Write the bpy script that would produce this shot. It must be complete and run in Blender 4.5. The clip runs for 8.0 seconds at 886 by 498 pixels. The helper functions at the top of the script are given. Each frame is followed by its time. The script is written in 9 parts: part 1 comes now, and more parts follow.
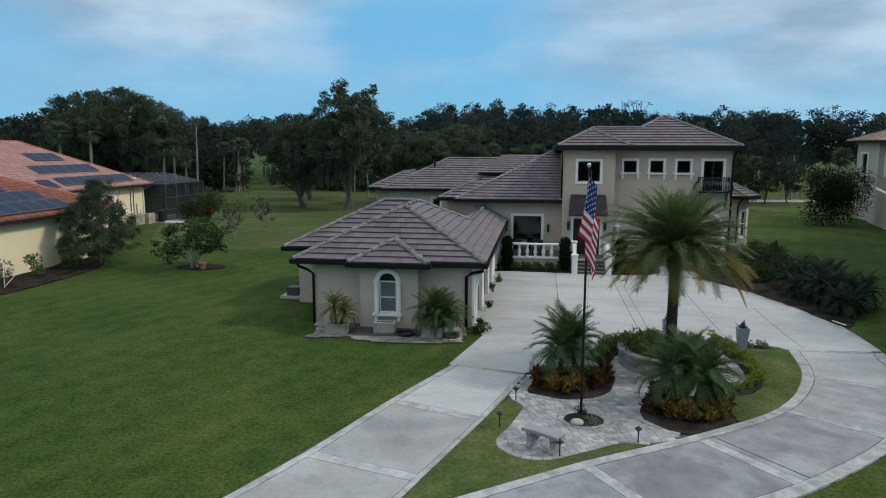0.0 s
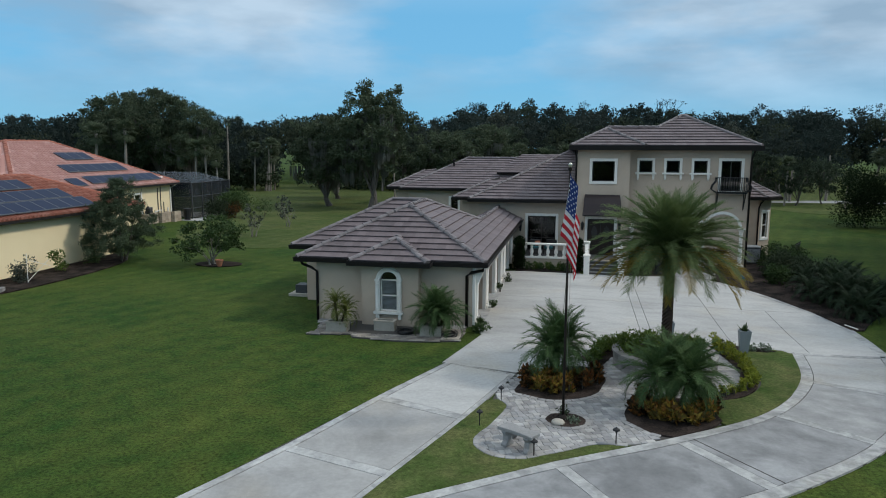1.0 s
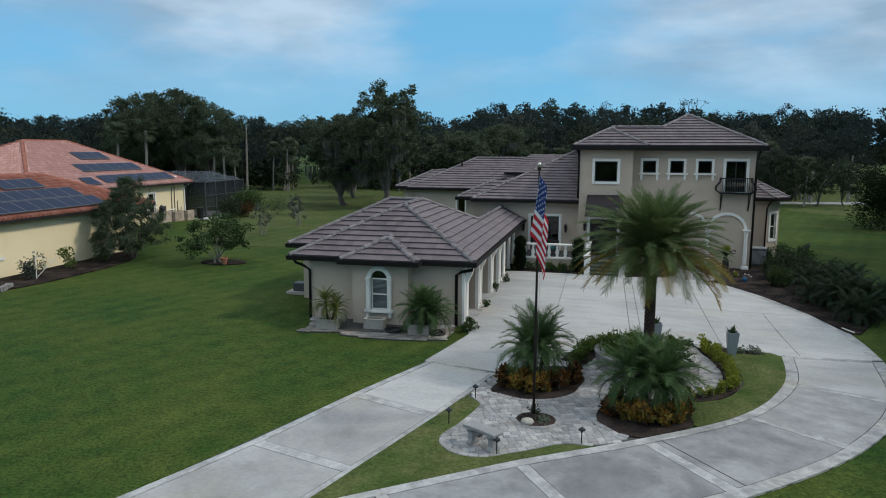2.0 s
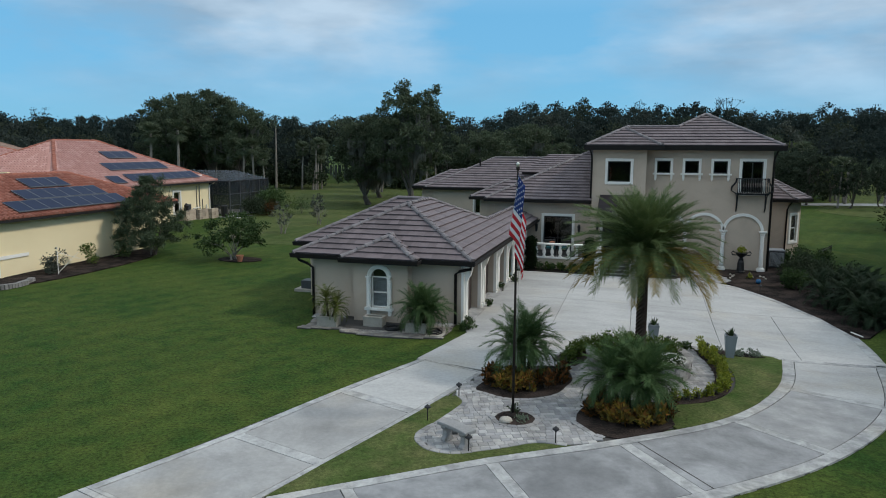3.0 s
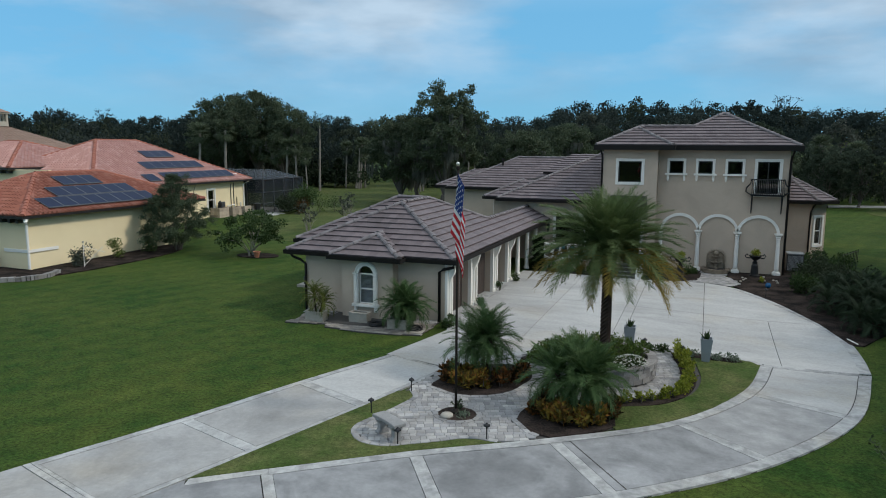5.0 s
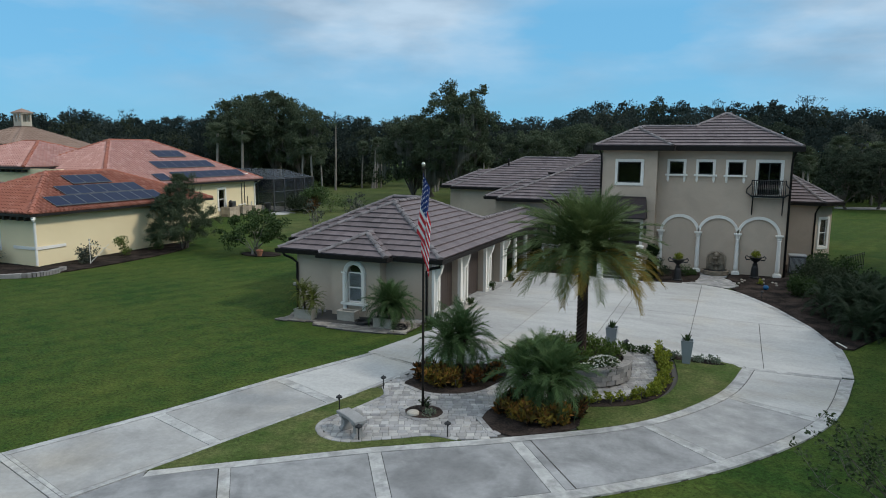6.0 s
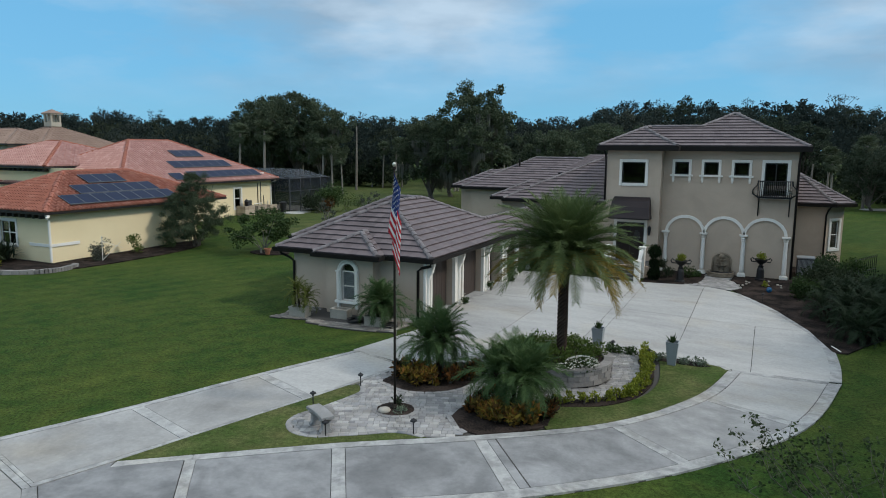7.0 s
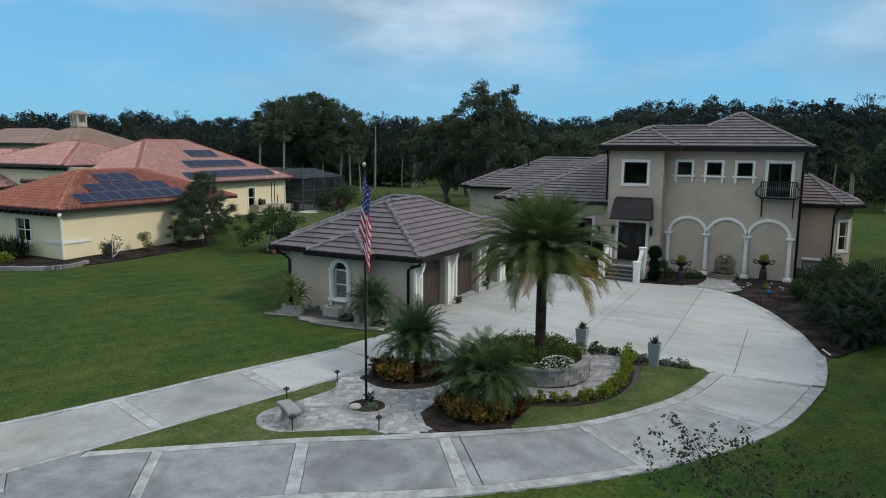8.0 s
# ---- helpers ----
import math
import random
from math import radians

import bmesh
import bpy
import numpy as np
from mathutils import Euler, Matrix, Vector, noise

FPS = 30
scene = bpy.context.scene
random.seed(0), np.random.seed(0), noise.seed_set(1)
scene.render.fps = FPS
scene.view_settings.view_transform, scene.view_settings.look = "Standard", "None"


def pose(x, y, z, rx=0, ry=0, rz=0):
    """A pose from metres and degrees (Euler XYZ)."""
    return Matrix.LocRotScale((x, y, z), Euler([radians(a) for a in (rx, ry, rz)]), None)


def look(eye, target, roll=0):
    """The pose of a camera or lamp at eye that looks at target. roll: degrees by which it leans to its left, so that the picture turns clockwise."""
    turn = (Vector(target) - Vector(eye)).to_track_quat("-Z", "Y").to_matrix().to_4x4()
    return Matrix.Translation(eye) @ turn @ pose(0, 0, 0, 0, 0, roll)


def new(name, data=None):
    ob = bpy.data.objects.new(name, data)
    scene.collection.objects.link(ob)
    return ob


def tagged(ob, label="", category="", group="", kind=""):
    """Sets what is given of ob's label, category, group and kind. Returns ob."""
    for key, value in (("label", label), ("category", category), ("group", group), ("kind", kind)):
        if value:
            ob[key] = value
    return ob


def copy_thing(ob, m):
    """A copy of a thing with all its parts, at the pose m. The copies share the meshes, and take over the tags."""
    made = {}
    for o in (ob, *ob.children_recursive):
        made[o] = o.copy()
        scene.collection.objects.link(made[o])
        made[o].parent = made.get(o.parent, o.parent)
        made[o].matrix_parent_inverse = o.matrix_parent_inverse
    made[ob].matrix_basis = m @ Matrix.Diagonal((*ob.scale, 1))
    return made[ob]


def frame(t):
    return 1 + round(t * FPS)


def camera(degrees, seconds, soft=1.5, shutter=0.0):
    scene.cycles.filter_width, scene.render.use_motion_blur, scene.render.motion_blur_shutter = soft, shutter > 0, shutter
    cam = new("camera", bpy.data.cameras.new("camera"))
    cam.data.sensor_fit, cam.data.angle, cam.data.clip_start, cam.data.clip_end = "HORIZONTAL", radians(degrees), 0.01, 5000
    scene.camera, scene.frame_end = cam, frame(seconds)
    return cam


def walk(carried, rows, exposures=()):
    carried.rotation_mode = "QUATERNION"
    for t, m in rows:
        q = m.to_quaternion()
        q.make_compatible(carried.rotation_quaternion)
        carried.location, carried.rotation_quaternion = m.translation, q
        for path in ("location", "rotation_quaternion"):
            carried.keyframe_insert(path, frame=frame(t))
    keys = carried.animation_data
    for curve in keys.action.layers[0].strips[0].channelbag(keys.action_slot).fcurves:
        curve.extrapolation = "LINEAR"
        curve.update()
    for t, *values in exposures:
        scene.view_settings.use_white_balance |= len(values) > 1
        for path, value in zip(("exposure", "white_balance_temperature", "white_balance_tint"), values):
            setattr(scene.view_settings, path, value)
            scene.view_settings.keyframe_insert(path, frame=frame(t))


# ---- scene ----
cam = camera(65.4, 8.0, soft=1.0)
METRES, EYE, TILT, LEAN, TURN = 11.219, 6.7, 0.0, 0.0, 8.0
ROWS = [
    (0.0, 0.0, 0.0, 0.0, 0.03, -8.25, -0.18),
    (0.5, 0.0572, -0.005, 0.0003, 1.75, -8.28, -0.18),
    (1.0, 0.116, -0.0088, 0.0004, 2.99, -8.29, -0.2),
    (1.5, 0.1751, -0.0112, 0.0004, 4.01, -8.29, -0.22),
    (3.0, 0.3553, -0.0131, 0.0006, 8.0, -8.33, -0.29),
    (3.5, 0.4185, -0.0116, 0.0008, 9.89, -8.36, -0.3),
    (4.0, 0.4826, -0.0087, 0.0012, 11.01, -8.38, -0.31),
    (4.5, 0.5465, -0.0046, 0.002, 11.98, -8.39, -0.31),
    (6.0, 0.7372, 0.0173, 0.0045, 14.9, -8.4, -0.4),
    (6.5, 0.8011, 0.0274, 0.0054, 16.16, -8.41, -0.41),
    (7.0, 0.8656, 0.0393, 0.006, 17.33, -8.42, -0.42),
    (7.5, 0.9297, 0.0511, 0.0064, 18.36, -8.43, -0.43),
    (8.0, 0.9937, 0.0644, 0.0084, 19.6, -8.46, -0.45),
]
walk(cam, [(t, pose(0, 0, EYE, TILT, LEAN, TURN) @ pose(METRES * x, METRES * y, METRES * z, 90 + pitch, roll, yaw)) for t, x, y, z, yaw, pitch, roll in ROWS], exposures=[(0.0, 0.45), (8.0, 0.45)])

# ---- sky and sun: a veiled sun from beyond the house on the +x side ----
SUN_EL, SUN_AZ = 42.0, 78.0     # degrees; azimuth clockwise from +y
world = bpy.data.worlds.new("sky")
scene.world = world
world.use_nodes = True
wt = world.node_tree
wt.nodes.clear()
w_out = wt.nodes.new("ShaderNodeOutputWorld")
w_bg = wt.nodes.new("ShaderNodeBackground")
w_sky = wt.nodes.new("ShaderNodeTexSky")
w_sky.sky_type = "NISHITA"
w_sky.sun_disc = False
w_sky.sun_elevation, w_sky.sun_rotation = radians(SUN_EL), radians(SUN_AZ)
w_sky.air_density, w_sky.dust_density, w_sky.ozone_density = 1.0, 0.6, 2.0
w_co = wt.nodes.new("ShaderNodeTexCoord")
w_map = wt.nodes.new("ShaderNodeMapping")
w_map.inputs["Scale"].default_value = (2.0, 2.0, 6.5)
w_map.inputs["Location"].default_value = (0.35, 0.2, 0.1)
w_noise = wt.nodes.new("ShaderNodeTexNoise")
w_noise.inputs["Scale"].default_value, w_noise.inputs["Detail"].default_value = 1.7, 6.0
w_noise.inputs["Roughness"].default_value = 0.56
w_ramp = wt.nodes.new("ShaderNodeValToRGB")
w_ramp.color_ramp.elements[0].position, w_ramp.color_ramp.elements[1].position = 0.52, 0.92
w_n2 = wt.nodes.new("ShaderNodeTexNoise")
w_n2.inputs["Scale"].default_value, w_n2.inputs["Detail"].default_value = 2.6, 5.0
w_cloud = wt.nodes.new("ShaderNodeMix")
w_cloud.data_type = "RGBA"
w_cloud.inputs[6].default_value = (3.0, 4.2, 5.5, 1)
w_cloud.inputs[7].default_value = (5.2, 6.6, 8.0, 1)
w_sep = wt.nodes.new("ShaderNodeSeparateXYZ")
w_high = wt.nodes.new("ShaderNodeMapRange")
w_high.inputs[1].default_value, w_high.inputs[2].default_value = 0.03, 0.13
w_high.inputs[3].default_value, w_high.inputs[4].default_value = 0.15, 0.9
w_mul = wt.nodes.new("ShaderNodeMath")
w_mul.operation = "MULTIPLY"
w_tint = wt.nodes.new("ShaderNodeMix")
w_tint.data_type, w_tint.blend_type = "RGBA", "MULTIPLY"
w_tint.inputs[0].default_value = 1.0
w_tint.inputs[7].default_value = (0.55, 0.85, 1.12, 1)
w_mix = wt.nodes.new("ShaderNodeMix")
w_mix.data_type = "RGBA"
wl = wt.links.new
wl(w_co.outputs["Generated"], w_map.inputs["Vector"])
wl(w_map.outputs["Vector"], w_noise.inputs["Vector"])
wl(w_map.outputs["Vector"], w_n2.inputs["Vector"])
w_sum = w_noise.outputs["Fac"]
# two broad banks of cloud with clear sky between them, each round its own bearing and height
for bear, rise, tight, much in ((-15.0, 12.0, 9.0, 0.34), (31.0, 15.0, 10.0, 0.32), (-60.0, 16.0, 4.0, 0.35), (120.0, 20.0, 3.0, 0.35)):
    w_dot, w_rng, w_add = wt.nodes.new("ShaderNodeVectorMath"), wt.nodes.new("ShaderNodeMapRange"), wt.nodes.new("ShaderNodeMath")
    w_dot.operation = "DOT_PRODUCT"
    w_dot.inputs[1].default_value = (-math.sin(radians(bear)) * math.cos(radians(rise)), math.cos(radians(bear)) * math.cos(radians(rise)), math.sin(radians(rise)))
    w_rng.interpolation_type = "SMOOTHSTEP"
    w_rng.inputs[1].default_value, w_rng.inputs[2].default_value = math.cos(radians(200.0 / tight)), math.cos(radians(30.0 / tight))
    w_rng.inputs[4].default_value = much
    w_add.operation = "ADD"
    wl(w_co.outputs["Generated"], w_dot.inputs[0])
    wl(w_dot.outputs["Value"], w_rng.inputs[0])
    wl(w_rng.outputs[0], w_add.inputs[0])
    wl(w_sum, w_add.inputs[1])
    w_sum = w_add.outputs[0]
wl(w_sum, w_ramp.inputs["Fac"])
w_con = wt.nodes.new("ShaderNodeMapRange")
w_con.inputs[1].default_value, w_con.inputs[2].default_value = 0.36, 0.62
wl(w_n2.outputs["Fac"], w_con.inputs[0])
wl(w_con.outputs[0], w_cloud.inputs[0])
wl(w_co.outputs["Generated"], w_sep.inputs[0])
wl(w_sep.outputs["Z"], w_high.inputs[0])
wl(w_ramp.outputs["Color"], w_mul.inputs[0])
wl(w_high.outputs[0], w_mul.inputs[1])
wl(w_sky.outputs["Color"], w_tint.inputs[6])
w_blue = wt.nodes.new("ShaderNodeMix")
w_blue.data_type = "RGBA"
w_blue.inputs[0].default_value = 0.7
w_blue.inputs[7].default_value = (1.85, 5.3, 8.3, 1)
wl(w_tint.outputs[2], w_blue.inputs[6])
wl(w_blue.outputs[2], w_mix.inputs[6])
w_veil = wt.nodes.new("ShaderNodeMapRange")      # cloud thickens overhead
w_veil.inputs[1].default_value, w_veil.inputs[2].default_value = 0.18, 0.6
w_veil.inputs[3].default_value, w_veil.inputs[4].default_value = 0.0, 0.92
wl(w_sep.outputs["Z"], w_veil.inputs[0])
wl(w_cloud.outputs[2], w_mix.inputs[7])
w_over = wt.nodes.new("ShaderNodeMix")           # bright cloud overhead
w_over.data_type = "RGBA"
w_over.inputs[7].default_value = (8.2, 9.3, 10.5, 1)
wl(w_veil.outputs[0], w_over.inputs[0])
wl(w_mul.outputs[0], w_mix.inputs[0])
wl(w_mix.outputs[2], w_over.inputs[6])
wl(w_over.outputs[2], w_bg.inputs["Color"])
w_bg.inputs["Strength"].default_value = 0.075
wl(w_bg.outputs[0], w_out.inputs["Surface"])

sun = new("sun", bpy.data.lights.new("sun", "SUN"))
sun.data.energy, sun.data.angle, sun.data.color = 1.25, radians(7), (1.0, 0.94, 0.86)
sd = Vector((math.sin(radians(SUN_AZ)) * math.cos(radians(SUN_EL)), math.cos(radians(SUN_AZ)) * math.cos(radians(SUN_EL)), math.sin(radians(SUN_EL))))
sun.matrix_world = look(sd * 200, (0, 0, 0))


# ---- materials ----
def mat(name, base, other=None, rough=0.8, scale=3.0, fine=40.0, amount=0.5, bump=0.0, bump_scale=None, metal=0.0, island=None, obj_rand=0.0, spec=0.5, stretch=(1, 1, 1), trans=0.0, through_light=0.0, ramp=(0.35, 0.65), warp=0.0, speck=0.0, obj_cols=None, stain=0.0, stain_scale=0.9, tan=0.0):
    """Base colour and a second colour mixed by noise at two scales, relief, and a shade of its own for each piece."""
    m = bpy.data.materials.new(name)
    m.use_nodes = True
    nt = m.node_tree
    b = nt.nodes["Principled BSDF"]
    b.inputs["Roughness"].default_value, b.inputs["Metallic"].default_value = rough, metal
    b.inputs["Specular IOR Level"].default_value = spec
    b.inputs["Transmission Weight"].default_value = trans
    n = nt.nodes.new
    other = other or tuple(c * 0.75 for c in base)
    geo = n("ShaderNodeNewGeometry")
    mp = n("ShaderNodeMapping")
    mp.inputs["Scale"].default_value = stretch
    nt.links.new(geo.outputs["Position"], mp.inputs["Vector"])
    n1, n2 = n("ShaderNodeTexNoise"), n("ShaderNodeTexNoise")
    n1.inputs["Scale"].default_value, n1.inputs["Detail"].default_value, n1.inputs["Distortion"].default_value = scale, 5.0, warp
    n2.inputs["Scale"].default_value, n2.inputs["Detail"].default_value = fine, 3.0
    for q in (n1, n2):
        nt.links.new(mp.outputs[0], q.inputs["Vector"])
    add = n("ShaderNodeMath")
    add.operation = "MULTIPLY_ADD"
    add.inputs[1].default_value = 0.45
    nt.links.new(n2.outputs["Fac"], add.inputs[0])
    mul = n("ShaderNodeMath")
    mul.operation = "MULTIPLY"
    mul.inputs[1].default_value = 0.55
    nt.links.new(n1.outputs["Fac"], mul.inputs[0])
    nt.links.new(mul.outputs[0], add.inputs[2])
    mr = n("ShaderNodeMapRange")
    mr.inputs[1].default_value, mr.inputs[2].default_value = ramp
    mr.inputs[4].default_value = amount
    nt.links.new(add.outputs[0], mr.inputs[0])
    mx = n("ShaderNodeMix")
    mx.data_type = "RGBA"
    mx.inputs[6].default_value, mx.inputs[7].default_value = (*base, 1), (*other, 1)
    nt.links.new(mr.outputs[0], mx.inputs[0])
    col = mx.outputs[2]
    if speck:        # pores and fine grit
        n4, r4, m4 = n("ShaderNodeTexNoise"), n("ShaderNodeMapRange"), n("ShaderNodeMix")
        n4.inputs["Scale"].default_value, n4.inputs["Detail"].default_value, n4.inputs["Roughness"].default_value = 9.0, 8.0, 0.75
        nt.links.new(geo.outputs["Position"], n4.inputs["Vector"])
        r4.inputs[1].default_value, r4.inputs[2].default_value = 0.32, 0.68
        r4.inputs[3].default_value, r4.inputs[4].default_value = 1 - speck, 1 + speck
        nt.links.new(n4.outputs["Fac"], r4.inputs[0])
        m4.data_type, m4.blend_type = "RGBA", "MULTIPLY"
        m4.inputs[0].default_value = 1.0
        nt.links.new(col, m4.inputs[6])
        nt.links.new(r4.outputs[0], m4.inputs[7])
        col = m4.outputs[2]
    if island or obj_cols:
        island = island or obj_cols
        cr = n("ShaderNodeValToRGB")
        els = cr.color_ramp.elements
        while len(els) < len(island):
            els.new(0.5)
        for i, c in enumerate(island):
            els[i].position = i / max(1, len(island) - 1)
            els[i].color = (*c, 1)
        if obj_cols:
            nt.links.new(n("ShaderNodeObjectInfo").outputs["Random"], cr.inputs[0])
        else:
            nt.links.new(geo.outputs["Random Per Island"], cr.inputs[0])
        m2 = n("ShaderNodeMix")
        m2.data_type = "RGBA"
        m2.inputs[0].default_value = 0.75
        nt.links.new(col, m2.inputs[6])
        nt.links.new(cr.outputs[0], m2.inputs[7])
        col = m2.outputs[2]
    if stain:        # dark weathering with soft ragged edges
        n5, r5, m5 = n("ShaderNodeTexNoise"), n("ShaderNodeMapRange"), n("ShaderNodeMix")
        n5.inputs["Scale"].default_value, n5.inputs["Detail"].default_value, n5.inputs["Roughness"].default_value, n5.inputs["Distortion"].default_value = stain_scale, 7.0, 0.62, 0.8
        nt.links.new(mp.outputs[0], n5.inputs["Vector"])
        r5.inputs[1].default_value, r5.inputs[2].default_value = 0.40, 0.60
        r5.inputs[3].default_value, r5.inputs[4].default_value = 1 - stain, 1.0
        nt.links.new(n5.outputs["Fac"], r5.inputs[0])
        m5.data_type, m5.blend_type = "RGBA", "MULTIPLY"
        m5.inputs[0].default_value = 1.0
        nt.links.new(col, m5.inputs[6])
        nt.links.new(r5.outputs[0], m5.inputs[7])
        col = m5.outputs[2]
    if tan:          # rusty sand tint in patches
        n6, r6, m6 = n("ShaderNodeTexNoise"), n("ShaderNodeMapRange"), n("ShaderNodeMix")
        n6.inputs["Scale"].default_value, n6.inputs["Detail"].default_value = 0.33, 5.0
        nt.links.new(geo.outputs["Position"], n6.inputs["Vector"])
        r6.inputs[1].default_value, r6.inputs[2].default_value, r6.inputs[4].default_value = 0.52, 0.70, tan
        nt.links.new(n6.outputs["Fac"], r6.inputs[0])
        m6.data_type, m6.blend_type = "RGBA", "MULTIPLY"
        m6.inputs[7].default_value = (1.0, 0.84, 0.60, 1)
        nt.links.new(r6.outputs[0], m6.inputs[0])
        nt.links.new(col, m6.inputs[6])
        col = m6.outputs[2]
    if obj_rand:
        oi = n("ShaderNodeObjectInfo")
        r = n("ShaderNodeMapRange")
        r.inputs[3].default_value, r.inputs[4].default_value = 1 - obj_rand, 1 + obj_rand
        nt.links.new(oi.outputs["Random"], r.inputs[0])
        m3 = n("ShaderNodeMix")
        m3.data_type, m3.blend_type = "RGBA", "MULTIPLY"
        m3.inputs[0].default_value = 1.0
        nt.links.new(col, m3.inputs[6])
        nt.links.new(r.outputs[0], m3.inputs[7])
        col = m3.outputs[2]
    nt.links.new(col, b.inputs["Base Color"])
    if bump:
        bp = n("ShaderNodeBump")
        bp.inputs["Strength"].default_value, bp.inputs["Distance"].default_value = bump, 0.02
        n3 = n("ShaderNodeTexNoise")
        n3.inputs["Scale"].default_value, n3.inputs["Detail"].default_value = bump_scale or fine, 4.0
        nt.links.new(mp.outputs[0], n3.inputs["Vector"])
        nt.links.new(n3.outputs["Fac"], bp.inputs["Height"])
        nt.links.new(bp.outputs[0], b.inputs["Normal"])
    if through_light:
        tr = n("ShaderNodeBsdfTranslucent")
        nt.links.new(col, tr.inputs["Color"])
        ms = n("ShaderNodeMixShader")
        ms.inputs[0].default_value = through_light
        nt.links.new(b.outputs[0], ms.inputs[1])
        nt.links.new(tr.outputs[0], ms.inputs[2])
        nt.links.new(ms.outputs[0], nt.nodes["Material Output"].inputs["Surface"])
    return m


def lawn_mat(name, green, dry, lo=0.4, hi=1.65):
    """Mown grass: two greens in drifts, fine light and dark blades, faint mowing lanes."""
    m = mat(name, green, dry, 0.95, 0.22, 1.6, 1.0, 1.0, 30.0, spec=0.08, ramp=(0.36, 0.66), warp=0.6)
    nt = m.node_tree
    n, k = nt.nodes.new, nt.links.new
    geo, f, r, mul = n("ShaderNodeNewGeometry"), n("ShaderNodeTexNoise"), n("ShaderNodeMapRange"), n("ShaderNodeMix")
    f.inputs["Scale"].default_value, f.inputs["Detail"].default_value, f.inputs["Roughness"].default_value = 11.0, 10.0, 0.86
    r.inputs[1].default_value, r.inputs[2].default_value = 0.36, 0.66
    r.inputs[3].default_value, r.inputs[4].default_value = lo, hi
    w, wr, m2 = n("ShaderNodeTexWave"), n("ShaderNodeMapRange"), n("ShaderNodeMath")
    w.bands_direction = "X"
    w.inputs["Scale"].default_value, w.inputs["Distortion"].default_value, w.inputs["Detail Scale"].default_value = 0.24, 3.5, 0.9
    wr.inputs[3].default_value, wr.inputs[4].default_value = 0.93, 1.07
    m2.operation = "MULTIPLY"
    mul.data_type, mul.blend_type = "RGBA", "MULTIPLY"
    mul.inputs[0].default_value = 1.0
    mp = n("ShaderNodeMapping")
    mp.inputs["Rotation"].default_value = (0, 0, radians(20))
    base = nt.nodes["Principled BSDF"].inputs["Base Color"]
    src = base.links[0].from_socket
    k(geo.outputs["Position"], f.inputs["Vector"])
    k(geo.outputs["Position"], mp.inputs["Vector"])
    k(mp.outputs[0], w.inputs["Vector"])
    k(f.outputs["Fac"], r.inputs[0])
    k(w.outputs["Fac"], wr.inputs[0])
    k(r.outputs[0], m2.inputs[0])
    k(wr.outputs[0], m2.inputs[1])
    k(src, mul.inputs[6])
    k(m2.outputs[0], mul.inputs[7])
    k(mul.outputs[2], base)
    return m


M_LAWN = lawn_mat("lawn_grass", (0.022, 0.051, 0.0095), (0.060, 0.080, 0.0165), 0.25, 1.95)
# the lawn again in lighter, yellower tones
M_LAWN_PALE = lawn_mat("pale_yellowish_grass", (0.038, 0.072, 0.015), (0.115, 0.118, 0.046), 0.4, 1.7)
M_FAIRWAY = lawn_mat("fairway_and_sunlit_lawn", (0.042, 0.066, 0.017), (0.086, 0.096, 0.034), 0.5, 1.6)
M_CONCRETE_OLD = mat("weathered_grey_concrete", (0.30, 0.302, 0.30), (0.155, 0.158, 0.16), 0.85, 0.30, 2.2, 0.8, 0.15, 120.0, obj_rand=0.12, spec=0.3, ramp=(0.42, 0.70), warp=2.6, speck=0.10, stain=0.30, stain_scale=0.55)
M_CONCRETE = mat("broom_concrete", (0.425, 0.422, 0.404), (0.29, 0.29, 0.283), 0.85, 0.20, 1.5, 0.7, 0.15, 120.0, obj_rand=0.04, spec=0.3, ramp=(0.44, 0.72), warp=1.6, speck=0.12, stretch=(0.6, 1.4, 1), stain=0.12, stain_scale=0.40, tan=0.35)
M_CONCRETE_WARM = mat("sand_tinted_concrete", (0.385, 0.382, 0.368), (0.27, 0.265, 0.25), 0.85, 0.22, 1.2, 0.8, 0.15, 120.0, obj_rand=0.05, spec=0.3, ramp=(0.42, 0.70), warp=1.6, speck=0.10, stain=0.22, stain_scale=0.45, tan=0.35)
M_CONCRETE_MID = mat("grey_concrete", (0.36, 0.36, 0.35), (0.215, 0.217, 0.217), 0.85, 0.30, 2.2, 0.8, 0.15, 120.0, obj_rand=0.04, spec=0.3, ramp=(0.42, 0.70), warp=2.2, speck=0.10, stain=0.24, stain_scale=0.5)
M_BORDER = mat("smooth_concrete_band", (0.42, 0.42, 0.405), (0.20, 0.205, 0.21), 0.85, 0.7, 3.0, 0.7, 0.15, 120.0, obj_rand=0.05, spec=0.3, ramp=(0.48, 0.68), warp=1.2, speck=0.16, stain=0.32, stain_scale=1.7, tan=0.4)
M_JOINT = mat("joint_dirt", (0.06, 0.056, 0.05), None, 0.95, 2.0, 40.0)
PAVER_TONES = [(0.17, 0.172, 0.182), (0.40, 0.385, 0.36), (0.28, 0.28, 0.285), (0.50, 0.485, 0.455), (0.34, 0.325, 0.30), (0.22, 0.215, 0.215), (0.46, 0.45, 0.44)]
M_PAVER = mat("tumbled_pavers", (0.42, 0.41, 0.39), (0.26, 0.255, 0.25), 0.9, 1.2, 30.0, 0.8, 0.3, 90.0, obj_cols=PAVER_TONES, spec=0.3, stain=0.34, stain_scale=0.75)
M_PAVER_R = mat("tumbled_pavers_far", (0.42, 0.41, 0.39), (0.26, 0.255, 0.25), 0.9, 1.2, 30.0, 0.8, 0.3, 90.0, island=PAVER_TONES, spec=0.3, stain=0.34, stain_scale=0.75)
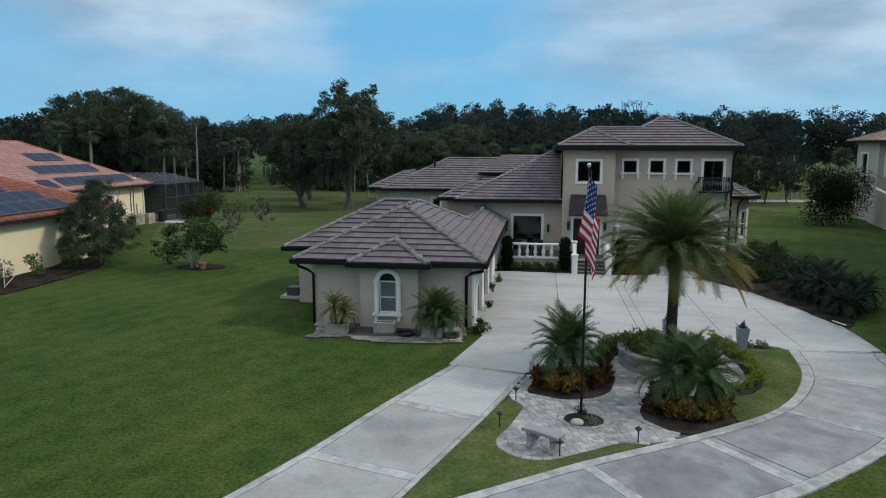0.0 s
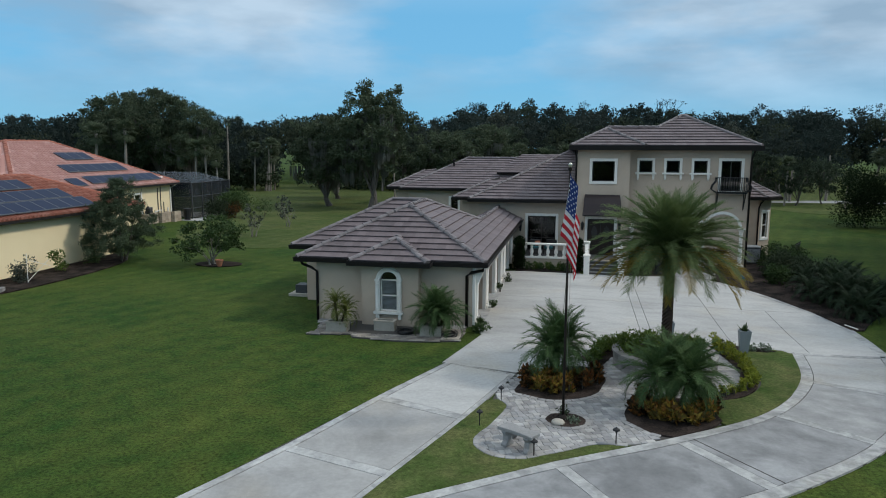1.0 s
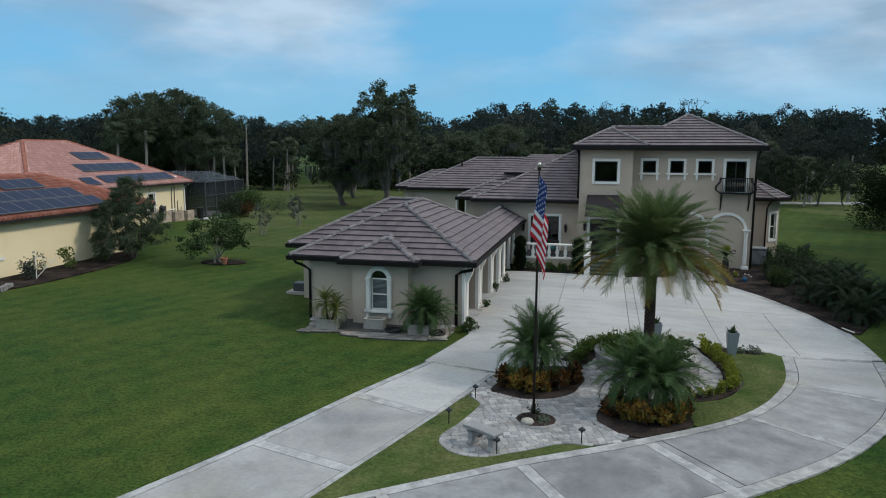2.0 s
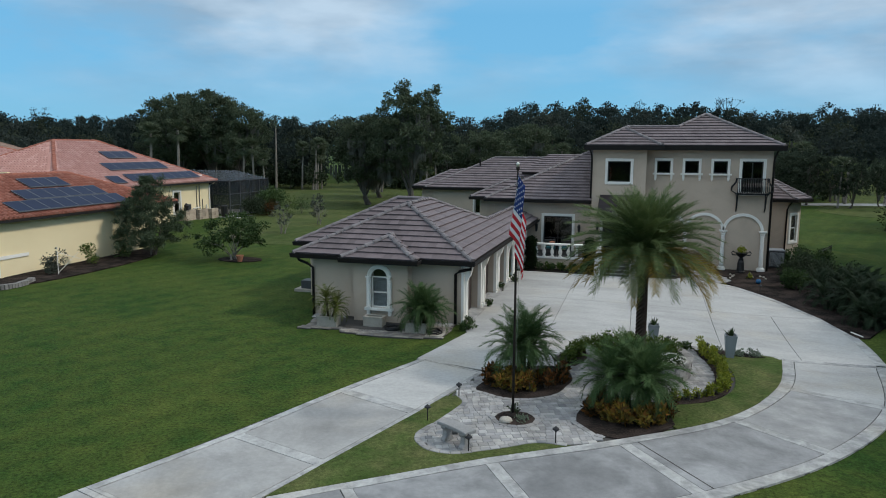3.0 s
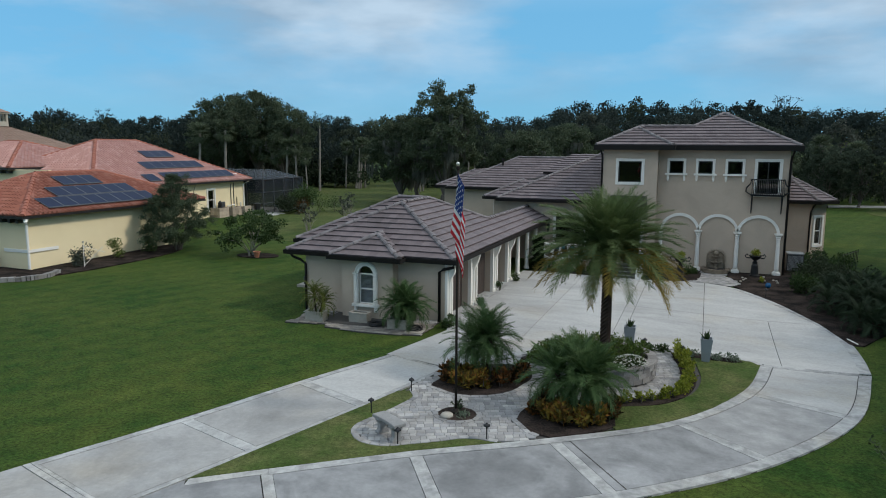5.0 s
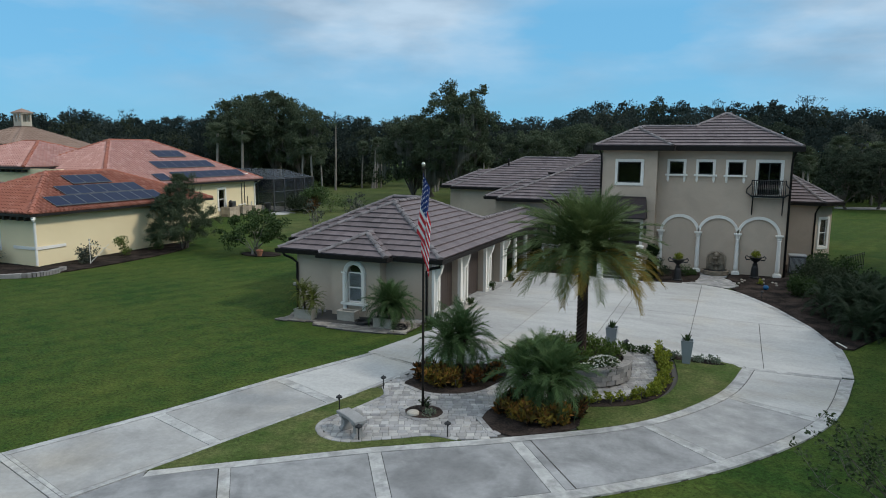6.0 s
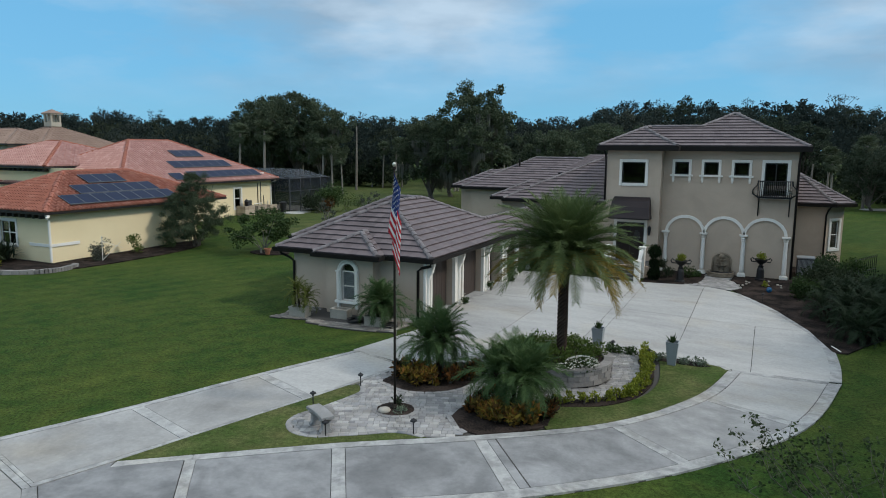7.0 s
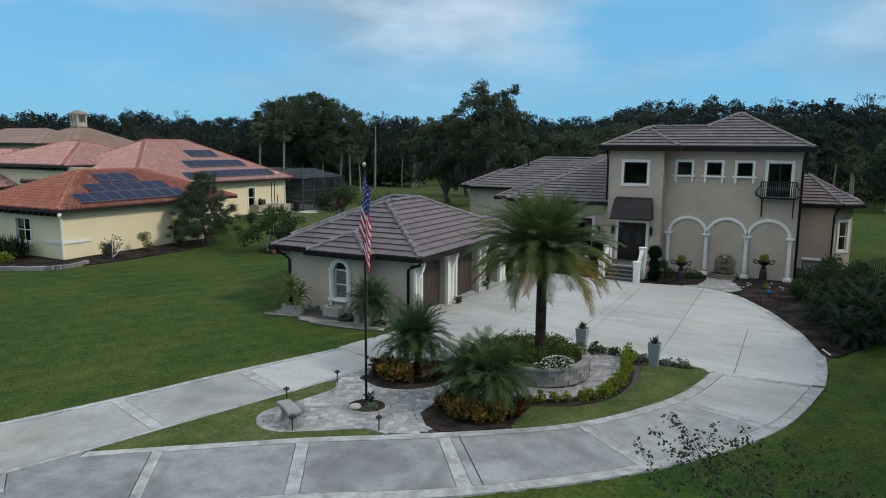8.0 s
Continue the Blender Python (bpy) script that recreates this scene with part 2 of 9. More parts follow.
FLAG_TONES = [(0.13, 0.115, 0.10), (0.30, 0.27, 0.23), (0.20, 0.185, 0.17), (0.38, 0.35, 0.30), (0.25, 0.215, 0.175), (0.16, 0.15, 0.145)]
M_FLAGSTONE = mat("mixed_flagstone", (0.30, 0.28, 0.25), (0.18, 0.165, 0.15), 0.92, 1.2, 30.0, 0.8, 0.3, 90.0, obj_cols=FLAG_TONES, spec=0.3, stain=0.45, stain_scale=1.2)
M_MULCH = mat("bark_mulch", (0.056, 0.042, 0.035), (0.012, 0.010, 0.009), 0.98, 1.5, 22.0, 1.0, 1.0, 40.0, spec=0.08, ramp=(0.40, 0.56))
M_STUCCO = mat("beige_stucco", (0.545, 0.440, 0.345), (0.480, 0.388, 0.303), 0.92, 0.35, 60.0, 0.8, 0.25, 150.0, spec=0.15, stain=0.10, stain_scale=0.5)
M_WHITE = mat("white_painted_trim", (0.82, 0.79, 0.725), (0.72, 0.685, 0.62), 0.6, 1.5, 30.0, 0.7, 0.05, 80.0)
M_TILE = mat("grey_brown_roof_tile", (0.150, 0.118, 0.120), (0.098, 0.078, 0.080), 0.7, 0.7, 18.0, 0.9, 0.2, 60.0, obj_rand=0.20, spec=0.4)
M_TILE_R = mat("grey_brown_roof_tile_far", (0.150, 0.118, 0.120), (0.098, 0.078, 0.080), 0.7, 0.7, 18.0, 0.9, 0.2, 60.0, island=[(0.104, 0.083, 0.085), (0.134, 0.108, 0.110), (0.162, 0.131, 0.134)], spec=0.4)
M_CAP = mat("mortared_ridge_tile", (0.21, 0.188, 0.188), (0.105, 0.092, 0.094), 0.8, 3.0, 20.0, 0.9, 0.3, 40.0, obj_rand=0.2)
M_GUTTER = mat("dark_bronze_gutter", (0.014, 0.012, 0.011), (0.02, 0.017, 0.016), 0.6, 2.0, 30.0, 0.5, spec=0.2)
M_GARDOOR = mat("brown_garage_door", (0.060, 0.043, 0.036), (0.048, 0.035, 0.030), 0.55, 1.0, 30.0, 0.6, 0.1, 40.0)
M_GLASS = mat("window_glass", (0.30, 0.32, 0.34), (0.28, 0.30, 0.32), 0.02, 1.0, 5.0, 0.3, trans=1.0, spec=0.25)
M_CLEAR = mat("clear_glass", (0.86, 0.88, 0.90), (0.84, 0.86, 0.88), 0.02, 1.0, 5.0, 0.3, trans=1.0, spec=0.25)
M_SLAT = mat("grey_window_blind", (0.30, 0.31, 0.335), (0.25, 0.26, 0.285), 0.7, 2.0, 20.0, 0.5)
# near black, with the darkness of unlit rooms put into the colour
M_DARK = mat("unlit_black", (0.012, 0.011, 0.010), None, 0.9, 1.0, 10.0)
M_IRON = mat("black_iron", (0.012, 0.012, 0.013), None, 0.5, 2.0, 30.0, 0.4, metal=0.2)
M_AWN = mat("brown_awning_metal", (0.034, 0.026, 0.027), (0.027, 0.021, 0.022), 0.6, 1.0, 20.0, 0.6, spec=0.25)
M_BRONZE = mat("dark_door_frame", (0.020, 0.017, 0.016), None, 0.4, 2.0, 20.0, 0.4)
M_WOODDOOR = mat("dark_wooden_door", (0.022, 0.013, 0.010), (0.014, 0.009, 0.007), 0.5, 1.0, 15.0, 0.8, stretch=(6, 6, 0.6), spec=0.3)
M_YELLOW = mat("pale_yellow_stucco", (0.84, 0.71, 0.45), (0.76, 0.635, 0.395), 0.92, 0.5, 60.0, 0.8, 0.2, 150.0, spec=0.2)
M_TERRA = mat("terracotta_barrel_tile", (0.297, 0.1155, 0.0792), (0.198, 0.077, 0.055), 0.85, 0.6, 6.0, 0.9, 0.3, 20.0, island=[(0.22, 0.0825, 0.0583), (0.297, 0.1155, 0.0792), (0.264, 0.1012, 0.0704), (0.363, 0.1705, 0.1265)], spec=0.2)
M_PINKTILE = mat("faded_pink_barrel_tile", (0.4392, 0.2501, 0.2135), (0.3172, 0.1708, 0.1464), 0.85, 0.6, 6.0, 0.9, 0.3, 20.0, island=[(0.3904, 0.2135, 0.183), (0.4636, 0.2623, 0.2257), (0.427, 0.2379, 0.205), (0.5368, 0.3355, 0.2928)], spec=0.2)
M_TANTILE = mat("tan_brown_barrel_tile", (0.276, 0.1898, 0.1437), (0.207, 0.138, 0.1035), 0.85, 0.6, 6.0, 0.9, 0.3, 20.0)
M_TAN = mat("tan_stucco", (0.46, 0.42, 0.34), (0.40, 0.37, 0.30), 0.92, 0.5, 60.0, 0.8, 0.2, 150.0, spec=0.2)
M_SOLAR = mat("solar_cell_glass", (0.008, 0.015, 0.040), (0.012, 0.021, 0.055), 0.35, 2.0, 20.0, 0.6, spec=0.05)
M_ALU = mat("aluminium_frame", (0.07, 0.075, 0.08), None, 0.5, 2.0, 20.0, 0.4, metal=0.3, spec=0.2)
M_PVFRAME = mat("anodised_module_frame", (0.085, 0.09, 0.10), (0.07, 0.075, 0.085), 0.5, 2.0, 20.0, 0.4, spec=0.3)
M_BLOCK = mat("split_tan_block", (0.44, 0.36, 0.27), (0.30, 0.24, 0.18), 0.92, 3.0, 20.0, 0.9, 0.4, 40.0, obj_rand=0.25)
M_SCREEN = mat("dark_insect_screen", (0.022, 0.028, 0.036), (0.028, 0.034, 0.042), 0.4, 1.0, 20.0, 0.6, spec=0.4)
sc_nt = M_SCREEN.node_tree       # the mesh lets part of the light through
sc_mix, sc_clear = sc_nt.nodes.new("ShaderNodeMixShader"), sc_nt.nodes.new("ShaderNodeBsdfTransparent")
sc_mix.inputs[0].default_value = 0.58
sc_nt.links.new(sc_nt.nodes["Principled BSDF"].outputs[0], sc_mix.inputs[1])
sc_nt.links.new(sc_clear.outputs[0], sc_mix.inputs[2])
sc_nt.links.new(sc_mix.outputs[0], sc_nt.nodes["Material Output"].inputs["Surface"])
M_STONE = mat("grey_stone_block", (0.27, 0.25, 0.23), (0.15, 0.145, 0.14), 0.9, 2.0, 25.0, 0.9, 0.6, 30.0, obj_rand=0.32)
M_CAST = mat("cast_stone", (0.42, 0.385, 0.325), (0.24, 0.22, 0.185), 0.9, 2.0, 30.0, 0.9, 0.4, 50.0)
M_BENCH = mat("weathered_bench_concrete", (0.30, 0.295, 0.285), (0.19, 0.19, 0.185), 0.9, 2.5, 30.0, 0.9, 0.4, 50.0)
M_BENCHDK = mat("dark_shaded_step", (0.10, 0.095, 0.09), (0.06, 0.058, 0.055), 0.85, 2.0, 20.0, 0.8, 0.3, 40.0)
M_POLE = mat("bronze_flagpole", (0.022, 0.018, 0.015), (0.032, 0.027, 0.023), 0.75, 2.0, 20.0, 0.4, spec=0.1)
M_GOLD = mat("pale_metal_ball", (0.62, 0.60, 0.52), None, 0.3, 2.0, 20.0, 0.3, metal=0.8)
M_RED = mat("red_flag_cloth", (0.66, 0.035, 0.055), (0.58, 0.03, 0.045), 0.8, 3.0, 60.0, 0.5, through_light=0.55)
M_FWHITE = mat("white_flag_cloth", (0.92, 0.92, 0.91), (0.86, 0.86, 0.86), 0.8, 3.0, 60.0, 0.5, through_light=0.55)
M_BLUE = mat("blue_flag_cloth", (0.024, 0.055, 0.22), (0.02, 0.045, 0.18), 0.8, 3.0, 60.0, 0.5, through_light=0.4)
M_PLANTER = mat("pale_grey_glazed_planter", (0.29, 0.31, 0.32), (0.24, 0.26, 0.27), 0.5, 2.0, 20.0, 0.5, spec=0.3)
M_BLUEPOT = mat("glazed_blue_pot", (0.015, 0.10, 0.22), (0.010, 0.07, 0.16), 0.2, 4.0, 20.0, 0.6)
M_TERRAPOT = mat("terracotta_pot", (0.35, 0.14, 0.08), None, 0.8, 3.0, 20.0, 0.6)
M_HOSE = mat("black_rubber_hose", (0.012, 0.012, 0.013), None, 0.5, 3.0, 20.0, 0.4)
M_BARK = mat("grey_bark", (0.13, 0.115, 0.10), (0.07, 0.06, 0.052), 0.95, 1.5, 14.0, 1.0, 0.8, 20.0, stretch=(1, 1, 0.25))
M_PALEBARK = mat("pale_palm_bark", (0.26, 0.235, 0.20), (0.16, 0.145, 0.125), 0.95, 1.5, 14.0, 1.0, 0.6, 20.0)
M_PALMTRUNK = mat("dark_diamond_palm_bark", (0.075, 0.052, 0.039), (0.034, 0.024, 0.019), 0.95, 2.0, 14.0, 1.0, 0.6, 20.0, spec=0.15)


def leaf_mat(name, cols, thru=0.3, rough=0.65, spec=0.16):
    return mat(name, cols[len(cols) // 2], cols[0], rough, 0.6, 3.0, 0.8, island=cols, obj_rand=0.12, through_light=thru, spec=spec)


M_OAK = leaf_mat("oak_leaf", [(0.046, 0.064, 0.038), (0.070, 0.092, 0.052), (0.100, 0.122, 0.068)])
# greens shifted slightly towards blue for haze over the woods
M_WOOD = leaf_mat("woodland_leaf", [(0.03802, 0.05227, 0.03722), (0.05544, 0.07286, 0.0491), (0.07762, 0.09504, 0.06336)], rough=0.9, spec=0.03)
M_WOOD2 = leaf_mat("grey_green_leaf", [(0.05525, 0.0663, 0.051), (0.0782, 0.08925, 0.068), (0.102, 0.1105, 0.085)])
M_WOOD3 = leaf_mat("yellow_green_leaf", [(0.075, 0.098, 0.034), (0.105, 0.135, 0.045), (0.135, 0.16, 0.056)])
# blue-grey cast in the next two leaf colours stands in for distance haze
M_FARWOOD = leaf_mat("hazed_woodland_leaf", [(0.02196, 0.03162, 0.02899), (0.02987, 0.04128, 0.03601), (0.03865, 0.05095, 0.04304)], rough=0.9, spec=0.03)
M_FARWOOD1 = leaf_mat("grey_hazed_woodland_leaf", [(0.03325, 0.04375, 0.0385), (0.04375, 0.05513, 0.04725), (0.0525, 0.06563, 0.05513)], rough=0.9, spec=0.03)
M_FARWOOD2 = leaf_mat("olive_woodland_leaf", [(0.03019, 0.03818, 0.02664), (0.04085, 0.05062, 0.03286), (0.05328, 0.06394, 0.03996)], rough=0.9, spec=0.03)
M_MOSS = leaf_mat("spanish_moss", [(0.075, 0.080, 0.066), (0.10, 0.105, 0.088), (0.12, 0.125, 0.105)])
M_PALM = leaf_mat("palm_frond_green", [(0.064, 0.096, 0.030), (0.105, 0.148, 0.052), (0.155, 0.195, 0.080)])
M_PALMY = leaf_mat("palm_frond_yellow", [(0.16, 0.115, 0.018), (0.22, 0.155, 0.025), (0.10, 0.095, 0.025)])
M_PYGMY = leaf_mat("pygmy_palm_frond", [(0.042, 0.080, 0.026), (0.066, 0.115, 0.040), (0.105, 0.160, 0.062)])
M_PYGMYY = leaf_mat("light_pygmy_frond", [(0.085, 0.105, 0.022), (0.13, 0.145, 0.03), (0.06, 0.085, 0.025)])
M_CROTON = leaf_mat("croton_leaf", [(0.030, 0.048, 0.014), (0.15, 0.13, 0.018), (0.36, 0.25, 0.04), (0.045, 0.06, 0.015), (0.30, 0.13, 0.03), (0.06, 0.035, 0.014), (0.035, 0.05, 0.016), (0.22, 0.18, 0.025)])
M_CROTONR = leaf_mat("dark_croton_leaf", [(0.022, 0.028, 0.012), (0.075, 0.038, 0.014), (0.27, 0.10, 0.022), (0.03, 0.020, 0.012), (0.03, 0.036, 0.013), (0.18, 0.055, 0.016)])
M_HEDGE = leaf_mat("hedge_leaf", [(0.050, 0.085, 0.020), (0.085, 0.13, 0.028), (0.13, 0.175, 0.034)])
M_HEDGEY = leaf_mat("golden_shrub_leaf", [(0.11, 0.14, 0.018), (0.20, 0.23, 0.028), (0.32, 0.32, 0.04)])
M_SILVER = leaf_mat("silver_groundcover", [(0.12, 0.155, 0.11), (0.17, 0.21, 0.15), (0.08, 0.12, 0.07)])
M_BLOOM = leaf_mat("white_blossom", [(0.65, 0.65, 0.58), (0.75, 0.75, 0.68)])
M_SHRUB = leaf_mat("garden_shrub_leaf", [(0.030, 0.055, 0.020), (0.050, 0.085, 0.028), (0.075, 0.115, 0.035)])
M_DKSHRUB = leaf_mat("dark_shrub_leaf", [(0.024, 0.036, 0.020), (0.038, 0.054, 0.028), (0.055, 0.072, 0.038)])
M_ROSE = leaf_mat("sprig_leaf", [(0.026, 0.042, 0.018), (0.042, 0.064, 0.026), (0.075, 0.10, 0.042)])
M_FEATHER = leaf_mat("feathery_leaf", [(0.050, 0.072, 0.040), (0.075, 0.102, 0.056), (0.105, 0.135, 0.075)])
M_SABAL = leaf_mat("cabbage_palm_leaf", [(0.050, 0.068, 0.038), (0.075, 0.098, 0.054), (0.105, 0.130, 0.075)])
# darker copy of the pygmy frond greens, with the side bed's shade in them
M_PYGMY_SHADED = leaf_mat("shaded_pygmy_frond", [(0.016, 0.030, 0.016), (0.026, 0.044, 0.022), (0.042, 0.062, 0.032)])
# dark conifer greens lowered further, with the broad bush's shade in the colour
M_CYP = leaf_mat("shaded_conifer_leaf", [(0.010, 0.018, 0.009), (0.017, 0.028, 0.013), (0.026, 0.040, 0.018)], rough=0.9, spec=0.02)


# ---- mesh builders ----
class MB:
    """Collects vertices and faces for one mesh."""

    def __init__(self):
        self.v, self.f = [], []

    def add(self, verts, faces):
        k = len(self.v)
        self.v += [tuple(p) for p in verts]
        self.f += [tuple(i + k for i in q) for q in faces]
        return self

    def box(self, x0, x1, y0, y1, z0, z1, m=None):
        p = [Vector((x, y, z)) for z in (z0, z1) for y in (y0, y1) for x in (x0, x1)]
        if m is not None:
            p = [m @ q for q in p]
        return self.add(p, [(0, 2, 3, 1), (4, 5, 7, 6), (0, 1, 5, 4), (2, 6, 7, 3), (0, 4, 6, 2), (1, 3, 7, 5)])

    def prism(self, pts, z0, z1, m=None):
        n = len(pts)
        p = [Vector((x, y, z0)) for x, y in pts] + [Vector((x, y, z1)) for x, y in pts]
        if m is not None:
            p = [m @ q for q in p]
        return self.add(p, [tuple(range(n - 1, -1, -1)), tuple(range(n, 2 * n))] + [(i, (i + 1) % n, n + (i + 1) % n, n + i) for i in range(n)])

    def tube(self, path, radii, n=8, caps=True):
        path = [Vector(p) for p in path]
        if not hasattr(radii, "__len__"):
            radii = [radii] * len(path)
        rings = []
        for i, p in enumerate(path):
            d = (path[min(i + 1, len(path) - 1)] - path[max(i - 1, 0)]).normalized()
            a = d.cross(Vector((0.3, 0.2, 1)) if abs(d.z) < 0.9 else Vector((1, 0.1, 0))).normalized()
            b = d.cross(a)
            rings.append([p + (a * math.cos(2 * math.pi * k / n) + b * math.sin(2 * math.pi * k / n)) * radii[i] for k in range(n)])
        v = [q for r in rings for q in r]
        f = [(i * n + k, i * n + (k + 1) % n, (i + 1) * n + (k + 1) % n, (i + 1) * n + k) for i in range(len(path) - 1) for k in range(n)]
        if caps:
            f += [tuple(range(n - 1, -1, -1)), tuple(range(len(v) - n, len(v)))]
        return self.add(v, f)

    def lathe(self, profile, c=(0, 0, 0), n=16):
        v = [(c[0] + r * math.cos(2 * math.pi * k / n), c[1] + r * math.sin(2 * math.pi * k / n), c[2] + z) for r, z in profile for k in range(n)]
        L = len(profile)
        f = [(i * n + k, i * n + (k + 1) % n, (i + 1) * n + (k + 1) % n, (i + 1) * n + k) for i in range(L - 1) for k in range(n)]
        f += [tuple(range(n - 1, -1, -1)), tuple(range((L - 1) * n, L * n))]
        return self.add(v, f)

    def mesh(self, name, smooth=False):
        me = bpy.data.meshes.new(name)
        me.from_pydata(self.v, [], self.f)
        if smooth:
            me.shade_smooth()
        me.update()
        return me


def gz(x, y):
    """Height of the ground: level, but for shallow dips at the outer bend of the drive and before the garage, and a rise beside the neighbour's house."""
    return -0.1 * math.exp(-((x + 6.3) / 2.6) ** 2 / 2 - ((y - 23.4) / 2.2) ** 2 / 2) + 0.75 * math.exp(-((x + 33.5) / 5.5) ** 2 / 2 - ((y - 51.0) / 7.0) ** 2 / 2) - 0.33 * math.exp(-((x - 10.5) / 4.0) ** 2 / 2 - ((y - 26.5) / 5.0) ** 2 / 2)


def part(name, mb, material, parent=None, label="", smooth=False, bevel=0.0):
    """One mesh object, linked under a thing or a part."""
    me = mb.mesh(name, smooth) if isinstance(mb, MB) else mb
    if bevel:
        bm = bmesh.new()
        bm.from_mesh(me)
        bmesh.ops.remove_doubles(bm, verts=bm.verts, dist=1e-5)
        es = [e for e in bm.edges if len(e.link_faces) == 2 and e.calc_face_angle(0) > 0.6]
        bmesh.ops.bevel(bm, geom=es, offset=bevel, segments=1, affect="EDGES")
        bm.to_mesh(me)
        bm.free()
    if not me.materials:
        me.materials.append(material)
    ob = new(name, me)
    if parent is not None:
        ob.parent = parent
    if label:
        ob["label"] = label
    return ob


def thing(name, label, category, at=(0, 0, 0), group="", kind="", rz=0.0):
    e = new(name)
    e.matrix_basis = pose(at[0], at[1], at[2] + gz(at[0], at[1]), 0, 0, rz)
    return tagged(e, label, category, group, kind)


def spline(pts, n=8, closed=False):
    """A smooth curve through plan points."""
    P = [Vector((*p, 0)) if len(p) == 2 else Vector(p) for p in pts]
    out, N = [], len(P)
    for i in range(N if closed else N - 1):
        a, b, c, d = (P[(i + k) % N] if closed else P[min(max(i + k, 0), N - 1)] for k in (-1, 0, 1, 2))
        for s in range(n):
            t = s / n
            out.append(0.5 * (2 * b + (c - a) * t + (2 * a - 5 * b + 4 * c - d) * t * t + (3 * b - a - 3 * c + d) * t ** 3))
    if not closed:
        out.append(P[-1])
    return out


def inside(x, y, poly):
    r, j = False, len(poly) - 1
    for i in range(len(poly)):
        xi, yi, xj, yj = poly[i][0], poly[i][1], poly[j][0], poly[j][1]
        if (yi > y) != (yj > y) and x < (xj - xi) * (y - yi) / (yj - yi) + xi:
            r = not r
        j = i
    return r


def sheet(poly, z0, z1):
    """A slab with any outline."""
    bm = bmesh.new()
    vs = [bm.verts.new((p[0], p[1], z1)) for p in poly]
    f = bm.faces.new(vs)
    if f.normal.z < 0 or sum(poly[i - 1][0] * poly[i][1] - poly[i][0] * poly[i - 1][1] for i in range(len(poly))) < 0:
        f.normal_flip()
    ex = bmesh.ops.extrude_face_region(bm, geom=[f])
    for v in ex["geom"]:
        if isinstance(v, bmesh.types.BMVert):
            v.co.z = z0
    xs_, ys_ = [p[0] for p in poly], [p[1] for p in poly]
    for axis, lo, hi in ((0, max(min(xs_), 1), min(max(xs_), 20)), (1, max(min(ys_), 13), min(max(ys_), 40))):
        q = math.ceil(lo / 1.5) * 1.5
        while q < hi:
            bmesh.ops.bisect_plane(bm, geom=bm.verts[:] + bm.edges[:] + bm.faces[:], plane_co=(q, 0, 0) if axis == 0 else (0, q, 0), plane_no=(1, 0, 0) if axis == 0 else (0, 1, 0))
            q += 1.5
    for v in bm.verts:
        v.co.z += gz(v.co.x, v.co.y)
    bmesh.ops.triangulate(bm, faces=[q for q in bm.faces if len(q.verts) > 4])
    bmesh.ops.recalc_face_normals(bm, faces=bm.faces)
    me = bpy.data.meshes.new("slab")
    bm.to_mesh(me)
    bm.free()
    return me


# ---- ground ----
g = MB()
gx = [-2500, -900, -400, -200, -100, -60, -52, -46, -42, -40, -38, -36, -34, -32, -30, -28, -26, -24, -20, -15] + list(range(-11, 25)) + [28, 33, 40, 60, 100, 200, 400, 900, 2500]
gy = [-2500, -900, -300, -100, -40, -10, 0, 6] + list(range(9, 46)) + [48, 50, 52, 54, 56, 58, 60, 63, 66, 72, 80, 110, 160, 250, 450, 1000, 2600]
g.v = [(x, y, gz(x, y) - 0.012) for y in gy for x in gx]
nx_ = len(gx)
g.f = [(j * nx_ + i, j * nx_ + i + 1, (j + 1) * nx_ + i + 1, (j + 1) * nx_ + i) for j in range(len(gy) - 1) for i in range(nx_ - 1)]
tagged(part("ground", g, M_LAWN), "mown green lawn running out to the woods", "lawn", kind="structure")

# ---- driveway: concrete slabs, bands between them and a border along the grass ----
drive = thing("driveway", "pale broom-finished concrete driveway with lighter bands", "driveway", kind="structure")


def flat(name, pts, z0, z1, material, parent):
    return part(name, sheet([(p[0], p[1]) for p in pts], z0, z1), material, parent)


# the first outline runs on over the yard lawn, coloured paler as if sunlit
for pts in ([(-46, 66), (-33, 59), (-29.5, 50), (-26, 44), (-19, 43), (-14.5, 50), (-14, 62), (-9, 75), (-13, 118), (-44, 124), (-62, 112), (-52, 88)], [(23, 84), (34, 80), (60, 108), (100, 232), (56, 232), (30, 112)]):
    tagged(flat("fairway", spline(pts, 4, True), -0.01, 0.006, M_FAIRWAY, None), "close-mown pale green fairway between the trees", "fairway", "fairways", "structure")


tagged(flat("cart_path", spline([(20, 92.5), (28, 94.5), (36, 95.2), (46, 93), (47, 96.5), (37, 99.8), (28.5, 98.2), (20, 95.5)], 4, True), -0.01, 0.02, M_CONCRETE_OLD, None), "pale grey cart path across the fairway", "path", kind="structure")
tagged(flat("pool_pad", [(-31.2, 52.4), (-29.6, 52.8), (-29.2, 54.5), (-30.0, 56.0), (-31.2, 56.0)], -0.02, 0.04, M_CONCRETE, None), "concrete pad at the corner of the pool enclosure", "pad", kind="structure")


def lerp(a, b, w):
    return (a[0] + (b[0] - a[0]) * w, a[1] + (b[1] - a[1]) * w)


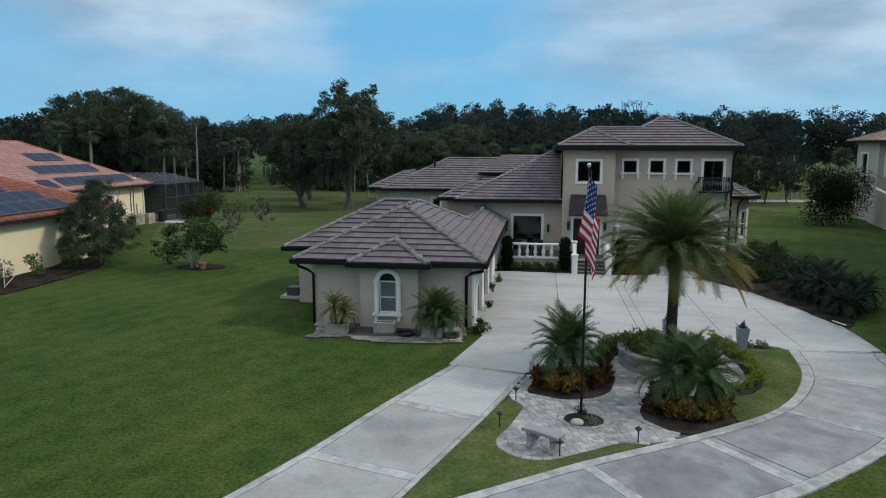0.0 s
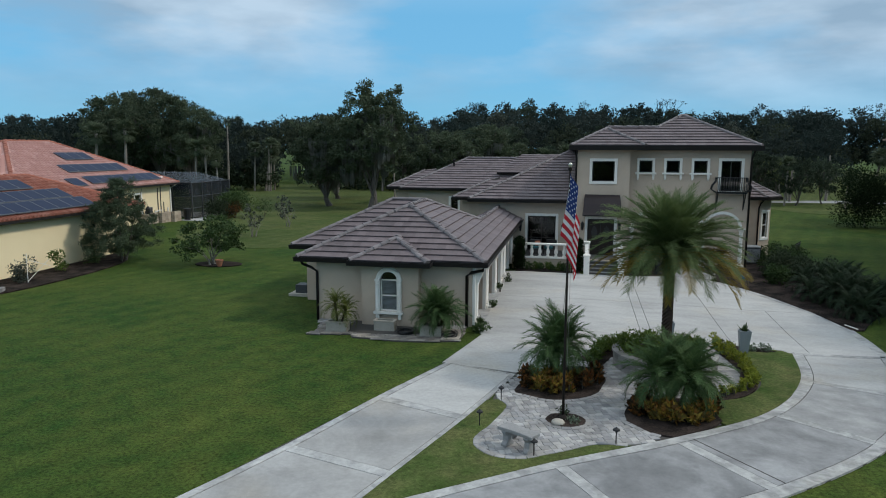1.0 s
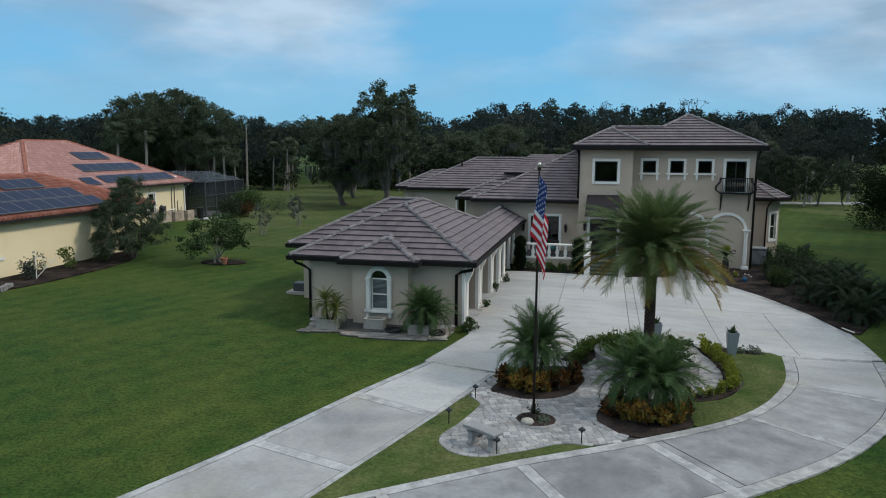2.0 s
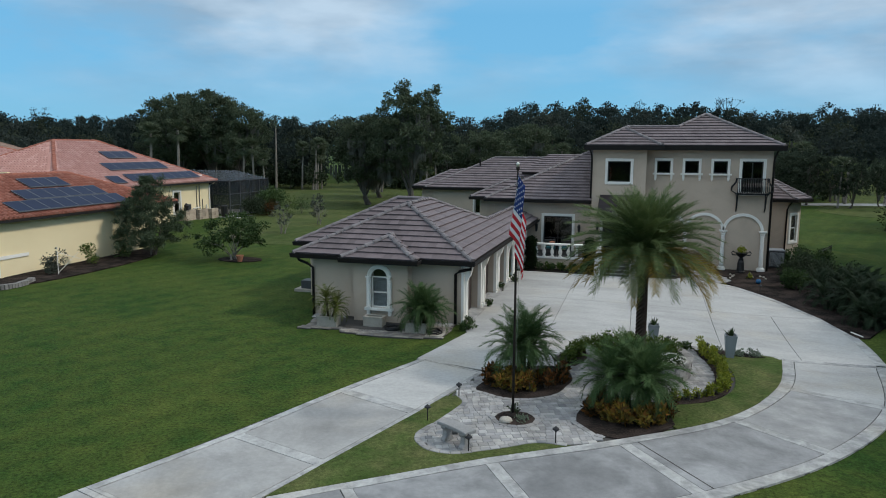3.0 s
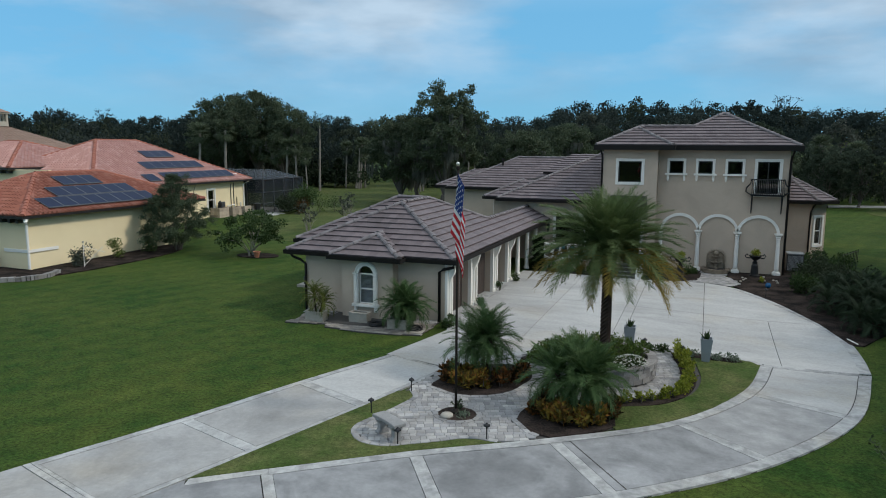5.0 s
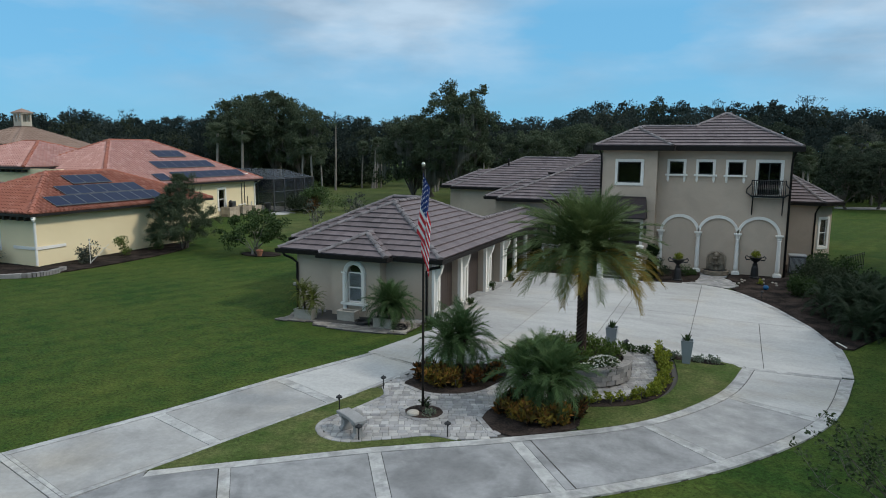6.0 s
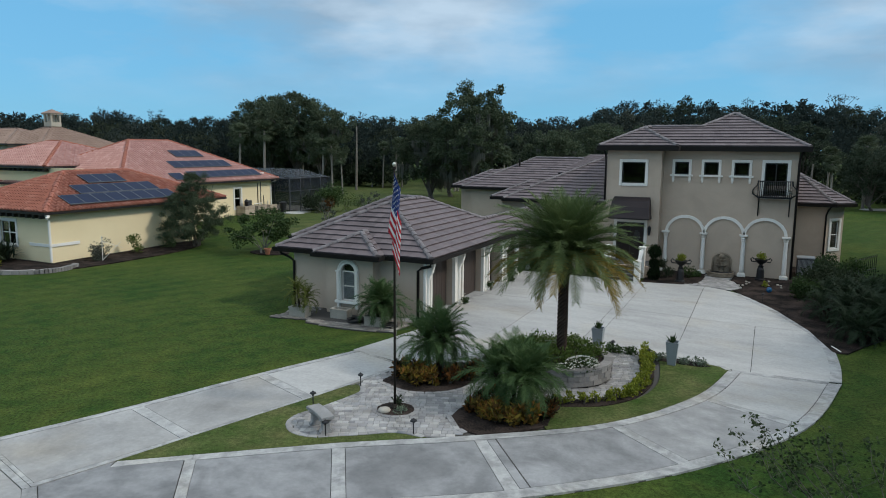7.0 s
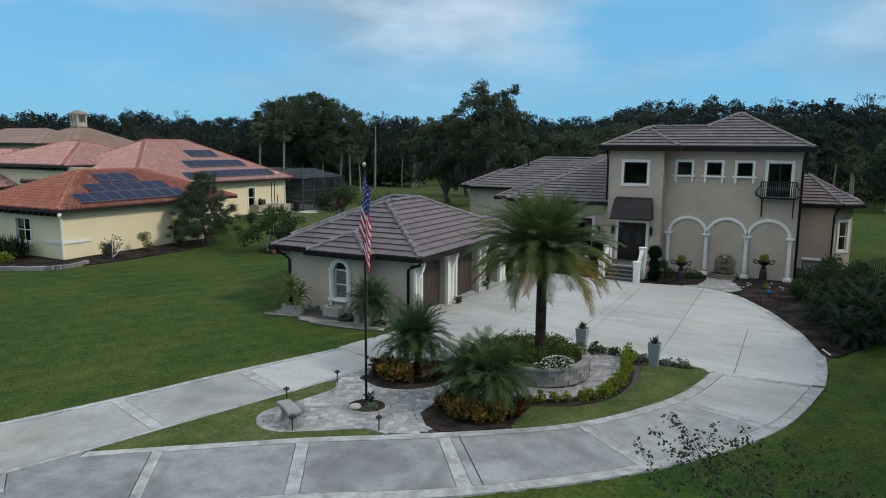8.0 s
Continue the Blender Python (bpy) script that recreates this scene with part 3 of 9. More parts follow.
def lane(A, B, steps, border_a, border_b, band=0.34, slab_mat=None):
    """Slabs between two edges given station by station, with a band at each station."""
    n = 8
    a, b = spline(A, n), spline(B, n)
    for i in range(steps):
        idx = list(range(i * n, (i + 1) * n + 1))
        wd = (a[idx[0]] - b[idx[0]]).length
        ln = (a[idx[0]] - a[idx[-1]]).length
        k = band / 2 / max(ln, 0.1)

        def at(u, w):
            f = idx[0] + u * n
            j = min(int(f), len(a) - 2)
            return lerp(lerp(a[j], a[j + 1], f - j), lerp(b[j], b[j + 1], f - j), w)
        ea, eb = border_a / wd, 1 - border_b / wd
        jw = 0.014 / max(ln, 0.1)
        us = [k + jw + (1 - 2 * k - 2 * jw) * s / n for s in range(n + 1)]
        flat("slab", [at(u, ea + 0.005) for u in us] + [at(u, eb - 0.005) for u in reversed(us)], -0.02, 0.030, slab_mat[i], drive)
        ub = [s / n for s in range(n + 1)]
        if border_a:
            flat("border", [at(u, 0) for u in ub] + [at(u, ea - 0.003) for u in reversed(ub)], -0.02, 0.036, M_BORDER, drive)
        if border_b:
            flat("border", [at(u, eb + 0.003) for u in ub] + [at(u, 1) for u in reversed(ub)], -0.02, 0.036, M_BORDER, drive)
        flat("band", [at(k, ea), at(k, eb), at(0, eb), at(0, ea)], -0.02, 0.033, M_BORDER, drive)
        flat("band", [at(1 - k, ea), at(1 - k, eb), at(1, eb), at(1, ea)], -0.02, 0.033, M_BORDER, drive)


LL = [(-6.33, 10.8), (-5.05, 13.93), (-3.87, 17.38), (-2.57, 20.83)]
LR = [(-3.27, 9.93), (-2.27, 13.08), (-1.27, 16.37), (-0.33, 20.05)]
lane(LL, LR, 3, 0.22, 0.16, band=0.30, slab_mat=(M_CONCRETE_WARM, M_CONCRETE_WARM, M_CONCRETE))
RI = [(-1.5, 12.42), (1.01, 14.36), (3.7, 16.18), (6.34, 18.45), (8.14, 21.75), (8.82, 24.95)]
RO = [(0.35, 10.12), (2.68, 11.86), (5.54, 13.78), (8.53, 16.72), (10.8, 20.55), (11.93, 25.12)]
flat("joint", [(4.03, 16.32), (4.05, 16.34), (5.82, 14.08), (5.80, 14.06)], 0.02, 0.034, M_JOINT, drive)
lane(RI, RO, 5, 0.28, 0.34, band=0.28, slab_mat=(M_CONCRETE_OLD, M_CONCRETE_OLD, M_CONCRETE_OLD, M_CONCRETE_MID, M_CONCRETE))
flat("band", [(-6.4, 10.66), (-6.34, 10.79), (-3.28, 9.92), (-3.36, 9.80)], -0.02, 0.033, M_BORDER, drive)
flat("slab", [(-10.5, -1), (-6.41, 10.64), (-3.37, 9.78), (-2.78, 9.37), (-4, 6.2), (-7.5, 0.5)], -0.02, 0.030, M_CONCRETE_WARM, drive)
flat("band", [(-1.5, 12.42), (-1.61, 12.33), (0.24, 10.03), (0.35, 10.12)], -0.02, 0.033, M_BORDER, drive)
flat("joint_bed", [(-10.4, -1), (-6.4, 10.7), (-3.3, 9.9), (-2.75, 11.4), (-1.5, 12.4), (0.3, 10.1), (-4, 6.25), (-7.5, 0.55)], -0.05, 0.012, M_JOINT, drive)
flat("band", [(-3.35, 9.78), (-3.22, 10.0), (-2.55, 9.55), (-3.2, 7.0), (-3.95, 6.35), (-2.76, 9.37)], -0.02, 0.033, M_BORDER, drive)
flat("slab", [(-3.2, 10.02), (-2.76, 11.4), (-2.64, 11.22), (-1.62, 12.02), (-1.62, 12.30), (0.22, 10.02), (-3.18, 7.03), (-2.53, 9.56)], -0.02, 0.030, M_CONCRETE_OLD, drive)
flat("border", spline([(-2.72, 11.47), (-2.1, 12.02), (-1.5, 12.47)], 3) + spline([(-1.35, 12.25), (-1.95, 11.78), (-2.62, 11.2)], 3), -0.02, 0.036, M_BORDER, drive)


def clip_half(poly, axis, lim, sign):
    out = []
    for i in range(len(poly)):
        p, q = poly[i - 1], poly[i]
        dp, dq = sign * (p[axis] - lim), sign * (q[axis] - lim)
        if dp >= 0:
            out.append(p)
        if dp * dq < 0:
            t = dp / (dp - dq)
            out.append((p[0] + (q[0] - p[0]) * t, p[1] + (q[1] - p[1]) * t))
    clean = []
    for p in out:
        if not clean or math.hypot(p[0] - clean[-1][0], p[1] - clean[-1][1]) > 1e-3:
            clean.append(p)
    return clean


ISLE_N = [(-0.35, 20.2), (0.1, 20.75), (0.9, 21.6), (1.75, 22.9), (2.7, 24.3), (3.7, 25.1), (4.8, 25.35), (5.9, 25.4), (7.0, 25.4), (7.9, 25.38), (8.8, 25.16)]
COURT_E = [(p[0], p[1]) for p in spline([(11.95, 25.3), (12.05, 27.0), (12.0, 28.9), (11.75, 30.4), (11.1, 32.1), (9.9, 34.5), (8.6, 36.7)], 5)]
court = ISLE_N + COURT_E + [(7.9, 37.3), (7.0, 37.75), (6.0, 37.75), (4.4, 37.5), (3.9, 37.42), (-1.3, 37.75), (-2.42, 37.6), (-2.42, 25.5), (-1.95, 24.35), (-2.72, 20.82)]
for y0, y1, cuts in ((15, 31.2, (-9, 0.9, 3.8, 4.2, 6.95, 9.4, 20)), (31.2, 50, (-9, 0.9, 3.8, 4.2, 6.95, 20))):
    for i in range(len(cuts) - 1):
        pc = clip_half(clip_half(court, 0, cuts[i] + 0.011, 1), 0, cuts[i + 1] - 0.011, -1)
        pc = clip_half(clip_half(pc, 1, y0 + 0.008, 1), 1, y1 - 0.008, -1) if pc else pc
        if len(pc) > 2:
            flat("slab", pc, -0.02, 0.030, M_CONCRETE, drive)
inner_e = [(p[0] - 0.33, p[1]) for p in COURT_E]
flat("border", COURT_E + inner_e[::-1], -0.02, 0.037, M_BORDER, drive)
flat("band", [(8.85, 24.96), (11.6, 25.11), (11.6, 25.28), (8.85, 25.15)], -0.02, 0.034, M_BORDER, drive)
rim_out = [p for p in spline(RI, 6) if p.y > 19.6] + [Vector((8.84, 25.02, 0)), Vector((8.6, 25.34, 0)), Vector((7.95, 25.44, 0))]


def set_in(p):
    k = min(1.0, max(0.0, (p.y - 19.6) / 3.0))
    return (p.x - 0.07 * k, p.y + 0.02 * k)


rim_in = [set_in(p) for p in rim_out[:-3]] + [(8.68, 24.92), (8.48, 25.2), (7.95, 25.28)]
flat("border", [(p.x, p.y) for p in rim_out] + rim_in[::-1], -0.02, 0.041, M_BORDER, drive)
flat("joint_bed", [(-6.3, 10.8), (-3.3, 9.95), (-2.8, 11.4), (-0.35, 20.1)] + ISLE_N[1:] + COURT_E + [(7.9, 37.3), (-2.4, 37.5), (-2.35, 25.5), (-1.9, 24.35), (-2.66, 20.8), (-3.85, 17.45)], -0.05, 0.012, M_JOINT, drive)
flat("joint_bed", spline(RI, 6) + spline(RO, 6)[::-1], -0.05, 0.012, M_JOINT, drive)

# ---- the island between the two arms of the drive ----
isle_in = [(p[0], p[1]) for p in spline([(-2.72, 11.47)] + RI, 6)]
WEDGE = [(-2.74, 11.45), (-2.27, 13.08), (-1.27, 16.37), (-0.9, 17.7), (-0.53, 17.85), (-0.28, 17.45), (-0.3, 17.0), (-0.55, 15.96), (-0.72, 15.5), (-0.8, 15.1), (-0.68, 14.72), (-0.28, 14.38), (0.29, 14.38), (0.78, 14.69), (1.28, 15.03), (1.77, 15.4), (2.2, 15.51), (2.7, 15.49), (1.01, 14.36), (-1.5, 12.42)]
tagged(flat("lawn_wedge", WEDGE, 0, 0.045, M_LAWN_PALE, None), "narrow wedge of mown grass between drive and pavers", "lawn", kind="structure")
GRASS_E = [(p[0], p[1]) for p in spline([(4.4, 18.2), (4.6, 18.85), (5.6, 19.2), (6.2, 19.75), (6.75, 20.85), (6.95, 22.3), (6.8, 23.8), (6.6, 24.9)], 4)] + rim_in[::-1] + [(p.x, p.y) for p in reversed(spline(RI, 6)) if 5.0 < p.x and p.y <= 19.6]
tagged(flat("lawn_crescent", GRASS_E, 0, 0.05, M_LAWN_PALE, None), "crescent of mown grass beside the curved drive", "lawn", kind="structure")
BED_L = spline([(-0.3, 18.5), (-0.05, 19.6), (0.7, 20.9), (1.9, 21.2), (2.35, 20.2), (2.24, 19.4), (2.08, 18.8), (1.7, 18.32), (1.17, 18.03), (0.64, 17.98), (0.1, 18.2)], 4, True)
BED_R = spline([(2.62, 16.9), (2.6, 17.5), (2.8, 18.1), (3.4, 18.75), (4.3, 18.98), (4.95, 18.85), (4.93, 18.2), (5.03, 17.45)], 4) + [Vector((p.x, p.y, 0)) for p in reversed(spline(RI, 6)) if 3.5 < p.x < 5.03] + [Vector((3.1, 16.3, 0))]
BED_P = [(1.2 + 0.56 * math.cos(a), 16.7 + 0.52 * math.sin(a)) for a in (2 * math.pi * k / 20 for k in range(20))]
ARC = spline([(4.95, 18.85), (5.6, 19.2), (6.15, 19.75), (6.6, 20.6), (6.82, 22.0), (6.65, 23.6), (6.4, 24.8)], 4)
BED_A = [(p.x, p.y) for p in ARC] + [(p.x - 0.45 * (1 if p.y > 20 else 0.6), p.y + (0.1 if p.y > 20 else 0.5)) for p in reversed(ARC)]
HEDGE = spline([(1.9, 21.7), (2.3, 22.9), (2.95, 23.8), (3.9, 24.4)], 5)
BED_H = [(p.x - 0.4, p.y + 0.25) for p in HEDGE] + [(p.x + 0.35, p.y - 0.3) for p in reversed(HEDGE)]
BED_N = [(6.35, 24.65), (7.9, 24.75), (8.25, 25.0), (7.9, 25.2), (6.3, 25.25)]
RING_C, RING_R = (4.12, 21.75), 1.55
for pts in (BED_L, BED_R, BED_P, BED_A, BED_H, BED_N):
    tagged(flat("mulch_bed", pts, 0, 0.06, M_MULCH, None), "planting bed of dark brown bark mulch", "mulch bed", "mulch beds", "structure")
paving = tagged(flat("pavement", [(-0.75, 18.1), (-0.8, 15.4), (-0.4, 14.35), (1.05, 14.4), (3.65, 16.15), (6.2, 18.4), (7.95, 21.8), (8.4, 24.6), (7.9, 25.3), (6, 25.35), (4.8, 25.3), (3.7, 25.0), (2.7, 24.2), (1.75, 22.8), (0.9, 21.5), (0.1, 20.6), (-0.3, 20.0)], -0.02, 0.02, M_JOINT, None), "patio of pale grey and tan tumbled pavers", "paving", kind="structure")

# ---- roofs ----
PITCH = 0.49


def clip_poly(poly, convex):
    """The part of a plan polygon that lies in a convex one (anticlockwise)."""
    out = poly
    for i in range(len(convex)):
        a, b = convex[i - 1], convex[i]
        src, out = out, []
        for j in range(len(src)):
            p, q = src[j - 1], src[j]
            dp = (b[0] - a[0]) * (p[1] - a[1]) - (b[1] - a[1]) * (p[0] - a[0])
            dq = (b[0] - a[0]) * (q[1] - a[1]) - (b[1] - a[1]) * (q[0] - a[0])
            if dp >= 0:
                out.append(p)
            if dp * dq < 0:
                t = dp / (dp - dq)
                out.append((p[0] + (q[0] - p[0]) * t, p[1] + (q[1] - p[1]) * t))
        if len(out) < 3:
            return []
    return out


def tile_mesh(w, e, barrel):
    mb = MB()
    if barrel:
        n, v = 6, []
        for k in range(n + 1):
            s = k / n
            h = 0.02 + (0.11 * math.sin(math.pi * s / 0.62) if s < 0.62 else -0.018 * math.sin(math.pi * (s - 0.62) / 0.38))
            v += [(s * w, 0, h + 0.05), (s * w, e * 1.05, h - 0.01), (s * w, 0, -0.01)]
        f = []
        for k in range(n):
            a = 3 * k
            f += [(a, a + 3, a + 4, a + 1), (a + 2, a + 5, a + 3, a)]
        mb.add(v, f)
    else:
        mb.add([(0.001, 0, 0.065), (w - 0.001, 0, 0.065), (w - 0.001, e, 0.012), (0.001, e, 0.012), (0.001, 0, 0), (w - 0.001, 0, 0), (w - 0.001, e, 0), (0.001, e, 0)], [(0, 1, 2, 3), (4, 5, 1, 0), (5, 6, 2, 1), (7, 4, 0, 3)])
    return mb


TILE = None


def slope(roof, pts, material_far, w=0.34, e=0.37, single=False, phase=0.0, barrel=False, material=None):
    """One roof plane. pts: its outline, the eave first from left to right as seen from outside. A deck, and tiles course by course."""
    global TILE
    P = [Vector(p) for p in pts]
    u = (P[1] - P[0]).normalized()
    nrm = u.cross(P[2] - P[0]).normalized()
    v = nrm.cross(u)
    pl = [((p - P[0]).dot(u), (p - P[0]).dot(v)) for p in P]
    m = Matrix((( *[u[k] for k in range(3)],), (*[v[k] for k in range(3)],), (*[nrm[k] for k in range(3)],))).transposed().to_4x4()
    m.translation = P[0]
    deck = MB().prism([(a, b) for a, b in pl], -0.12, 0.0, m)
    part("deck", deck, M_GUTTER, roof)
    rest = MB()
    x0, x1, top = min(p[0] for p in pl), max(p[0] for p in pl), max(p[1] for p in pl)
    k = 0
    while k * e < top - 0.02:
        b0 = k * e
        a = x0 - w + (phase % w) - (w / 2 if k % 2 and not barrel else 0)
        while a < x1:
            rect = [(a + 0.001, b0), (a + w - 0.001, b0), (a + w - 0.001, b0 + e), (a + 0.001, b0 + e)]
            c = clip_poly(rect, pl)
            full = len(c) == 4 and abs(sum(c[i - 1][0] * c[i][1] - c[i][0] * c[i - 1][1] for i in range(4)) / 2 - (w - 0.002) * e) < 1e-4
            if full and single:
                if TILE is None:
                    TILE = tile_mesh(w, e, False).mesh("tile")
                    TILE.materials.append(M_TILE)
                o = new("tile", TILE)
                o.parent = roof
                o.matrix_basis = m @ Matrix.Translation((a, b0, random.uniform(0, 0.003)))
            elif barrel and len(c) > 2:
                if full:
                    t = tile_mesh(w, e, True)
                    rest.add([m @ Vector((p[0] + a, p[1] + b0, p[2])) for p in t.v], t.f)
                else:
                    rest.prism(c, 0, 0.05, m)
            elif len(c) > 2:
                n = len(c)
                up = random.uniform(0, 0.003)
                tops = [m @ Vector((p[0], p[1], 0.065 - 0.053 * (p[1] - b0) / e + up)) for p in c]
                bots = [m @ Vector((p[0], p[1], 0)) for p in c]
                rest.add(tops + bots, [tuple(range(n))] + [(n + i, n + (i + 1) % n, (i + 1) % n, i) for i in range(n)])
            a += w
        k += 1
    if rest.v:
        tagged(part("tile_field", rest, material_far, roof, "overlapping roof tiles laid in even courses"), kind="stuff")


CAPS = {}


def ridge(roof, a, b, material, step=0.38, r=0.13):
    """Overlapping half-round caps along a hip or a ridge."""
    a, b = Vector(a), Vector(b)
    n = max(1, round((b - a).length / step))
    if material.name not in CAPS:
        v, f = [], []
        for s, (y, h) in enumerate(((0, 1.0), (step * 1.08, 0.78))):
            for k in range(7):
                t = math.pi * k / 6
                v.append((math.cos(t) * r * h, y, math.sin(t) * r * h * 0.85 + 0.02))
        f = [(k, k + 1, 8 + k, 7 + k) for k in range(6)] + [tuple(range(6, -1, -1))]
        me = MB().add(v, f).mesh("ridge_tile")
        me.materials.append(material)
        CAPS[material.name] = me
    d = (b - a) / n
    yv = d.normalized()
    xv = yv.cross(Vector((0, 0, 1))).normalized()
    zv = xv.cross(yv)
    for i in range(n):
        o = new("ridge_tile", CAPS[material.name])
        o.parent = roof
        q = Matrix((xv, yv, zv)).transposed().to_4x4()
        q.translation = a + d * i
        o.matrix_basis = q @ pose(0, 0, random.uniform(-0.006, 0.01), 0, random.uniform(-3, 3), random.uniform(-3, 3))


def gutter(roof, pts, drop=0.17):
    """A dark box gutter along the eave."""
    for i in range(len(pts) - 1):
        a, b = Vector(pts[i]), Vector(pts[i + 1])
        d = (b - a).normalized()
        m = Matrix.Translation(a) @ Matrix(((d.x, -d.y, 0), (d.y, d.x, 0), (0, 0, 1))).to_4x4()
        L = (b - a).length
        mb = MB()
        prof = [(-0.02, -drop), (-0.10, -drop), (-0.13, -0.02), (-0.13, 0.0), (-0.115, 0.0), (-0.09, -drop + 0.02), (-0.02, -drop + 0.02), (0.02, 0.0), (0.06, 0.0), (0.06, -drop)]
        n = len(prof)
        v = [m @ Vector((x, y, z)) for x in (-0.1, L + 0.1) for y, z in prof]
        mb.add(v, [(k, (k + 1) % n, n + (k + 1) % n, n + k) for k in range(n)] + [tuple(range(n - 1, -1, -1)), tuple(range(n, 2 * n))])
        part("gutter", mb, M_GUTTER, roof, "dark bronze metal gutter")


def wall(name, x0, x1, z0, z1, m, holes, parent, material, thick=0.22):
    """A wall in the local x-z plane, its face at y = 0 and its body behind it, with openings through it."""
    turn_ = round(math.degrees(m.to_euler().z))
    if turn_ == 90:          # side walls butt against the front and back walls
        x0, x1 = x0 + thick + 0.002, x1 - 0.004
    elif turn_ == -90:
        x0, x1 = x0 + 0.004, x1 - thick - 0.002
    if abs(turn_) == 90:
        m = m @ Matrix.Translation((0, 0.003, 0))
    for h in holes:
        if h[2] <= z0 + 0.01 and h[3] >= z1 - 0.01:      # a full-height gap parts the wall in two
            rest = [q for q in holes if q is not h]
            inner = m @ Matrix.Translation((0, 0, 0))
            for u0, u1 in ((x0, h[0]), (h[1], x1)):
                if u1 - u0 > 0.02:
                    wall_body(name, u0, u1, z0, z1, inner, [q for q in rest if q[0] >= u0 - 1e-6 and q[1] <= u1 + 1e-6], parent, material, thick)
            return None
    return wall_body(name, x0, x1, z0, z1, m, holes, parent, material, thick)


def wall_body(name, x0, x1, z0, z1, m, holes, parent, material, thick):
    xs = sorted({x0, x1, *[h[0] for h in holes], *[h[1] for h in holes]})
    zs = sorted({z0, z1, *[h[2] for h in holes], *[h[3] for h in holes]})
    mb = MB()

    def solid(i, j):
        if not (0 <= i < len(xs) - 1 and 0 <= j < len(zs) - 1):
            return False
        cx, cz = (xs[i] + xs[i + 1]) / 2, (zs[j] + zs[j + 1]) / 2
        return not any(h[0] < cx < h[1] and h[2] < cz < h[3] for h in holes)
    for i in range(len(xs) - 1):
        for j in range(len(zs) - 1):
            if not solid(i, j):
                continue
            a, b, c, d = xs[i], xs[i + 1], zs[j], zs[j + 1]
            p = [m @ Vector((x, y, z)) for y in (0, thick) for x, z in ((a, c), (b, c), (b, d), (a, d))]
            fs = [(0, 1, 2, 3), (7, 6, 5, 4)]
            if not solid(i - 1, j):
                fs.append((0, 3, 7, 4))
            if not solid(i + 1, j):
                fs.append((1, 5, 6, 2))
            if not solid(i, j - 1):
                fs.append((0, 4, 5, 1))
            if not solid(i, j + 1):
                fs.append((3, 2, 6, 7))
            mb.add(p, fs)
    ob = part(name, mb, material, parent)
    bm = bmesh.new()
    bm.from_mesh(ob.data)
    bmesh.ops.remove_doubles(bm, verts=bm.verts, dist=1e-4)
    bm.to_mesh(ob.data)
    bm.free()
    return ob


def casement(parent, m, w, h, trim=0.16, bars_x=(), bars_z=(), frame_mat=None, sill=False, name="window", label="", glass=True, proud=0.05):
    """A window or glazed door set in an opening; local x along the wall, -y outwards, origin at the opening's lower left corner."""
    win = new(name)
    win.parent = parent
    win.matrix_basis = m
    if label:
        win["label"] = label
    t = trim
    mb = MB()
    mb.box(-t, 0, -proud, 0.03, -t if not sill else 0, h + t).box(w, w + t, -proud, 0.03, -t if not sill else 0, h + t).box(0, w, -proud, 0.03, h, h + t)
    if not sill:
        mb.box(0, w, -proud, 0.03, -t, 0)
    part("frame", mb, M_WHITE, win, bevel=0.01)
    if sill:
        sb = MB().box(-t - 0.09, w + t + 0.09, -0.16, 0.02, -0.1, -0.002)
        for q in (-t * 0.5, w + t * 0.5):
            sb.box(q - 0.06, q + 0.06, -0.12, 0.02, -0.34, -0.102).box(q - 0.04, q + 0.04, -0.09, 0.02, -0.42, -0.342)
        part("sill", sb, M_WHITE, win, "white ledge on two brackets", bevel=0.01)
    fm = frame_mat or M_WHITE
    sash = MB()
    s = 0.055
    sash.box(0, s, 0.05, 0.11, 0, h).box(w - s, w, 0.05, 0.11, 0, h).box(s, w - s, 0.05, 0.11, 0, s).box(s, w - s, 0.05, 0.11, h - s, h)
    for x in bars_x:
        sash.box(x - s / 2, x + s / 2, 0.052, 0.108, s, h - s)
    for z in bars_z:
        sash.box(s, w - s, 0.054, 0.106, z - s / 2, z + s / 2)
    part("sash", sash, fm, win)
    part("pane", MB().box(s * 0.5, w - s * 0.5, 0.075, 0.083, s * 0.5, h - s * 0.5), M_GLASS, win)
    # black sheet behind the pane in place of the room's shade
    part("unlit_sheet", MB().box(-0.05, w + 0.05, 0.5, 0.52, -0.05, h + 0.05), M_DARK, win, "black sheet standing in for the unlit room behind the pane")
    return win


def downpipe(parent, pts, r=0.05):
    part("downpipe", MB().tube(pts, r, 8), M_GUTTER, parent, "dark bronze downpipe", smooth=True)


def arch_pts(w, h0, rise, n=14):
    """Outline of an opening with an arched head, from lower left to lower right."""
    return [(0, 0)] + [(w / 2 - w / 2 * math.cos(math.pi * k / n), h0 + rise * math.sin(math.pi * k / n)) for k in range(n + 1)] + [(w, 0)]


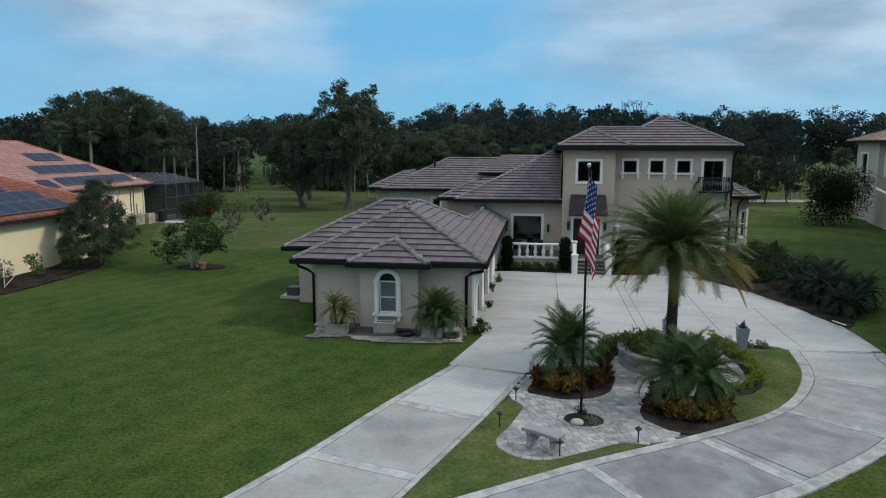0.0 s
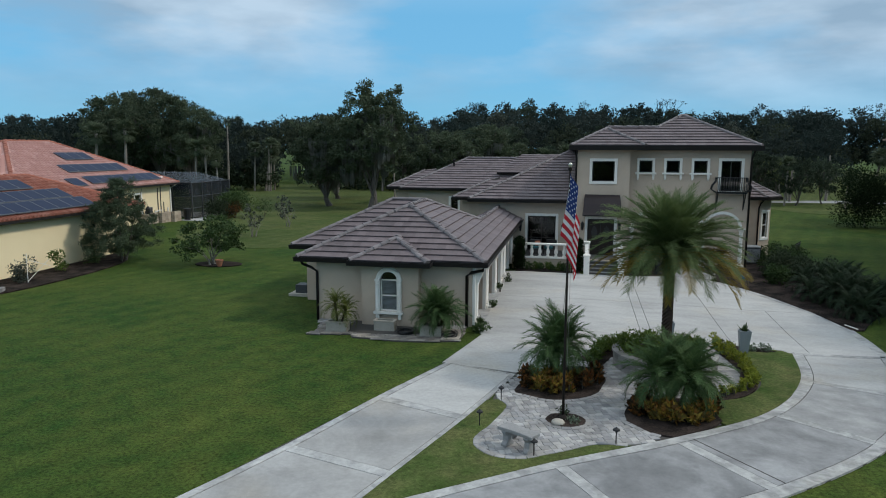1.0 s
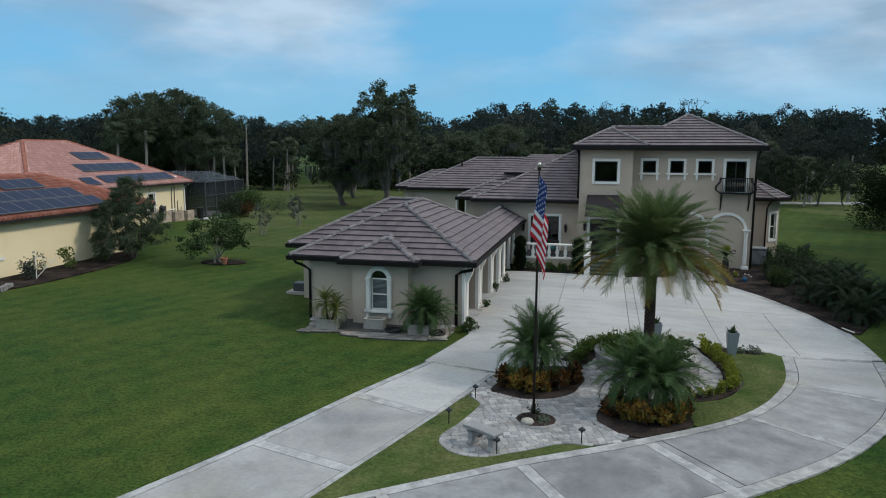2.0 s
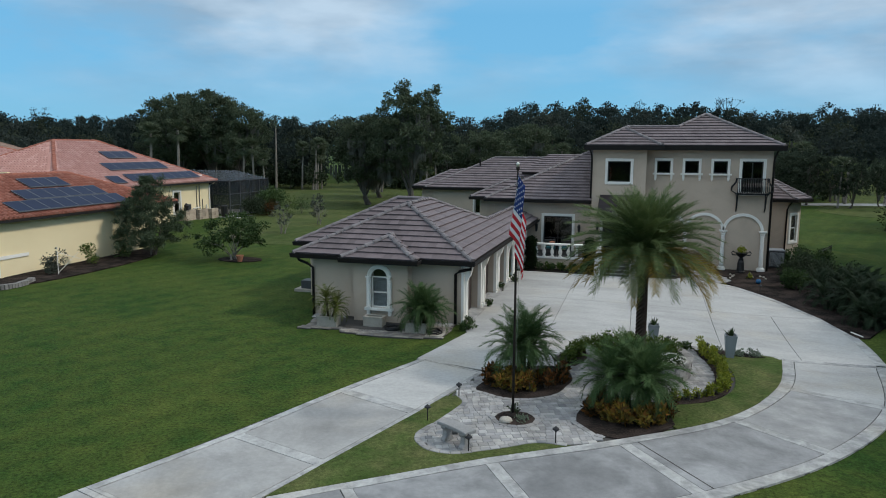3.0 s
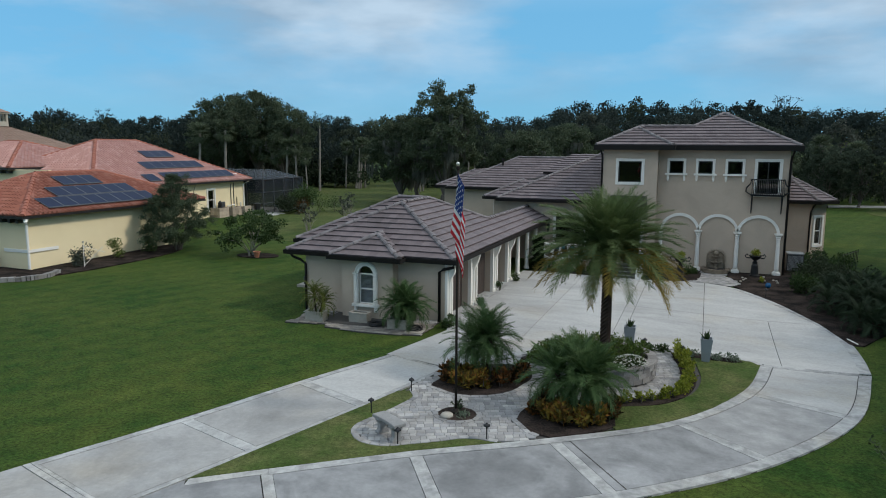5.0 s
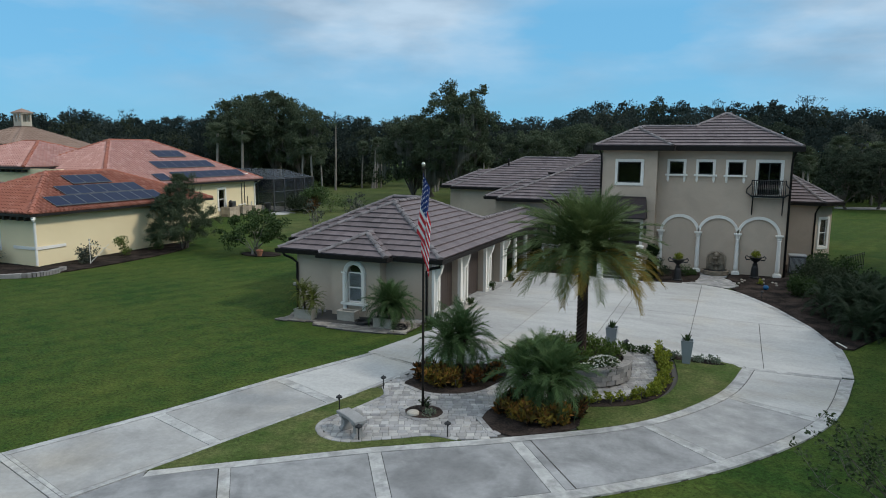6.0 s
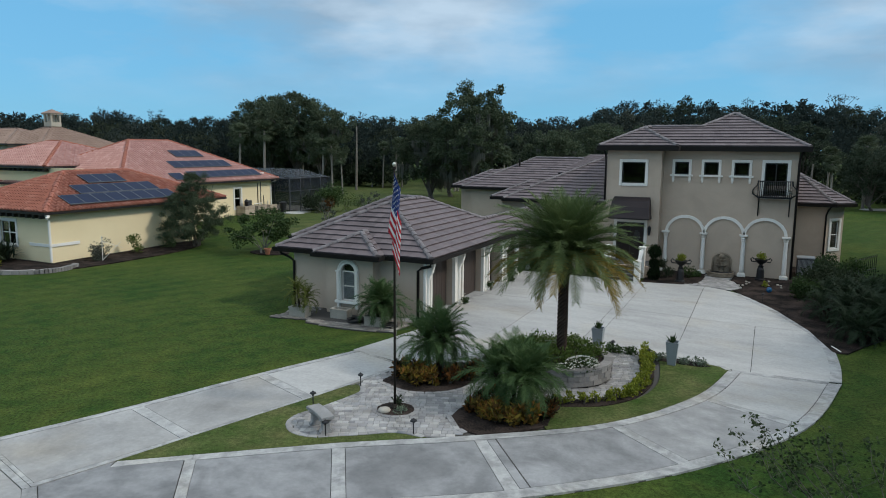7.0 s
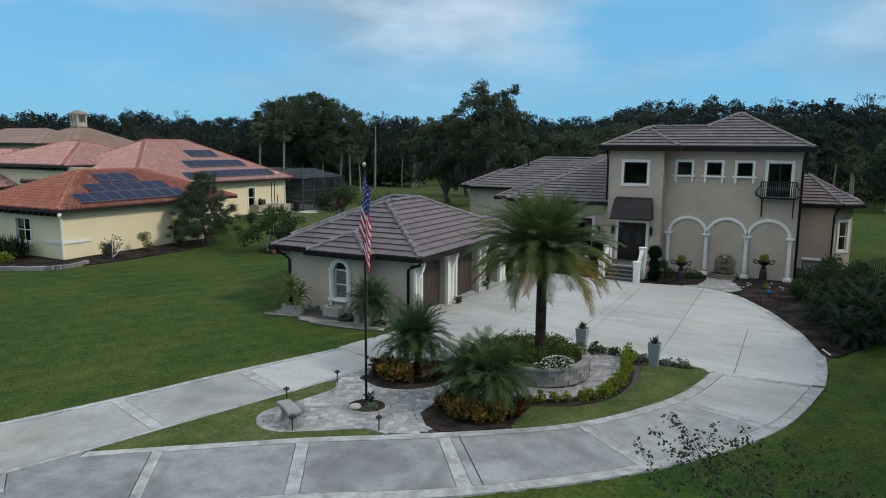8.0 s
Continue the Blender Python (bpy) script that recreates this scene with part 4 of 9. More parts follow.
def band_along(pts, wd, y0, y1, m):
    """A trim band of that width outside an outline in the local x-z plane."""
    n = len(pts)
    outs = []
    for i in range(n):
        a, b = Vector(pts[max(i - 1, 0)]), Vector(pts[min(i + 1, n - 1)])
        d = (b - a).normalized()
        outs.append((pts[i][0] - d.y * wd, pts[i][1] + d.x * wd))
    v = [m @ Vector((p[0], y, p[1])) for y in (y0, y1) for p in list(pts) + outs]
    N = 2 * n
    f = []
    for i in range(n - 1):
        f += [(i, i + 1, n + i + 1, n + i), (N + i, N + n + i, N + n + i + 1, N + i + 1), (i, N + i, N + i + 1, i + 1), (n + i, n + i + 1, N + n + i + 1, N + n + i)]
    f += [(0, n, N + n, N), (n - 1, N + n - 1, N + N - 1, N - 1)]
    return MB().add(v, f)


# ---- garage wing ----
E1 = 2.5
T1 = E1 + 3.705 * PITCH
garage = thing("garage_wing", "single-storey beige stucco garage wing with a grey-brown tiled hip roof", "garage")
groof = new("roof")
groof.parent = garage
groof["label"] = "grey-brown flat concrete tile hip roof"
FW = pose(0, 25.5, 0)
wall("wall", -8.7, -2.485, -0.12, 2.42, FW, [(-6.6, -4.5, -0.12, 2.42)], garage, M_STUCCO)
wall("wall", -6.7, -4.46, -0.12, 2.42, pose(0, 24.98, 0), [(-5.94, -5.28, 0.55, 2.1)], garage, M_STUCCO)
wall("wall", 25.0, 25.5, -0.12, 2.42, pose(-4.46, 0, 0, 0, 0, 90), [], garage, M_STUCCO)
wall("wall", -25.5, -25.0, -0.12, 2.42, pose(-6.7, 0, 0, 0, 0, -90), [], garage, M_STUCCO)
wall("wall", -28.65, -25.5, -0.12, 2.42, pose(-8.7, 0, 0, 0, 0, -90), [], garage, M_STUCCO)
wall("wall", -10.4, -8.7, -0.05, 2.42, pose(0, 28.65, 0), [], garage, M_STUCCO)
wall("wall", -34.8, -28.65, 0, 2.42, pose(-10.4, 0, 0, 0, 0, -90), [], garage, M_STUCCO)
wall("wall", 2.45, 10.4, 0, 2.42, pose(0, 34.8, 0, 0, 0, 180), [], garage, M_STUCCO)
DOORS = ((25.98, 28.17), (29.08, 31.4), (32.2, 33.9))
wall("wall", 25.5, 35.0, 0, 2.42, pose(-2.75, 0, 0, 0, 0, 90), [(a, b, 0, 2.2) for a, b in DOORS], garage, M_STUCCO, 0.15)
# floor coloured near black for the unlit inside of the garage
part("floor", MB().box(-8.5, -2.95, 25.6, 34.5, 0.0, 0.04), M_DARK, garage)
for i, (a, b) in enumerate(DOORS):
    m = pose(-2.36, a, 0, 0, 0, 90)
    w = b - a
    out = [(0, 0), (0, 1.95), (0.05, 2.1), (0.16, 2.2), (0.32, 2.25), (w - 0.32, 2.25), (w - 0.16, 2.2), (w - 0.05, 2.1), (w, 1.95), (w, 0)]
    part("door_surround", band_along(out, 0.13, -0.05, 0.09, m), M_WHITE, garage, "white moulded arch round the garage opening")
    sp = MB()
    sp.prism([(-0.1, 2.42), (-0.1, 2.26), (w + 0.1, 2.26), (w + 0.1, 2.42)], 0.0, 0.35, m @ Matrix(((1, 0, 0, 0), (0, 0, 1, 0), (0, 1, 0, 0), (0, 0, 0, 1))))
    part("lintel", sp, M_STUCCO, garage)
    if i < 2:
        d = new("garage_door")
        d.parent = garage
        d.matrix_basis = m
        d["label"] = "closed dark brown planked garage door"
        n = 9
        for k in range(n):
            part("board", MB().box(w * k / n + 0.006, w * (k + 1) / n - 0.006, 0.36, 0.40, 0.03, 2.26), M_GARDOOR, d)
        part("backing", MB().box(0, w, 0.40, 0.43, 0.02, 2.26), M_GARDOOR, d)
    part("threshold", MB().box(0, w, -0.25, 0.4, 0.0, 0.045, m), M_BORDER, garage)
for y0, y1 in ((25.49, 25.85), (28.36, 28.90), (31.56, 32.05), (34.05, 34.75)):
    c = (y0 + y1) / 2
    pier = new("pier")
    pier.parent = garage
    pier["label"] = "white pier with a twisted half column and scrolled bracket"
    part("shaft", MB().box(-2.48, -2.36, y0, y1, 0.0, 2.3), M_WHITE, pier, bevel=0.015)
    part("plinth", MB().box(-2.47, -2.27, y0 - 0.02, y1 + 0.02, 0.0, 0.18), M_WHITE, pier, bevel=0.02)
    part("half_column", MB().lathe([(0.10, 0.18), (0.10, 0.22), (0.075, 0.26), (0.07, 1.5), (0.085, 1.55), (0.095, 1.62), (0.11, 1.66)], (-2.35, c, 0), 12), M_WHITE, pier, smooth=True)
    part("bracket", MB().prism([(0, 0), (0.12, 0.0), (0.14, 0.10), (0.22, 0.22), (0.3, 0.5), (0.3, 0.62), (0, 0.62)], -0.09, 0.09, Matrix.Translation((-2.36, c, 1.66)) @ Matrix(((1, 0, 0, 0), (0, 0, 1, 0), (0, 1, 0, 0), (0, 0, 0, 1)))), M_WHITE, pier, bevel=0.015)
for y0, y1 in ((25.73, 25.98), (28.17, 29.08), (31.4, 32.2), (33.9, 34.78)):
    part("reveal", MB().box(-2.74, -2.452, y0 + 0.004, y1 - 0.004, 0.0, 2.41), M_STUCCO, garage)
# covered way between garage and house
for y in (36.4, 38.4, 40.4):
    part("porch_column", MB().lathe([(0.16, 0), (0.16, 0.1), (0.12, 0.16), (0.11, 2.1), (0.15, 2.2), (0.15, 2.33)], (-2.45, y, 0), 14), M_WHITE, garage, "round white porch column", smooth=True)
wall("wall", -42.0, -34.8, 0, 2.42, pose(-4.55, 0, 0, 0, 0, -90), [], garage, M_STUCCO)
part("beam", MB().box(-2.6, -2.3, 34.9, 42.0, 2.3, 2.46), M_WHITE, garage)

far = M_TILE_R
R_ = -1.95
slope(groof, [(-9.36, 25.12, E1), (R_, 25.12, E1), (-5.655, 28.555, T1)], far, single=True)
slope(groof, [(R_, 25.12, E1), (R_, 33.825, E1), (-3.38, 33.825, E1 + 1.43 * PITCH), (-5.655, 31.55, T1), (-5.655, 28.555, T1)], far)
slope(groof, [(R_, 33.825, E1), (R_, 42.3, E1), (-3.38, 42.3, E1 + 1.43 * PITCH), (-3.38, 33.825, E1 + 1.43 * PITCH)], far, phase=-8.975)
slope(groof, [(-9.36, 28.25, E1), (-9.36, 25.12, E1), (-5.655, 28.555, T1), (-5.655, 31.555, T1)], far)
slope(groof, [(-10.9, 28.25, E1), (-9.36, 28.25, E1), (-5.655, 31.555, T1), (-7.2, 31.55, T1)], far, single=True)
slope(groof, [(-10.9, 35.25, E1), (-10.9, 28.25, E1), (-7.2, 31.55, T1)], far)
slope(groof, [(R_, 35.25, E1), (-10.9, 35.25, E1), (-7.2, 31.55, T1), (-5.655, 31.55, T1)], far)
slope(groof, [(-4.81, 42.3, E1), (-4.81, 34.0, E1), (-3.38, 34.0, E1 + 1.43 * PITCH), (-3.38, 42.3, E1 + 1.43 * PITCH)], far)
slope(groof, [(-7.03, 24.6, E1), (-4.03, 24.6, E1), (-5.53, 25.9, E1 + 0.735)], far, single=True)
slope(groof, [(-4.03, 24.6, E1), (-4.03, 25.12, E1), (-5.53, 26.35, E1 + 0.735), (-5.53, 25.9, E1 + 0.735)], far)
slope(groof, [(-7.03, 25.12, E1), (-7.03, 24.6, E1), (-5.53, 25.9, E1 + 0.735), (-5.53, 26.35, E1 + 0.735)], far)
for a, b in (((-9.36, 25.12, E1), (-5.655, 28.555, T1)), ((R_, 25.12, E1), (-5.655, 28.555, T1)), ((-5.655, 28.5, T1), (-5.655, 31.6, T1)), ((-10.9, 28.25, E1), (-7.2, 31.55, T1)), ((-7.2, 31.55, T1), (-5.655, 31.55, T1)), ((-3.38, 33.825, E1 + 0.7), (-5.655, 31.55, T1)), ((-3.38, 33.8, E1 + 0.7), (-3.38, 42.3, E1 + 0.7)), ((-7.03, 24.6, E1), (-5.53, 25.9, E1 + 0.735)), ((-4.03, 24.6, E1), (-5.53, 25.9, E1 + 0.735)), ((-5.53, 25.85, E1 + 0.735), (-5.53, 26.4, E1 + 0.735))):
    ridge(groof, a, b, M_CAP)
gutter(groof, [(-9.36, 25.12, E1), (-7.0, 25.12, E1)])
gutter(groof, [(-7.03, 25.12, E1), (-7.03, 24.6, E1), (-4.03, 24.6, E1), (-4.03, 25.12, E1)])
gutter(groof, [(-4.0, 25.12, E1), (R_, 25.12, E1), (R_, 42.3, E1)])
gutter(groof, [(-10.9, 35.2, E1), (-10.9, 28.25, E1), (-9.36, 28.25, E1), (-9.36, 25.12, E1)])
part("soffit", MB().box(-9.3, -2.0, 25.17, 28.8, E1 - 0.17, E1 - 0.13).box(-10.85, -2.0, 28.3, 35.2, E1 - 0.172, E1 - 0.132).box(-6.98, -4.08, 24.65, 25.3, E1 - 0.168, E1 - 0.128).box(-4.8, -2.0, 35, 42.2, E1 - 0.17, E1 - 0.13), M_GUTTER, groof)
downpipe(garage, [(-2.0, 25.2, 2.38), (-2.05, 25.26, 2.2), (-2.5, 25.4, 2.08), (-2.68, 25.43, 1.95), (-2.68, 25.43, -0.04)], 0.06)
downpipe(garage, [(-9.25, 25.22, 2.38), (-9.2, 25.3, 2.2), (-8.9, 25.42, 2.06), (-8.66, 25.43, 1.9), (-8.66, 25.43, -0.08)], 0.055)

# arched window with twisted side columns
aw = new("arched_window")
aw.parent = garage
aw.matrix_basis = pose(-5.94, 24.98, 0.55)
aw["label"] = "arched window framed by white twisted columns"
part("surround", band_along(arch_pts(0.66, 1.2, 0.33), 0.17, -0.07, 0.05, Matrix.Identity(4)), M_WHITE, aw)
part("keel", band_along(arch_pts(0.86, 1.3, 0.40)[1:-1], 0.045, -0.11, -0.06, Matrix.Translation((-0.10, 0, -0.08))), M_WHITE, aw, "raised white moulding over the arch")
part("sill", MB().box(-0.25, 0.91, -0.17, 0.02, -0.1, -0.002).box(-0.17, -0.05, -0.12, 0.02, -0.30, -0.102).box(0.71, 0.83, -0.12, 0.02, -0.30, -0.102), M_WHITE, aw, bevel=0.012)
for cx in (-0.10, 0.76):
    tw = MB()
    n, rings = 14, 66
    v = []
    for i in range(rings + 1):
        z = 0.03 + 1.17 * i / rings
        for k in range(n):
            a = 2 * math.pi * k / n
            r = 0.075 * (1 + 0.28 * math.cos(2 * (a - 34 * z)))
            v.append((cx + r * math.cos(a), -0.1 + r * math.sin(a), z))
    tw.add(v, [(i * n + k, i * n + (k + 1) % n, (i + 1) * n + (k + 1) % n, (i + 1) * n + k) for i in range(rings) for k in range(n)])
    part("twisted_column", tw, M_WHITE, aw, smooth=True)
    part("capital", MB().box(cx - 0.09, cx + 0.09, -0.19, 0.0, 1.19, 1.25), M_WHITE, aw)
    part("base", MB().box(cx - 0.1, cx + 0.1, -0.2, 0.0, -0.002, 0.03), M_WHITE, aw)
part("sash", MB().box(0, 0.045, 0.05, 0.1, 0, 1.2).box(0.615, 0.66, 0.05, 0.1, 0, 1.2).box(0.045, 0.615, 0.05, 0.1, 0, 0.045).box(0.045, 0.615, 0.052, 0.098, 0.57, 0.62).box(0.045, 0.615, 0.052, 0.098, 1.17, 1.22), M_WHITE, aw)
gp = arch_pts(0.62, 1.18, 0.33)
part("pane", MB().add([(x + 0.02, y, z + 0.01) for y in (0.07, 0.08) for x, z in gp], [tuple(range(len(gp) - 1, -1, -1)), tuple(range(len(gp), 2 * len(gp)))]), M_CLEAR, aw).visible_shadow = False
for k in range(24):
    part("slat", MB().box(0.03, 0.63, 0.13, 0.16, 0.04 + 0.048 * k, 0.075 + 0.048 * k), M_SLAT, aw)
# black sheet in place of the dark inside behind the arched pane
part("unlit_sheet", MB().box(-0.1, 0.8, 0.4, 0.42, -0.1, 1.7), M_DARK, aw)
part("spandrel", MB().add([(x, 0.0, z) for x, z in arch_pts(0.66, 1.2, 0.33)[1:-1]] + [(0, 0.0, 1.56), (0.66, 0.0, 1.56)], [(0, 1, 2, 3, 4, 5, 6, 7, 15), (7, 8, 9, 10, 11, 12, 13, 14, 16), (7, 16, 15)]), M_STUCCO, aw)

# ---- main house ----
E2, E3, E4 = 6.9, 3.7, 3.8
house = thing("house", "two-storey beige stucco villa with grey-brown tiled hip roofs", "house")
roof_up = new("roof")
roof_up.parent = house
roof_up["label"] = "upper hip roof of grey-brown flat tiles"
roof_lo = new("roof")
roof_lo.parent = house
roof_lo["label"] = "lower hip roofs of grey-brown flat tiles"
MX = 10.8
wall("wall", 1.28, 4.2, 0, 6.75, pose(0, 40.65, 0), [(2.12, 3.36, 4.88, 6.02), (1.95, 3.45, 0.62, 2.72)], house, M_STUCCO)
wall("wall", 4.2, MX, 0, 6.75, pose(0, 41.55, 0), [(4.78, 5.50, 5.38, 6.06), (6.28, 7.02, 5.38, 6.06), (7.78, 8.52, 5.38, 6.06), (9.26, 10.32, 4.36, 6.06)], house, M_STUCCO)
wall("wall", 40.67, 41.55, 0, 6.75, pose(4.2, 0, 0, 0, 0, 90), [], house, M_STUCCO)
wall("wall", 41.57, 48.2, 0, 6.75, pose(MX, 0, 0, 0, 0, 90), [], house, M_STUCCO)
wall("wall", -48.2, -40.67, 0, 6.75, pose(1.28, 0, 0, 0, 0, -90), [], house, M_STUCCO)
wall("wall", -MX, -1.28, 0, 6.75, pose(0, 48.2, 0, 0, 0, 180), [], house, M_STUCCO)
wall("wall", -4.6, 1.28, 0, 3.6, pose(0, 41.95, 0), [(-1.58, 0.10, 0.62, 2.70)], house, M_STUCCO)
wall("wall", -49, -41.95, 0, 3.6, pose(-4.6, 0, 0, 0, 0, -90), [], house, M_STUCCO)
wall("wall", -5.8, -4.6, 0, 3.6, pose(0, 43.0, 0), [], house, M_STUCCO)
wall("wall", -49, -43.0, 0, 3.6, pose(-5.8, 0, 0, 0, 0, -90), [], house, M_STUCCO)
wall("wall", -11.1, 1.3, 0, 3.7, pose(0, 50.4, 0), [(-7.9, -7.3, 1.9, 3.1)], house, M_STUCCO)
wall("wall", -60, -50.4, 0, 3.7, pose(-11.1, 0, 0, 0, 0, -90), [], house, M_STUCCO)
wall("wall", -12.4, -11.1, 0, 3.7, pose(0, 51.6, 0), [], house, M_STUCCO)
wall("wall", -59, -51.6, 0, 3.7, pose(-12.4, 0, 0, 0, 0, -90), [], house, M_STUCCO)
casement(house, pose(-7.9, 50.4, 1.9), 0.6, 1.2, 0.12)
casement(house, pose(2.12, 40.65, 4.88), 1.24, 1.14, 0.15, name="window", frame_mat=M_BRONZE, label="square upper window with a white moulded surround")
for x in (4.78, 6.28, 7.78):
    casement(house, pose(x, 41.55, 5.38), 0.73, 0.68, 0.13, frame_mat=M_BRONZE, sill=True, label="small square window over a white bracketed ledge")
casement(house, pose(9.26, 41.55, 4.36), 1.06, 1.70, 0.15, (0.53,), (), M_BRONZE, name="balcony_door", label="dark glazed balcony door with white surround", sill=False)
casement(house, pose(-1.58, 41.95, 0.62), 1.68, 2.08, 0.15, (0.84,), (0.75,), M_BRONZE, name="french_door", label="dark glazed double door with white surround")
fd = casement(house, pose(1.95, 40.65, 0.62), 1.5, 2.10, 0.15, (0.75,), (), M_BRONZE, name="front_door", label="dark wooden double front door with white surround")
part("leaf", MB().box(0.06, 0.74, 0.04, 0.09, 0.02, 2.04), M_WOODDOOR, fd, bevel=0.01)
part("leaf", MB().box(0.76, 1.44, 0.04, 0.09, 0.02, 2.04), M_WOODDOOR, fd, bevel=0.01)
for lx in (0.22, 0.92):
    part("panel", MB().prism([(0.18 + 0.18 * math.cos(a) * 0.9, 0.4 + 0.36 * math.sin(a)) for a in (2 * math.pi * k / 16 for k in range(16))], 0, 0.02, Matrix.Translation((lx, 0.04, 0.9)) @ Matrix(((1, 0, 0, 0), (0, 0, -1, 0), (0, 1, 0, 0), (0, 0, 0, 1)))), M_BRONZE, fd)

# upper roof
T2 = E2 + 2.035 * PITCH
W2 = E2 + 2.2 * PITCH
P2 = E2 + 3.7 * PITCH
slope(roof_up, [(0.9, 40.25, E2), (4.97, 40.25, E2), (2.935, 42.285, T2)], far)
slope(roof_up, [(0.9, 45.55, E2), (0.9, 40.25, E2), (2.935, 42.285, T2), (3.1, 43.35, W2)], far)
slope(roof_up, [(4.97, 40.25, E2), (4.97, 41.15, E2), (2.935, 43.185, T2), (2.935, 42.285, T2)], far)
slope(roof_up, [(4.97, 41.15, E2), (5.9, 41.15, E2), (5.9, 43.35, W2), (3.1, 43.35, W2), (2.935, 43.185, T2)], far)
slope(roof_up, [(5.9, 41.15, E2), (11.25, 41.15, E2), (7.55, 44.85, P2), (7.4, 44.85, P2), (5.9, 43.35, W2)], far)
slope(roof_up, [(11.25, 41.15, E2), (11.25, 48.55, E2), (7.55, 44.85, P2)], far)
slope(roof_up, [(11.25, 48.55, E2), (3.7, 48.55, E2), (7.4, 44.85, P2), (7.55, 44.85, P2)], far)
slope(roof_up, [(3.7, 48.55, E2), (3.7, 41.15, E2), (7.4, 44.85, P2)], far)
slope(roof_up, [(6.0, 45.55, E2), (0.9, 45.55, E2), (3.1, 43.35, W2), (5.9, 43.35, W2)], far)
for a, b in (((0.9, 40.25, E2), (2.935, 42.285, T2)), ((4.97, 40.25, E2), (2.935, 42.285, T2)), ((2.935, 42.285, T2), (3.1, 43.35, W2)), ((3.0, 43.35, W2), (5.9, 43.35, W2)), ((5.9, 43.35, W2), (7.4, 44.85, P2)), ((11.25, 41.15, E2), (7.55, 44.85, P2)), ((7.35, 44.85, P2), (7.6, 44.85, P2)), ((11.25, 48.55, E2), (7.55, 44.85, P2))):
    ridge(roof_up, a, b, M_CAP)
gutter(roof_up, [(0.9, 48.2, E2), (0.9, 40.25, E2), (4.97, 40.25, E2), (4.97, 41.15, E2), (11.25, 41.15, E2), (11.25, 48.2, E2)], 0.26)
part("soffit", MB().box(0.95, 4.9, 40.3, 41.2, E2 - 0.2, E2 - 0.14).box(0.95, 11.2, 41.2, 48.5, E2 - 0.2, E2 - 0.14), M_GUTTER, roof_up)

# lower roofs
slope(roof_lo, [(-5.07, 41.35, E3), (1.28, 41.35, E3), (1.28, 47.7, E3 + 6.35 * PITCH)], far)
slope(roof_lo, [(-5.07, 52.0, E3), (-5.07, 41.35, E3), (1.28, 47.7, E3 + 6.35 * PITCH), (1.28, 52.0, E3 + 6.35 * PITCH)], far)
slope(roof_lo, [(-6.27, 42.49, E3), (-5.07, 42.49, E3), (-3.07, 44.49, E3 + 2 * PITCH), (-4.27, 44.49, E3 + 2 * PITCH)], far)
slope(roof_lo, [(-6.27, 50.4, E3), (-6.27, 42.49, E3), (-4.27, 44.49, E3 + 2 * PITCH), (-4.27, 50.4, E3 + 2 * PITCH)], far)
ridge(roof_lo, (-5.07, 41.35, E3), (1.25, 47.67, E3 + 6.32 * PITCH), M_CAP)
ridge(roof_lo, (-6.27, 42.49, E3), (-4.27, 44.49, E3 + 2 * PITCH), M_CAP)
gutter(roof_lo, [(-5.07, 42.49, E3), (-5.07, 41.35, E3), (1.28, 41.35, E3)])
gutter(roof_lo, [(-6.27, 49.0, E3), (-6.27, 42.49, E3), (-5.07, 42.49, E3)])
B4 = E4 + 4.4 * PITCH
slope(roof_lo, [(-11.6, 49.9, E4), (1.3, 49.9, E4), (1.3, 54.3, B4), (-7.2, 54.3, B4)], far)
slope(roof_lo, [(-11.6, 58.7, E4), (-11.6, 49.9, E4), (-7.2, 54.3, B4)], far)
slope(roof_lo, [(1.3, 58.7, E4), (-11.6, 58.7, E4), (-7.2, 54.3, B4), (1.3, 54.3, B4)], far)
slope(roof_lo, [(-12.9, 51.1, E4), (-11.6, 51.1, E4), (-9.2, 53.5, E4 + 2.4 * PITCH), (-10.5, 53.5, E4 + 2.4 * PITCH)], far)
slope(roof_lo, [(-12.9, 58.0, E4), (-12.9, 51.1, E4), (-10.5, 53.5, E4 + 2.4 * PITCH), (-10.5, 58.0, E4 + 2.4 * PITCH)], far)
slope(roof_lo, [(-4.6, 51.5, B4 - 1.0), (1.3, 51.5, B4 - 1.0), (0.6, 54.5, B4 + 0.3), (-3.0, 54.5, B4 + 0.3)], far)
ridge(roof_lo, (-11.6, 49.9, E4), (-7.2, 54.3, B4), M_CAP)
ridge(roof_lo, (-7.2, 54.3, B4), (1.0, 54.3, B4), M_CAP)
ridge(roof_lo, (-12.9, 51.1, E4), (-10.5, 53.5, E4 + 2.4 * PITCH), M_CAP)
gutter(roof_lo, [(-11.6, 51.1, E4), (-11.6, 49.9, E4), (1.2, 49.9, E4)])
gutter(roof_lo, [(-12.9, 58.0, E4), (-12.9, 51.1, E4), (-11.6, 51.1, E4)])
part("vent_pipe", MB().lathe([(0.07, 0), (0.07, 0.62), (0.1, 0.63), (0.1, 0.7), (0.04, 0.72)], (-8.1, 53.0, E4 + 1.35), 10), M_GUTTER, house, "dark plumbing vent pipe on the roof")
# one-storey bay on the far side
AP = (10.75, 49.2, 3.75 + 3.1 * PITCH)
E5 = 3.75
slope(roof_lo, [(10.82, 45.95, E5), (12.9, 45.95, E5), (AP[0] + 0.4, AP[1], AP[2]), (10.82, AP[1], AP[2])], far)
slope(roof_lo, [(12.9, 45.95, E5), (13.95, 47.0, E5), (AP[0] + 0.4, AP[1], AP[2])], far)
slope(roof_lo, [(13.95, 47.0, E5), (13.95, 52.4, E5), (AP[0] + 0.4, AP[1], AP[2])], far)
